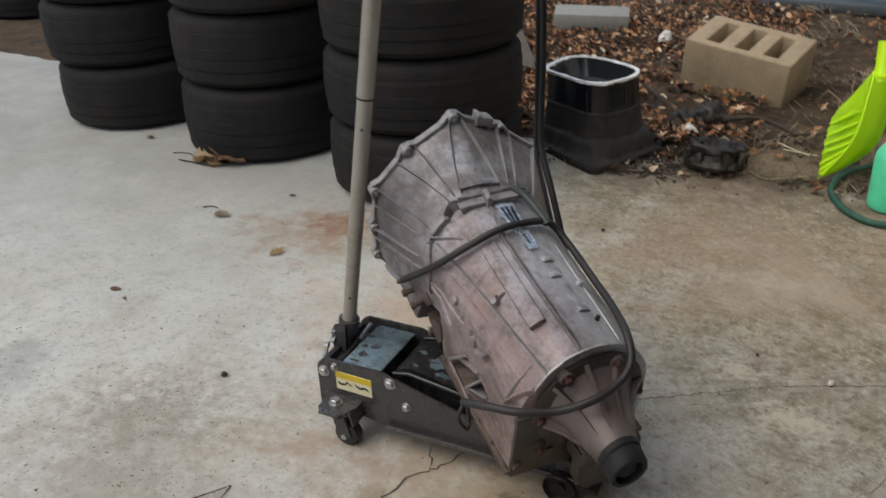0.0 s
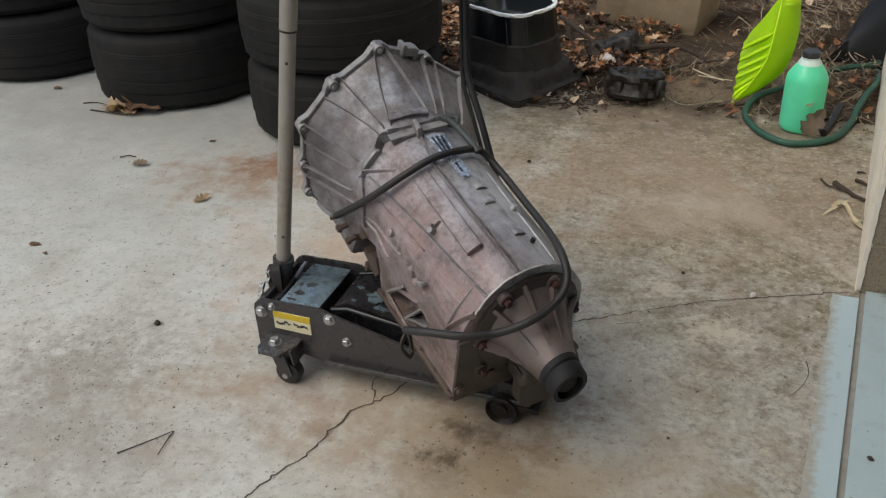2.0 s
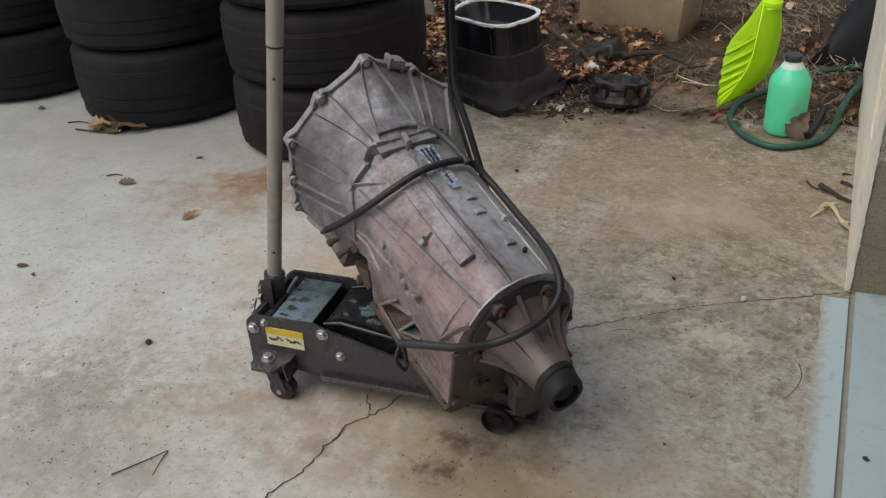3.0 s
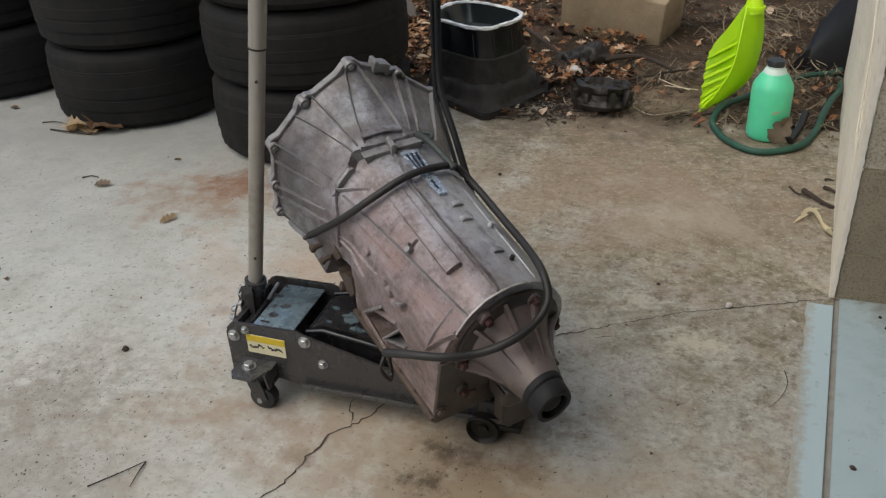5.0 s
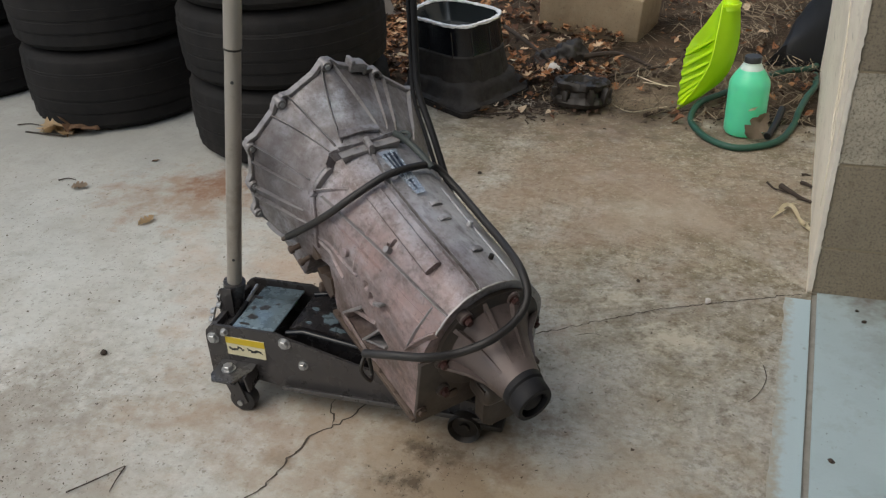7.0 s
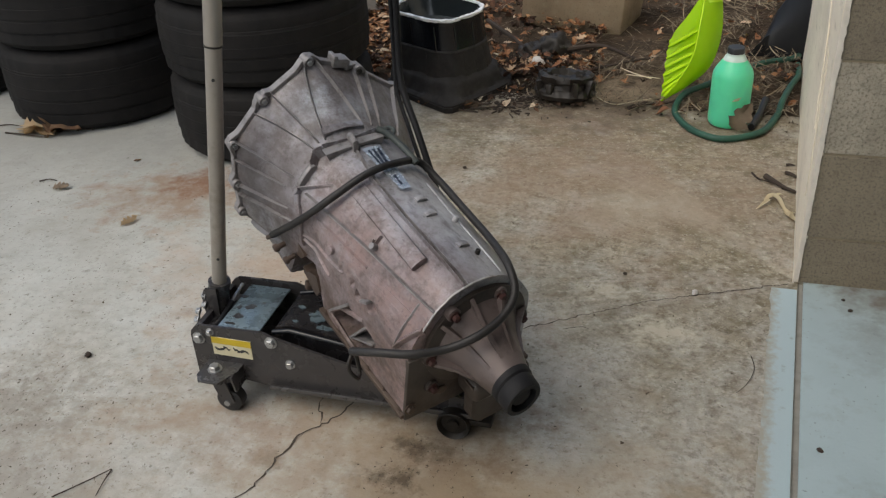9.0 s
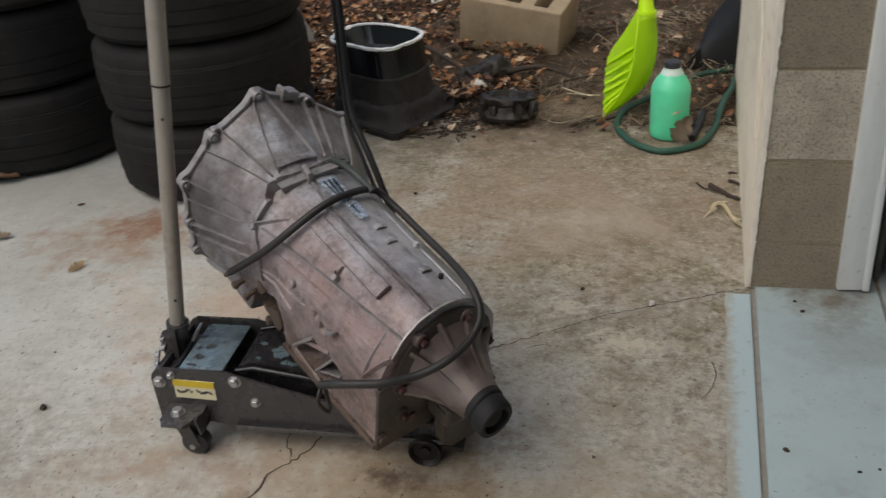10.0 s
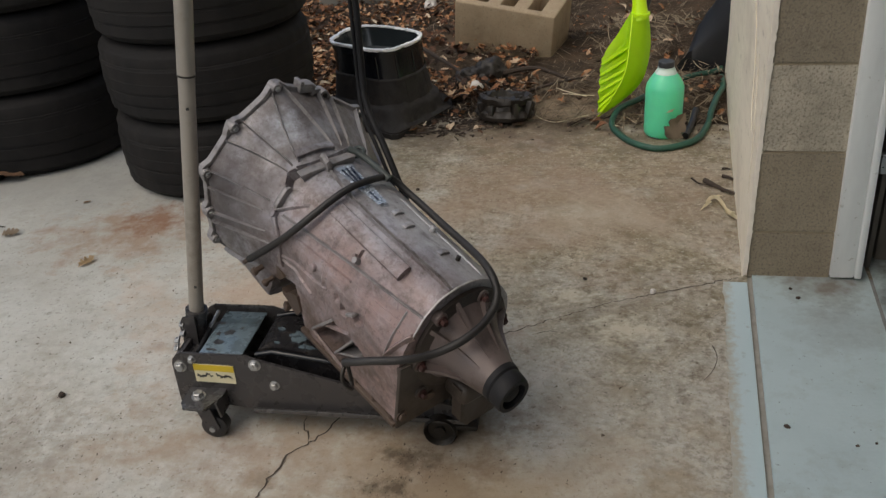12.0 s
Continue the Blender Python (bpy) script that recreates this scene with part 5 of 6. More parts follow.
for cx, cy, rx, ry in ((-0.928, -0.572, 0.024, 0.02), (-0.97, -0.555, 0.008, 0.006), (-0.905, -0.6, 0.02, 0.008), (-0.965, -0.6, 0.006, 0.004)):
    bm = bmesh.new()
    outline = []
    for i in range(18):
        x = 2 * math.pi * i / 18
        k = r.uniform(0.6, 1.1)
        outline.append((cx + rx * k * math.cos(x), cy + ry * k * math.sin(x)))
    prism(bm, outline, 0.0005, 0.0022, lambda a, b, h: (a, b, 0.176 - 0.15 * (a + 0.97) + h))
    part("bare_patch", bm, M_COVER, arm, "worn patch with flaking blue-grey paint", 0)
bm = lathe(bmesh.new(), [(0.035, 0.12), (0.05, 0.14), (0.05, 0.155), (0.045, 0.16)], 24, Matrix.Translation((-0.7, -0.5605, 0)))
part("saddle", bm, M_GREASE, jack)
bm = bmesh.new()
box(bm, (0.05, 0.2, 0.012), Matrix.Translation((-0.598, -0.56, 0.04)), 0.003)
part("front_crossbar", bm, M_GREASE, jack)
part("axle", tube(bmesh.new(), [(-0.644, -0.664, 0.032), (-0.644, -0.44, 0.032)], 0.01, 12), M_GREASE, jack)
# release spring and rear bolts
part("release_rod", tube(bmesh.new(), [(-1.125, -0.555, 0.166), (-1.128, -0.495, 0.172)], 0.004, 10), M_ZINC, jack, "bright release rod")
part("rod_grip", tube(bmesh.new(), [(-1.122, -0.622, 0.16), (-1.125, -0.55, 0.166)], 0.0048, 10), M_SEAL, jack)
for y, z in ((-0.57, 0.189), (-0.576, 0.17), (-0.6, 0.171), (-0.61, 0.158)):
    part("bolt", hexbolt(towards((-1.168, y, z), (-1, -0.2, 0.2)), 0.0066, 0.009), M_ZINC, jack, "zinc-plated bolt")
# handle socket and handle
HB, HD = Vector((-1.151, -0.55, 0.175)), Vector((0.173, 0.0, 1.0)).normalized()
sock = part("handle_socket", tube(bmesh.new(), [HB - HD * 0.06, HB + HD * 0.038], 0.0195, 20), M_JACK, jack)
part("socket_ring", tube(bmesh.new(), [HB + HD * 0.03, HB + HD * 0.04], 0.022, 20), M_JACK, sock)
bm = bmesh.new()
YOKE = [(-1.17, 0.06), (-1.174, 0.19), (-1.166, 0.207), (-1.14, 0.21), (-1.142, 0.15), (-1.136, 0.06)]
prism(bm, YOKE, 0, 1, xz(-0.576, -0.57))
prism(bm, YOKE, 0, 1, xz(-0.53, -0.524))
prism(bm, [(-1.17, 0.06), (-1.174, 0.19), (-1.168, 0.2), (-1.164, 0.06)], 0, 1, xz(-0.57, -0.53))
part("yoke", bm, M_JACK, jack)
handle = part("handle", tube(bmesh.new(), [HB + HD * 0.03, HB + HD * 1.2], 0.0145, 24), M_HANDLE, jack, "long scuffed grey-beige handle tube")
part("handle_sleeve", tube(bmesh.new(), [HB + HD * 0.528, HB + HD * 1.2], 0.0156, 24), M_HANDLE, handle)
part("collar_ring", tube(bmesh.new(), [HB + HD * 0.5262, HB + HD * 0.5295], 0.0163, 24), M_GREASE, handle)
# black discs draw the shade of holes on the tube
for k in (0.1, 0.47):
    part("hole", lathe(bmesh.new(), [(0.003, 0), (0.003, 0.0006)], 10, towards(HB + HD * k + Vector((0.006, -0.0143, 0)), (0.35, -1, 0))), M_INK, handle)


# ---- old bell casting by the bed ----
def old_bell():
    t = thing("spare_bell_housing", pose(-1.168, 1.1, 0.0))
    tagged(t, "blackened cast bell housing standing upside down on its flange", "bell housing")
    r = random.Random(3)
    top = [(-0.15, -0.02), (-0.145, 0.1), (-0.119, 0.165), (-0.047, 0.19), (0.073, 0.145), (0.163, 0.077), (0.171, -0.01), (0.133, -0.087), (0.096, -0.13), (0.031, -0.132), (-0.053, -0.085)]
    ring = [Vector((p[0], p[1], 0)) for p in spline([(a, b, 0.0) for a, b in top], 8, True)]
    mid = Vector((0.02, 0.025, 0))
    drift = Vector((0.02, -0.005, 0))

    def level(bm, z, k, jag=0.0):
        low = 1 - z / 0.285
        return [bm.verts.new(mid + (p - mid) * (k + r.uniform(-jag, jag) + 0.016 * noise.noise((p.x * 16, p.y * 16, z * 22)) * min(1.0, low * 4)) + drift * low + Vector((0, 0, z))) for p in ring]

    def skin(levels, jag=0.0):
        bm = bmesh.new()
        rows = [level(bm, z, k, jag) for z, k in levels]
        n = len(rows[0])
        for a, b in zip(rows, rows[1:]):
            for q in range(n):
                bm.faces.new((a[q], a[(q + 1) % n], b[(q + 1) % n], b[q]))
        return bm

    body = part("body", skin([(0.02, 1.14), (0.04, 1.12), (0.06, 1.1), (0.08, 1.08), (0.1, 1.06), (0.12, 1.04), (0.145, 1.02), (0.165, 1.0), (0.172, 1.0), (0.178, 0.965)]), M_OLDCAST, t)
    part("neck_band", skin([(0.176, 0.967), (0.25, 0.95), (0.262, 0.975), (0.278, 0.98), (0.278, 0.93)]), M_GLOSSBLACK, body, "glossy black upper band")
    part("rim", skin([(0.276, 0.995), (0.283, 1.008), (0.286, 0.998), (0.286, 0.93), (0.28, 0.92)], 0.024), M_BRIGHT, t, "bare bright machined rim, chipped at its edge")
    bm = skin([(0.28, 0.935), (0.24, 0.88), (0.215, 0.8), (0.205, 0.6), (0.215, 0.3), (0.218, 0.05)])
    part("inner_shell", bm, M_BOWL, t, "glossy black inner shell")
    foot = [(-0.18, -0.05), (-0.03, -0.165), (0.1, -0.25), (0.125, -0.245), (0.2, -0.13), (0.275, 0.02), (0.25, 0.13), (0.1, 0.22), (-0.1, 0.2), (-0.18, 0.1)]
    bm = prism(bmesh.new(), foot, 0.001, 0.018, lambda a, b, h: (a, b, h))
    part("base_flange", bevel_all(bm, 0.003, 2), M_OLDCAST, t, "wide greasy base flange")

    def wall(u, z, k):
        """A place on the skin at a share u of the way round."""
        x = u * len(ring)
        a, b = ring[int(x) % len(ring)], ring[(int(x) + 1) % len(ring)]
        low = 1 - z / 0.285
        return mid + (a.lerp(b, x % 1) - mid) * k + drift * low + Vector((0, 0, z))

    # window lands of the upper band and ribs of the body
    for i in range(9):
        u = (i + 0.3) / 9
        part("rib", tube(bmesh.new(), [wall(u, 0.172, 0.97), wall(u, 0.215, 0.957), wall(u, 0.264, 0.955)], 0.003, 6), M_GLOSSBLACK, body)
    for u in (0.02, 0.1, 0.46, 0.54, 0.6, 0.66, 0.73, 0.8, 0.86, 0.93):
        part("rib", tube(bmesh.new(), [wall(u, 0.165, 0.985), wall(u, 0.1, 1.04), wall(u, 0.022, 1.135)], [0.003, 0.004, 0.006], 6), M_OLDCAST, body)
    # skirt that flares out to the base flange
    def reach(p):
        d = (p - mid).normalized()
        best = 0.0
        for (ax, ay), (bx, by) in zip(foot, foot[1:] + foot[:1]):
            ex, ey = bx - ax, by - ay
            det = d.x * -ey + d.y * ex
            if abs(det) > 1e-9:
                k, q = ((ax - mid.x) * -ey + (ay - mid.y) * ex) / det, (d.x * (ay - mid.y) - d.y * (ax - mid.x)) / det
                if k > 0 and -0.001 <= q <= 1.001:
                    best = max(best, k)
        return mid + d * best

    bm = bmesh.new()
    rows = []
    for z, mixed in ((0.01, 0.97), (0.024, 0.95), (0.028, 0.84), (0.032, 0.62), (0.042, 0.5), (0.06, 0.4), (0.075, 0.32), (0.082, 0.2), (0.088, 0.06), (0.098, -0.04)):
        row = []
        for p in ring:
            low = 1 - z / 0.285
            inner = mid + (p - mid) * 1.06 + drift * low
            q = inner.lerp(reach(p), mixed)
            rough = 0.009 * noise.noise((q.x * 26, q.y * 26, z * 40)) + 0.004 * noise.noise((q.x * 80, q.y * 80, z * 90))
            rough *= 0.25 + 0.75 * max(0.0, mixed)
            row.append(bm.verts.new(q + (q - mid).normalized() * rough + Vector((0, 0, z + rough * 0.6))))
        rows.append(row)
    for a, b in zip(rows, rows[1:]):
        for q in range(len(a)):
            bm.faces.new((a[q], a[(q + 1) % len(a)], b[(q + 1) % len(a)], b[q]))
    part("skirt", bm, M_OLDCAST, body, "greasy flared skirt of the casting", 40)


old_bell()


# ---- concrete block and paver ----
def hollow_block():
    t = thing("hollow_block", pose(-0.572, 1.779, -0.019, 8.6, 7.4, -12.2))
    tagged(t, "tan hollow concrete block with three slots tilted on leaves", "concrete block")
    L, D, H = 0.443, 0.288, 0.201
    bm = bmesh.new()
    # outer walls and webs as one casting, with open slots
    xs = [-L + L * k for k in (0, 0.16, 0.295, 0.433, 0.567, 0.705, 0.84, 1.0)]
    ys = [0, D * 0.15, D * 0.86, D]
    top = {(i, j): bm.verts.new((x, y, H)) for i, x in enumerate(xs) for j, y in enumerate(ys)}
    bot = {(i, j): bm.verts.new((x, y, -0.03)) for i, x in enumerate(xs) for j, y in enumerate(ys)}
    for i in range(len(xs) - 1):
        for j in range(3):
            if j == 1 and i in (1, 3, 5):
                a, b, c, e = (i, j), (i + 1, j), (i + 1, j + 1), (i, j + 1)
                for p, q in ((a, b), (b, c), (c, e), (e, a)):
                    bm.faces.new((top[p], top[q], bot[q], bot[p]))
                continue
            bm.faces.new((top[i, j], top[i + 1, j], top[i + 1, j + 1], top[i, j + 1]))
            bm.faces.new((bot[i, j], bot[i, j + 1], bot[i + 1, j + 1], bot[i + 1, j]))
    for i in range(len(xs) - 1):
        bm.faces.new((top[i, 0], bot[i, 0], bot[i + 1, 0], top[i + 1, 0]))
        bm.faces.new((top[i, 3], top[i + 1, 3], bot[i + 1, 3], bot[i, 3]))
    for j in range(3):
        bm.faces.new((top[0, j], top[0, j + 1], bot[0, j + 1], bot[0, j]))
        k = len(xs) - 1
        bm.faces.new((top[k, j], bot[k, j], bot[k, j + 1], top[k, j + 1]))
    bmesh.ops.recalc_face_normals(bm, faces=bm.faces)
    bevel_all(bm, 0.007, 3)
    part("body", bm, M_TAN, t)


hollow_block()
pv = thing("paver", pose(-1.7, 2.84, 0.0, 3, 2, 16))
tagged(pv, "pale grey concrete paver lying among dead leaves", "paver")
bm = bmesh.new()
box(bm, (0.4, 0.2, 0.09), Matrix.Translation((0, 0, 0.055)), 0.008)
part("body", bm, M_PAVER, pv)

plank = thing("plank")
tagged(plank, "weathered grey plank end leaning behind the tyres", "plank")
bm = bmesh.new()
box(bm, (0.5, 0.16, 0.05), pose(-1.86, 2.05, 0.13, -20, 24, -52), 0.008)
part("board", bm, M_GREYWOOD, plank)


# ---- snow shovel ----
def snow_shovel():
    t = thing("snow_shovel")
    tagged(t, "lime green plastic snow shovel standing on its edge", "shovel")
    # three long curves from the foot to the neck: cutting lip, side rim, back
    lip = spline([(-0.366, 1.07, 0.003), (-0.365, 1.09, 0.095), (-0.354, 1.14, 0.196), (-0.306, 1.155, 0.272), (-0.266, 1.165, 0.34)], 12)
    rim = spline([(-0.364, 1.068, 0.003), (-0.316, 1.06, 0.08), (-0.277, 1.07, 0.165), (-0.264, 1.1, 0.269), (-0.258, 1.14, 0.345)], 12)
    back = spline([(-0.36, 1.075, 0.003), (-0.286, 1.09, 0.05), (-0.217, 1.12, 0.117), (-0.193, 1.15, 0.223), (-0.203, 1.17, 0.335)], 12)
    n, k = len(lip) - 1, 20

    def sheet(a, b, bow, ridged):
        bm = bmesh.new()
        rows = []
        for x in range(n + 1):
            u = x / n
            span = b[x] - a[x]
            side = span.cross(a[min(x + 1, n)] - a[max(x - 1, 0)])
            side = side.normalized() if side.length > 1e-7 else Vector((0, 1, 0))
            if side.y < 0:
                side = -side
            row = []
            for y in range(k + 1):
                v = y / k
                p = a[x] + span * v + side * bow * math.sin(math.pi * v) * min(1.0, span.length / 0.05)
                if ridged:
                    ph = u - 0.3 * v
                    p += side * 0.0025 * math.sin(ph * 2 * math.pi * 12) * smoothstep(0.0, 0.05, ph) * (1 - smoothstep(0.5, 0.54, ph)) * smoothstep(0, 0.1, v) * (1 - smoothstep(0.85, 1.0, v))
                    if y == 0:
                        p += span.normalized() * 0.004 * math.sin(u * 2 * math.pi * 12) * (1 - smoothstep(0.5, 0.54, u)) if span.length > 0.01 else Vector()
                row.append(bm.verts.new(p))
            rows.append(row)
        for p, q in zip(rows, rows[1:]):
            for y in range(k):
                bm.faces.new((p[y], p[y + 1], q[y + 1], q[y]))
        bmesh.ops.solidify(bm, geom=bm.faces[:], thickness=0.0035)
        return bm

    part("blade", sheet(lip, rim, 0.006, True), M_LIME, t, "lime green ribbed plastic blade", 50)
    part("back_wall", sheet(rim, back, -0.012, False), M_LIME, t, "", 50)
    for i in range(7):
        a, b = lip[int(n * (0.02 + 0.07 * i))], rim[int(n * (0.2 + 0.082 * i))]
        line = [a.lerp(b, v / 8) + Vector((0, 0.005 * math.sin(math.pi * v / 8) - 0.002, 0)) for v in range(9)]
        part("ridge", tube(bmesh.new(), line, [0.003, 0.0065, 0.007, 0.0072, 0.0072, 0.007, 0.006, 0.004, 0.0015], 5), M_LIME, t)
    part("rim_edge", tube(bmesh.new(), rim, 0.003, 8), M_LIME, t)
    neck = Vector((-0.232, 1.158, 0.338))
    part("socket", tube(bmesh.new(), [neck + Vector((0, 0, -0.02)), neck + Vector((-0.004, 0.01, 0.03)), neck + Vector((-0.01, 0.025, 0.1))], [0.032, 0.024, 0.022], 18), M_LIME, t)
    part("collar", tube(bmesh.new(), [neck + Vector((0, 0, -0.004)), neck + Vector((0, 0, 0.006))], 0.033, 18), M_LIME, t)
    part("ferrule", tube(bmesh.new(), [(-0.222, 1.18, 0.345), (-0.201, 1.21, 0.392)], 0.014, 14), M_BLACKPL, t, "black plastic ferrule")
    part("shaft", tube(bmesh.new(), [(-0.203, 1.208, 0.388), (-0.174, 1.24, 0.436), (-0.08, 1.36, 0.62), (0.02, 1.5, 0.82)], 0.0115, 14), M_CLEARPL, t, "pale plastic shaft")


snow_shovel()


def leaf_outline(kind, r):
    """Half outline of a leaf: (along, across)."""
    if kind == "oak":
        base = [(0, 0.012), (0.1, 0.03), (0.16, 0.15), (0.22, 0.2), (0.28, 0.09), (0.36, 0.26), (0.43, 0.33), (0.5, 0.13), (0.57, 0.25), (0.65, 0.28), (0.71, 0.12), (0.8, 0.17), (0.9, 0.11)]
    elif kind == "torn":
        base = [(0, 0.03), (0.1, 0.22), (0.2, 0.3), (0.32, 0.34), (0.4, 0.24), (0.5, 0.33), (0.62, 0.3), (0.7, 0.17), (0.8, 0.22), (0.92, 0.08)]
    else:
        base = [(0, 0.02), (0.15, 0.18), (0.35, 0.3), (0.6, 0.26), (0.85, 0.1)]
    return [(a, b * r.uniform(0.75, 1.15)) for a, b in base]


def leaf_mesh(bm, m, size, r, kind="plain", curl=0.5):
    """A curled leaf of two halves folded at the midrib."""
    half = leaf_outline(kind, r)
    bend, fold = r.uniform(-curl, curl) * 1.2, r.uniform(0.1, curl + 0.2)

    def at(a, b):
        z = bend * (a - 0.5) ** 2 * 1.4 + abs(b) * fold + 0.05 * math.sin(7 * a + 3 * b)
        return m @ Vector(((a - 0.5) * size, b * size, z * size))

    mid = [bm.verts.new(at(a, 0)) for a, _ in half] + [bm.verts.new(at(1.0, 0))]
    for s in (1, -1):
        rim = [bm.verts.new(at(a, s * b)) for a, b in half]
        for i in range(len(half) - 1):
            f = (mid[i], mid[i + 1], rim[i + 1], rim[i])
            bm.faces.new(f if s > 0 else f[::-1])
        f = (mid[-2], mid[-1], rim[-1])
        bm.faces.new(f if s > 0 else f[::-1])


# ---- jug, garden hose, sheet ----
jug = thing("fluid_jug", pose(-0.153, 0.915, 0.0, 0, 0, 20) @ Matrix.Scale(0.95, 4))
tagged(jug, "green washer fluid jug with black cap and torn label", "jug")
part("bottle", lathe(bmesh.new(), [(0.0, 0.004), (0.054, 0.002), (0.06, 0.005), (0.064, 0.012), (0.065, 0.03), (0.064, 0.05), (0.065, 0.07), (0.065, 0.168), (0.0635, 0.179), (0.0585, 0.191), (0.05, 0.205), (0.04, 0.219), (0.0325, 0.229), (0.03, 0.233)], 48), M_FLUID, jug, "", 60)
part("neck", lathe(bmesh.new(), [(0.0385, 0.2205), (0.0325, 0.232), (0.028, 0.238), (0.028, 0.244)], 32), M_CLEARPL, jug)
part("cap", lathe(bmesh.new(), [(0.0265, 0.24), (0.0275, 0.242), (0.0275, 0.26), (0.0255, 0.263), (0.018, 0.2635)], 32, wobble=lambda x, h: 1 + 0.012 * math.cos(26 * x)), M_CAPPL, jug)


def curled(name, pts, material, parent, bow=0.01, thick=0.0012, n=6):
    """A thin curled sheet over four corners."""
    a, b, c, d = (Vector(p) for p in pts)
    nrm = (b - a).cross(d - a).normalized()
    bm = bmesh.new()
    g = []
    for j in range(n + 1):
        row = []
        for i in range(n + 1):
            u, v = i / n, j / n
            p = a.lerp(b, u).lerp(d.lerp(c, u), v) + nrm * bow * math.sin(math.pi * u) * (0.6 + 0.4 * math.cos(5 * v))
            row.append(bm.verts.new(p))
        g.append(row)
    for p, q in zip(g, g[1:]):
        for i in range(n):
            bm.faces.new((p[i], p[i + 1], q[i + 1], q[i]))
    bmesh.ops.solidify(bm, geom=bm.faces[:], thickness=thick)
    return part(name, bm, material, parent, "", 50)


rag = thing("brown_leaf")
tagged(rag, "curled brown leaf resting against the jug", "leaf")
bm = bmesh.new()
lr = random.Random(77)
leaf_mesh(bm, pose(-0.114, 0.844, 0.056, 78, -60, 8), 0.1, lr, "torn", 0.35)
bmesh.ops.solidify(bm, geom=bm.faces[:], thickness=0.001)
part("blade", bm, M_GREYLEAF, rag, "", 50)
curled("torn_edge", [(-0.15, 0.846, 0.098), (-0.13, 0.844, 0.112), (-0.118, 0.848, 0.115), (-0.13, 0.848, 0.102)], M_PAPER, rag, 0.004)

gh = thing("garden_hose")
tagged(gh, "coil of dark green garden hose on the ground", "hose")
HP = [(0.1, 1.52), (0.063, 1.475), (-0.004, 1.44), (-0.06, 1.39), (-0.15, 1.28), (-0.223, 1.171), (-0.294, 1.072), (-0.318, 0.966), (-0.282, 0.855), (-0.234, 0.792), (-0.174, 0.762), (-0.101, 0.79), (-0.043, 0.85), (-0.001, 0.973), (0.017, 1.051), (0.049, 1.189), (0.083, 1.306), (0.088, 1.42)]
part("tube", tube(bmesh.new(), spline([(x, y, 0.011 + (0.018 if y > 1.0 else 0)) for x, y in HP], 8), 0.0105, 12), M_GREENHOSE, gh)
ht = thing("hose_nozzle")
tagged(ht, "short black hose end lying beside the jug", "hose end")
part("tube", tube(bmesh.new(), spline([(-0.083, 0.86, 0.014), (-0.055, 0.96, 0.018), (-0.035, 1.05, 0.035)], 4), 0.011, 12), M_BLACKPL, ht)

sheet = thing("black_sheet")
tagged(sheet, "black landscape sheet bundled against the wall", "sheet")
bm = bmesh.new()
g = []
for j in range(41):
    row = []
    for i in range(41):
        u, v = i / 40, j / 40
        x, y = -0.085 + 0.26 * v ** 0.8 + (0.36 - 0.2 * v) * u, 1.58 + 0.8 * v
        z = 0.62 * u ** 0.85 * (1 - 0.2 * v) * smoothstep(-0.15, 0.12, v - 0.02)
        z += 0.05 * noise.noise((x * 6, y * 6, 1)) * (0.3 + u) + 0.02 * noise.noise((x * 18, y * 10, 4)) + 0.012 * noise.noise((x * 40, y * 22, 9))
        row.append(bm.verts.new((x + 0.04 * noise.noise((y * 4, u * 3, 7)), y - 0.1 * smoothstep(0.2, 0.9, u), max(z, 0.012))))
    g.append(row)
for a, b in zip(g, g[1:]):
    for i in range(40):
        bm.faces.new((a[i], a[i + 1], b[i + 1], b[i]))
ext = bmesh.ops.extrude_edge_only(bm, edges=[e for e in bm.edges if e.is_boundary])
for v in ext["geom"]:
    if isinstance(v, bmesh.types.BMVert):
        v.co.z = 0.0
part("cloth", bm, M_BAG, sheet, "", 60)

tub = thing("plastic_panel")
tagged(tub, "dark blue-grey plastic panel lying on the leaves", "panel")
bm = bmesh.new()
box(bm, (1.3, 0.5, 0.06), pose(-0.25, 3.75, 0.05, 4, 0, -6), 0.01)
part("board", bm, M_DARKPL, tub)
tealh = thing("teal_hose")
tagged(tealh, "teal hose lying over the dark plastic panel", "hose")
part("tube", tube(bmesh.new(), spline([(-0.85, 3.75, 0.13), (-0.5, 3.62, 0.12), (-0.2, 3.48, 0.11), (0.1, 3.4, 0.1)], 6), 0.018, 10), M_TEAL, tealh)


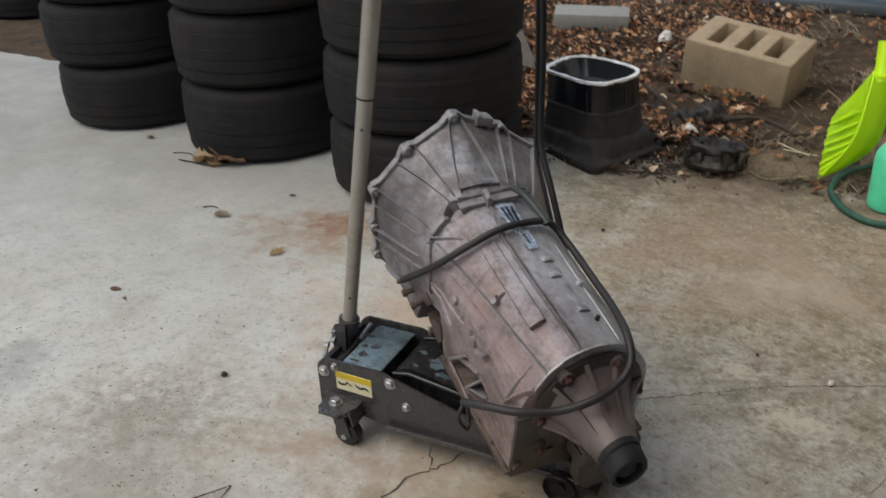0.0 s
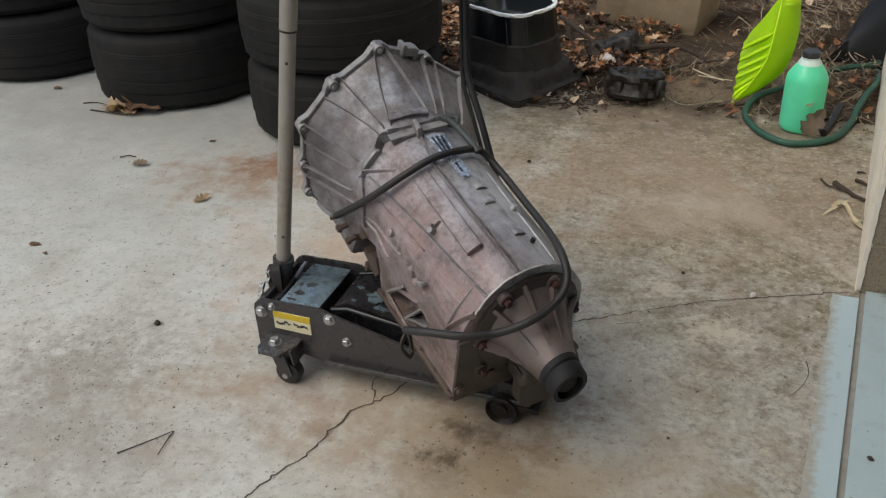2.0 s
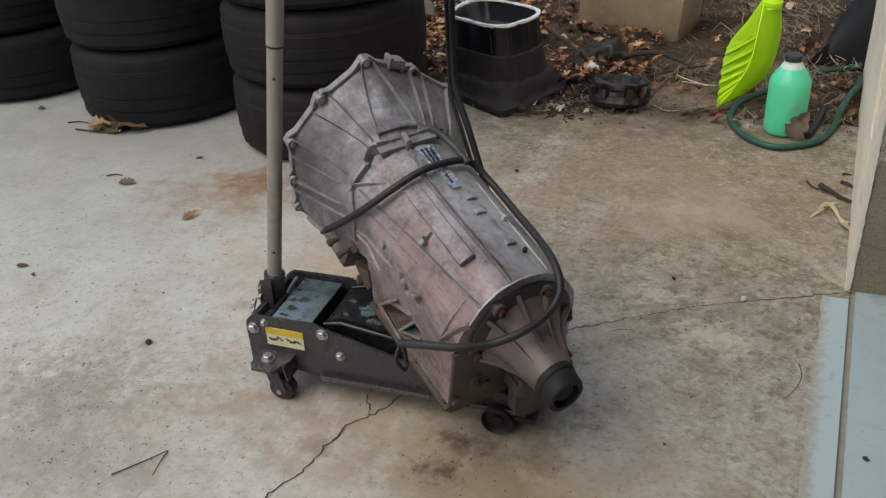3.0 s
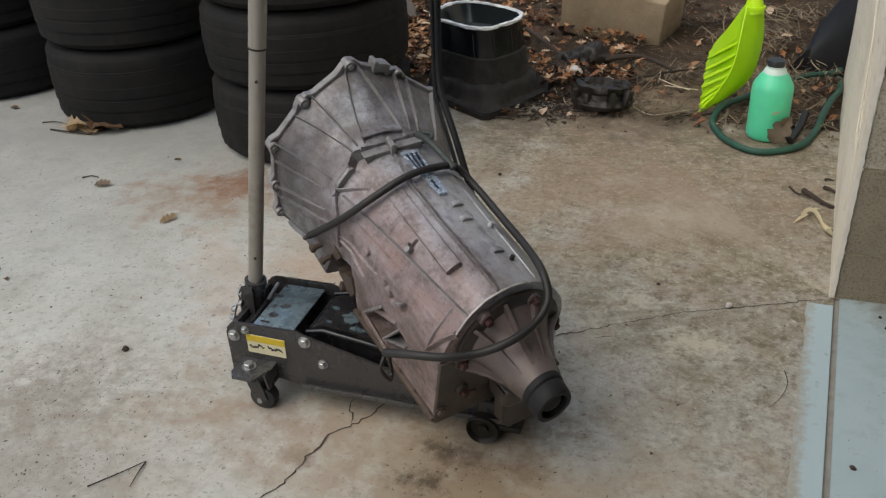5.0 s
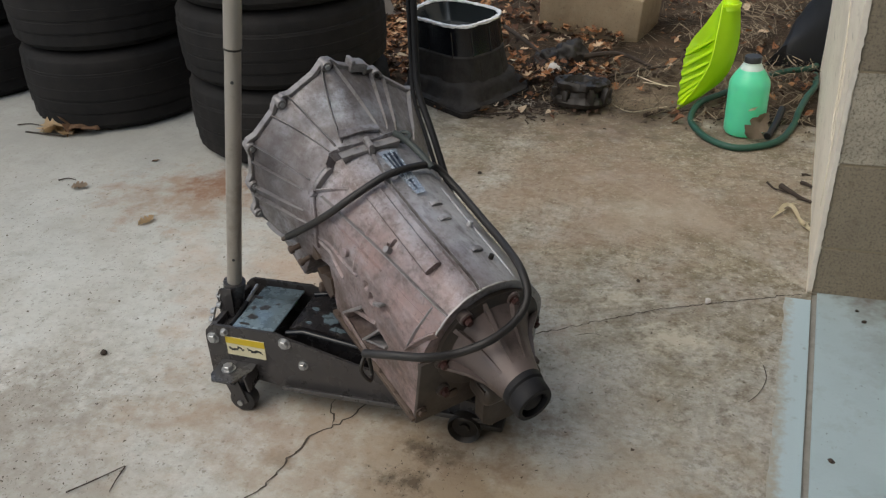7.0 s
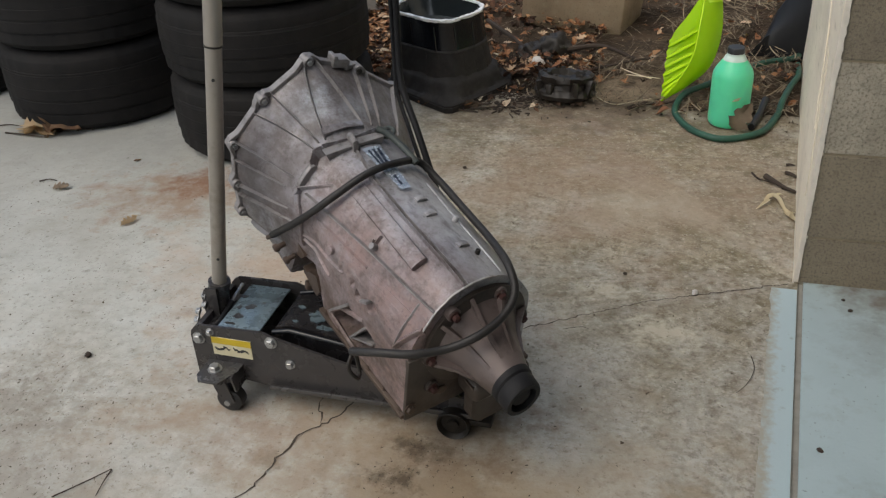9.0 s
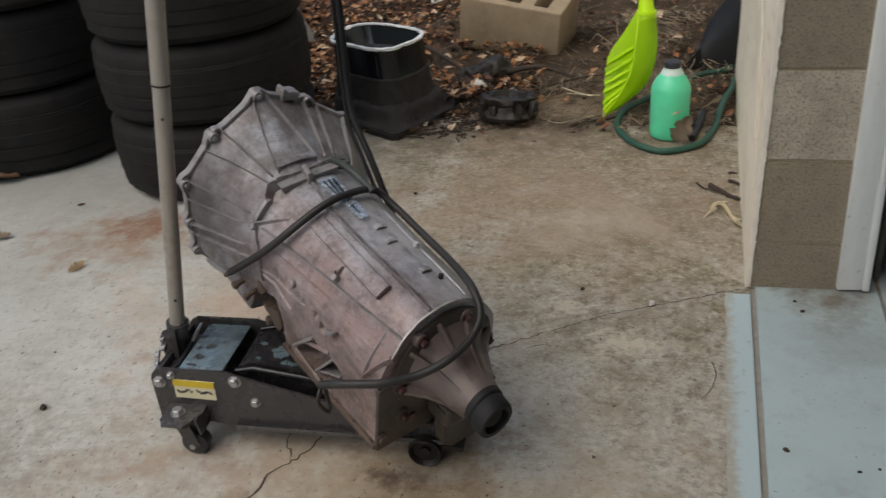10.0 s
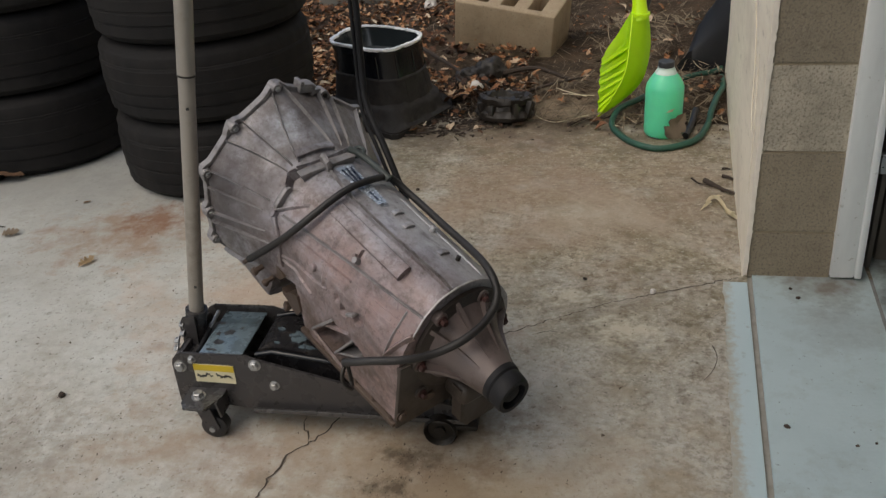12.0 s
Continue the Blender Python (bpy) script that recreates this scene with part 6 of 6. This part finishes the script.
# ---- greasy parts, sticks, leaves ----
def greasy_disc():
    t = thing("machine_part", pose(-0.695, 1.06, 0.0, -8, 3, 10))
    tagged(t, "greasy black round machine part lying by the bed", "machine part")
    r = random.Random(31)

    def rough(bm, k=0.1):
        for v in bm.verts:
            v.co *= 1 + k * noise.noise(v.co * 24) + 0.6 * k * noise.noise(v.co * 70)
        return bm

    drum = lathe(bmesh.new(), [(0.07, 0.002), (0.098, 0.006), (0.104, 0.02), (0.098, 0.032), (0.085, 0.04), (0.083, 0.056), (0.092, 0.064), (0.094, 0.08), (0.082, 0.086), (0.064, 0.082), (0.058, 0.06), (0.036, 0.058), (0.034, 0.074), (0.016, 0.076), (0.014, 0.05), (0.0, 0.05)], 56, wobble=lambda x, h: 1 + 0.035 * math.cos(5 * x) + 0.02 * math.cos(13 * x))
    part("drum", rough(drum), M_SCRAP, t)
    for i in range(9):
        a = 2 * math.pi * i / 9 + r.uniform(-0.15, 0.15)
        bm = bmesh.new()
        box(bm, (0.022, 0.02, r.uniform(0.03, 0.055)), pose(0.094 * math.cos(a), 0.094 * math.sin(a), 0.045, r.uniform(-9, 9), r.uniform(-9, 9), math.degrees(a)), 0.004)
        part("lug", rough(bm, 0.06), M_SCRAP, t)
    for i in range(5):
        a = 2 * math.pi * i / 5 + 0.4
        part("bolt", hexbolt(towards((0.074 * math.cos(a), 0.074 * math.sin(a), 0.082), (0, 0, 1)), 0.008, 0.01, False), M_SCRAP, t)


greasy_disc()


def lump(name, x, y, z, sx, sy, sz, material, label, category, seed):
    t = thing(name, pose(x, y, z, 0, 0, seed * 37))
    tagged(t, label, category)
    bm = bmesh.new()
    bmesh.ops.create_icosphere(bm, subdivisions=4, radius=1.0)
    for v in bm.verts:
        k = 1 + 0.35 * noise.noise(v.co * 1.6 + Vector((seed, 0, 0))) + 0.2 * noise.noise(v.co * 4 + Vector((0, seed, 0))) + 0.07 * noise.noise(v.co * 11 + Vector((0, seed, 3)))
        v.co = Vector((v.co.x * sx * k, v.co.y * sy * k, max(-0.4, v.co.z * k) * sz + 0.4 * sz))
    part("body", bm, material, t, "", 60)
    return t


lump("scrap_casting", -0.785, 1.43, 0.0, 0.07, 0.06, 0.075, M_SCRAP, "dark oily lump of scrap casting among leaves", "scrap", 6)
lump("scrap_casting", -0.87, 1.42, 0.0, 0.065, 0.055, 0.055, M_SCRAP, "dark oily lump of scrap casting among leaves", "scrap", 2)
lump("dirt_clod", -1.02, 0.93, 0.0, 0.05, 0.03, 0.018, M_SOIL, "small clod of dark dirt at the bed edge", "dirt", 5)


def stick(pts, r, label="dead stick lying on the ground"):
    t = thing("stick")
    tagged(t, label, "stick", "fallen sticks")
    p = spline(pts, 5)
    part("wood", tube(bmesh.new(), p, [r * (1 - 0.5 * i / len(p)) for i in range(len(p))], 8), M_TWIG, t)


stick([(-1.1, 1.66, 0.08), (-0.96, 1.475, 0.07), (-0.86, 1.36, 0.05), (-0.75, 1.26, 0.03)], 0.009)
stick([(-0.74, 1.42, 0.05), (-0.61, 1.445, 0.06), (-0.48, 1.385, 0.035)], 0.012)
stick([(-0.66, 1.24, 0.03), (-0.52, 1.33, 0.04), (-0.4, 1.42, 0.035)], 0.006)
stick([(-0.467, 0.975, 0.008), (-0.424, 1.013, 0.012), (-0.361, 1.03, 0.01), (-0.3, 1.07, 0.012)], 0.008)
for pts, r in (([(-0.585, 1.09, 0.012), (-0.58, 1.052, 0.01), (-0.517, 1.005, 0.006), (-0.45, 1.03, 0.012), (-0.4, 1.059, 0.012)], 0.0017), ([(-0.525, 1.3, 0.03), (-0.473, 1.249, 0.03), (-0.41, 1.203, 0.03)], 0.002), ([(-0.5, 1.24, 0.028), (-0.44, 1.215, 0.032), (-0.38, 1.21, 0.03)], 0.0015)):
    t = thing("straw_stalk")
    tagged(t, "pale dry straw stalk on the dusty soil", "straw", "straw stalks")
    part("stalk", tube(bmesh.new(), spline(pts, 5), r, 6), M_CREAMLEAF, t)
stick([(-0.086, 0.554, 0.004), (-0.07, 0.515, 0.006), (-0.048, 0.499, 0.008), (-0.03, 0.492, 0.006)], 0.003, "thin bent dark twig on the driveway")
stick([(-0.051, 0.528, 0.009), (-0.029, 0.494, 0.011), (-0.001, 0.463, 0.008)], 0.0085, "thick dark broken twig on the driveway")
stick([(-0.008, 0.472, 0.006), (0.012, 0.452, 0.009), (0.031, 0.442, 0.006)], 0.006, "short dark twig on the driveway")
stick([(0.004, 0.567, 0.006), (0.018, 0.556, 0.008), (0.032, 0.542, 0.006)], 0.006, "short dark twig on the driveway")
stick([(0.009, 0.623, 0.004), (0.02, 0.625, 0.005), (0.032, 0.621, 0.004)], 0.004, "short dark twig on the driveway")
stick([(-1.298, -0.962, 0.004), (-1.262, -0.92, 0.005), (-1.232, -0.878, 0.004)], 0.0015, "thin dark twig on the driveway")
stick([(-1.232, -0.878, 0.003), (-1.228, -0.91, 0.004), (-1.223, -0.941, 0.003)], 0.0013, "thin dark twig on the driveway")
for px, py, qx, qy in ((-2.152, 0.142, -2.1, 0.155), (-2.55, 0.575, -2.47, 0.54), (-2.595, 0.5, -2.5, 0.51), (-2.28, 0.51, -2.22, 0.525), (-1.9, 0.6, -1.87, 0.53), (-1.87, 0.535, -1.83, 0.54)):
    stick([(px, py, 0.003), ((px + qx) / 2, (py + qy) / 2 + 0.006, 0.006), (qx, qy, 0.003)], 0.0024, "short dark twig on the driveway")
for px, py, qx, qy in ((-1.0, 0.93, -0.93, 0.955), (-0.99, 0.9, -0.9, 0.93), (-0.92, 0.965, -0.87, 0.935), (-1.04, 0.885, -0.96, 0.875), (-0.9, 0.98, -0.86, 1.0), (-1.07, 0.87, -1.02, 0.905)):
    stick([(px, py, 0.004), ((px + qx) / 2 + 0.004, (py + qy) / 2 - 0.008, 0.008), (qx, qy, 0.004)], 0.0042, "dark bark bit at the bed edge")
stick([(-0.11, -0.302, 0.002), (-0.105, -0.347, 0.004), (-0.119, -0.395, 0.004), (-0.14, -0.427, 0.002)], 0.0009, "thin dry curved stem on the driveway")
stick([(-2.52, 0.45, 0.004), (-2.42, 0.44, 0.007), (-2.35, 0.44, 0.004)], 0.003, "dark twig by the tyres")


def litter():
    r = random.Random(11)
    bm = bmesh.new()
    count = 0
    while count < 20000:
        x, y = (r.uniform(-2.4, 0.2) if r.random() < 0.8 else r.uniform(-3.8, -2.4)), 0.9 + 4.6 * r.random() ** 2.1
        d = y - edge_y(x)
        dens = 1.0 if x < -0.62 else 0.1
        if d < 0.15:
            dens *= 0.25 if d > -0.03 else 0.02
        if noise.noise((x * 2.2, y * 2.2, 8)) < -0.25:
            dens *= 0.45
        if -1.12 < x < -0.42 and 1.35 < y < 1.9 - 0.39 * (x + 0.55):
            dens *= 0.1 if y < 1.68 - 0.39 * (x + 0.55) else 0.5
        if x > front(y) - 0.02 or r.random() > dens:
            continue
        m = pose(x, y, 0.014 + 0.03 * r.random() * smoothstep(0, 0.4, d), r.uniform(-32, 32), r.uniform(-32, 32), r.uniform(0, 360))
        leaf_mesh(bm, m, (r.uniform(0.022, 0.055) if count % 2 else r.uniform(0.01, 0.028)), r, "plain" if r.random() < 0.6 else "oak")
        count += 1
    # broad curled leaves lying on top beside the old casting
    for i in range(300):
        x, y = r.gauss(-0.88, 0.22), 1.12 + abs(r.gauss(0, 0.45))
        if y - edge_y(x) < 0.06 or x > -0.6 or (x + 1.168) ** 2 + (y - 1.1) ** 2 < 0.04 or (x + 0.695) ** 2 + (y - 1.06) ** 2 < 0.016 or (x + 0.83) ** 2 + (y - 1.48) ** 2 < 0.02:
            continue
        m = pose(x, y, 0.035 + 0.03 * r.random(), r.uniform(-24, 24), r.uniform(-24, 24), r.uniform(0, 360))
        leaf_mesh(bm, m, r.uniform(0.03, 0.06), r, "oak", 0.8)
    tagged(link("leaf_litter", bm, M_LEAF), "thick litter of dead brown and orange leaves", "leaves", kind="stuff")


def straw():
    r = random.Random(12)
    bm = bmesh.new()
    count = 0
    while count < 4600:
        x, y = r.uniform(-1.2, 0.35), 0.98 + 2.6 * r.random() ** 1.4
        d = y - edge_y(x)
        if x > front(y) - 0.02 or d < -0.06 or r.random() > (smoothstep(-1.1, -0.4, x) * 0.8 + 0.2) * (0.25 + 0.75 * smoothstep(-0.35, 0.25, noise.noise((x * 5, y * 5, 2)))):
            continue
        length, w, a = 0.02 + 0.15 * r.random() ** 2.2, r.uniform(0.0006, 0.002), 2.6 * noise.noise((x * 3, y * 3, 6)) + r.gauss(0.6, 0.7)
        c, s, z = math.cos(a), math.sin(a), 0.02 + 0.03 * r.random() * smoothstep(0, 0.3, d)
        bow, lift = r.uniform(-0.25, 0.25), r.uniform(-0.1, 0.2)
        prev = None
        for i in range(5):
            t = i / 4 - 0.5
            px, py = t * length, bow * length * (t * t)
            p = Vector((x + c * px - s * py, y + s * px + c * py, z + lift * length * t))
            pair = (bm.verts.new(p + Vector((-s * w, c * w, 0))), bm.verts.new(p + Vector((s * w, -c * w, 0.001))))
            if prev:
                bm.faces.new((prev[0], prev[1], pair[1], pair[0]))
            prev = pair
        count += 1
    tagged(link("dry_grass", bm, M_STRAW), "scattered pale dry grass stalks on the soil", "dry grass", kind="stuff")


def bark():
    """Dark splinters and crushed leaf along the edge of the bed."""
    r = random.Random(14)
    bm = bmesh.new()
    for i in range(900):
        x = r.gauss(-0.93, 0.13) if i < 560 else r.uniform(-1.2, -0.62) if i < 820 else r.uniform(-0.4, -0.05)
        y = edge_y(x) + (r.gauss(-0.15, 0.035) if i < 110 else r.gauss(-0.03, 0.05) if i < 560 else r.gauss(0.05, 0.07))
        if x > front(y) - 0.02 or (x + 0.153) ** 2 + (y - 0.915) ** 2 < 0.006:
            continue
        length, w, h = 0.004 + 0.034 * r.random() ** 2.5, r.uniform(0.0008, 0.0026), r.uniform(0.0008, 0.002)
        m = pose(x, y, 0.003 + 0.008 * r.random(), 0, r.uniform(-14, 14), r.gauss(20, 45))
        ends = [[bm.verts.new(m @ Vector((sx * length * r.uniform(0.35, 0.5), a * w, b * h))) for a, b in ((-1, -1), (1, -1), (0.6, 1), (-0.6, 1))] for sx in (-1, 1)]
        for k in range(4):
            bm.faces.new((ends[0][k], ends[0][(k + 1) % 4], ends[1][(k + 1) % 4], ends[1][k]))
        bm.faces.new(ends[0][::-1])
        bm.faces.new(ends[1])
    tagged(link("bark_bits", bm, M_TWIG), "dark bark splinters along the edge of the bed", "bark", kind="stuff")


litter()
straw()
bark()


# heaps of crumbs: place, spread, count
CLUSTERS = [(-0.7, -0.695, 0.018, 70), (-0.722, -0.78, 0.024, 100), (-0.66, -0.715, 0.05, 80), (-1.5, -0.735, 0.09, 220), (-1.62, -0.71, 0.07, 140), (-1.41, -0.93, 0.07, 120), (-1.3, -0.9, 0.05, 60), (-0.31, -0.2, 0.06, 60), (-0.98, 0.92, 0.05, 140), (-0.88, 0.95, 0.05, 120), (-0.6, 0.98, 0.07, 120), (-0.16, 0.86, 0.1, 120), (0.02, 0.8, 0.04, 90)]


def debris():
    """Crumbs of soil and bark on the slab, thick along the bed."""
    r = random.Random(21)
    bm = bmesh.new()
    for i in range(4300):
        if i < 620:
            x = r.uniform(-1.5, 0.1)
            y = edge_y(x) - abs(r.gauss(0, 0.07)) + 0.03
        elif i < 1100:
            x, y = r.uniform(-2.6, -0.1), r.uniform(-1.2, 0.9)
        else:
            x, y = r.uniform(-2.2, -0.1), -1.35 + 1.5 * r.random() ** 1.3
            if noise.noise((x * 2.5, y * 2.5, 4)) + 0.35 * (-1.1 - x) < r.uniform(-0.5, 0.35):
                continue
        s = r.uniform(0.002, 0.007) if i < 620 else 0.001 + 0.0032 * r.random() ** 3
        vs = [bm.verts.new((x + r.uniform(-s, s), y + r.uniform(-s, s) * 1.4, 0.0004 + r.random() * s)) for _ in range(4)]
        for f in ((0, 1, 2), (0, 1, 3), (1, 2, 3), (0, 2, 3)):
            bm.faces.new([vs[k] for k in f])
    for cx, cy, spread, count in CLUSTERS:
        for i in range(count):
            x, y = r.gauss(cx, spread), r.gauss(cy, spread * 0.7)
            s = 0.0009 + 0.0024 * r.random() ** 2.5
            vs = [bm.verts.new((x + r.uniform(-s, s), y + r.uniform(-s, s) * 1.4, 0.0004 + r.random() * s * 0.7)) for _ in range(4)]
            for f in ((0, 1, 2), (0, 1, 3), (1, 2, 3), (0, 2, 3)):
                bm.faces.new([vs[k] for k in f])
    tagged(link("crumbs", bm, M_CRUMB), "crumbs of soil and bark scattered on the concrete", "debris", kind="stuff")


debris()


def single_leaf(x, y, turn, size, material, label, kind="oak", tilt=8, z=0.008, seed=1, curl=0.4):
    r = random.Random(seed)
    bm = bmesh.new()
    leaf_mesh(bm, pose(0, 0, 0, tilt, -tilt * 0.5, 0), size, r, kind, curl)
    lo = min(v.co.z for v in bm.verts)
    for v in bm.verts:
        v.co.z -= lo
    bmesh.ops.solidify(bm, geom=bm.faces[:], thickness=0.0008)
    ob = link("fallen_leaf", bm, material, smooth=50)
    ob.matrix_basis = pose(x, y, z - 0.007, 0, 0, turn)
    tagged(ob, label, "leaf", "leaves on the driveway")


def lobed_leaf():
    """A slender dry leaf with narrow lobes, arched over the slab."""
    bm = bmesh.new()

    def lobe(pts, widths):
        line = spline([(x, y, z) for x, y, z in pts], 5)
        prev = None
        for i, p in enumerate(line):
            k = i / (len(line) - 1) * (len(widths) - 1)
            a = min(int(k), len(widths) - 2)
            w = widths[a] + (widths[a + 1] - widths[a]) * (k - a)
            d = (line[min(i + 1, len(line) - 1)] - line[max(i - 1, 0)]).normalized()
            side = Vector((-d.y, d.x, 0.35)) * w
            row = (bm.verts.new(p + side), bm.verts.new(p - Vector((0, 0, w * 0.3))), bm.verts.new(p - side * Vector((1, 1, -1)) ))
            if prev:
                bm.faces.new((prev[0], prev[1], row[1], row[0]))
                bm.faces.new((prev[1], prev[2], row[2], row[1]))
            prev = row

    lobe([(-0.06, 0.386, 0.006), (-0.042, 0.4, 0.014), (-0.026, 0.383, 0.016), (-0.014, 0.338, 0.012), (-0.003, 0.312, 0.008), (0.019, 0.279, 0.004)], [0.002, 0.011, 0.007, 0.005, 0.011, 0.001])
    lobe([(-0.036, 0.398, 0.014), (-0.022, 0.414, 0.014), (-0.01, 0.424, 0.008)], [0.006, 0.005, 0.001])
    lobe([(-0.046, 0.384, 0.012), (-0.064, 0.36, 0.009), (-0.081, 0.337, 0.004)], [0.006, 0.005, 0.001])
    lobe([(-0.004, 0.31, 0.008), (0.007, 0.32, 0.01), (0.015, 0.328, 0.006)], [0.006, 0.004, 0.001])
    bmesh.ops.solidify(bm, geom=bm.faces[:], thickness=0.0008)
    tagged(link("fallen_leaf", bm, M_CREAMLEAF, smooth=50), "pale cream slender lobed leaf on the driveway", "leaf", "leaves on the driveway")


lobed_leaf()
for i, (x, y, a, s) in enumerate(((-2.4, 0.485, 20, 0.15), (-2.36, 0.5, 110, 0.13), (-2.44, 0.475, -50, 0.12), (-2.3, 0.475, 10, 0.12), (-2.37, 0.455, 160, 0.11), (-2.34, 0.49, 65, 0.1))):
    single_leaf(x, y, a, s, M_PALELEAF if i % 2 == 0 else M_BROWNLEAF, "pale curled dead leaf at the foot of the tyres", "oak", 14, seed=20 + i, curl=0.5)
for i, (x, y, a, s) in enumerate(((-1.73, -0.035, 60, 0.055), (-2.055, 0.112, 10, 0.06), (-1.93, 0.33, 40, 0.025), (-2.02, -0.38, 15, 0.035), (-1.96, -0.41, -40, 0.02), (-2.8, 0.6, 0, 0.04))):
    single_leaf(x, y, a, s, (M_PALELEAF, M_GREYLEAF)[i] if i < 2 else M_BROWNLEAF, "small curled brown leaf on the driveway", "oak" if i < 2 else "plain", 20 if i < 2 else 8, seed=40 + i, curl=0.9 if i < 2 else 0.35)
for i, (x, y, s) in enumerate(((-0.387, -0.042, 0.005), (0.0, -0.558, 0.0055), (0.115, -0.6, 0.0035), (0.15, -0.59, 0.003), (-0.226, -0.094, 0.008), (-1.48, -0.588, 0.008), (0.09, -0.06, 0.004), (0.1, -0.1, 0.005), (-0.9, 0.45, 0.006))):
    lump("pebble", x, y, 0.0025, s, s * 0.8, s * 0.7, M_TWIG if i != 4 else M_PINK, "small dark pebble on the concrete" if i != 4 else "small pale stone chip on the concrete", "pebble", 3 + i)
lump("pale_scrap", -0.82, 1.24, 0.05, 0.025, 0.02, 0.02, M_PINK, "small pale crumpled scrap among the leaves", "scrap", 9)
lump("pale_scrap", -1.24, 2.62, 0.02, 0.06, 0.03, 0.03, M_PINK, "pale crumpled scrap among the dead leaves", "scrap", 12)


# ---- the blocks of the jamb ----
def jamb_blocks():
    for i, (z0, z1) in enumerate(zip(COURSES, COURSES[1:])):
        z1 = min(z1, WALL_H)
        depth = 0.39 if i % 2 else 0.19
        bm = bmesh.new()
        pts = [(front(0, -0.001), 0.0), (WALL_T, 0.0), (front(depth) + WALL_T, depth), (front(depth, -0.001), depth)]
        prism(bm, pts, z0 + (0.0025 if i else 0.0), z1 - 0.0025, lambda a, b, h: (a, b, h))
        bmesh.ops.recalc_face_normals(bm, faces=bm.faces)
        bevel_all(bm, 0.002, 1)
        part("block", bm, (M_CMU2, M_CMU2, M_CMU, M_CMU2, M_CMU)[i % 5] if i else M_CMU2, wall_a)


jamb_blocks()


# ---- dry vine on the cream wall ----
def vine(pts, r):
    part("vine", tube(bmesh.new(), spline([(front(y) - 0.0155, y, z) for y, z in pts], 6), r, 6), M_STRAWPALE, wall_a, "thin pale dry vine")


vine([(0.7, 0.66), (0.445, 0.571), (0.328, 0.527), (0.282, 0.498), (0.219, 0.418), (0.19, 0.36), (0.14, 0.32)], 0.0014)
vine([(0.16, 0.5), (0.12, 0.42), (0.08, 0.34), (0.05, 0.25), (0.045, 0.2)], 0.001)
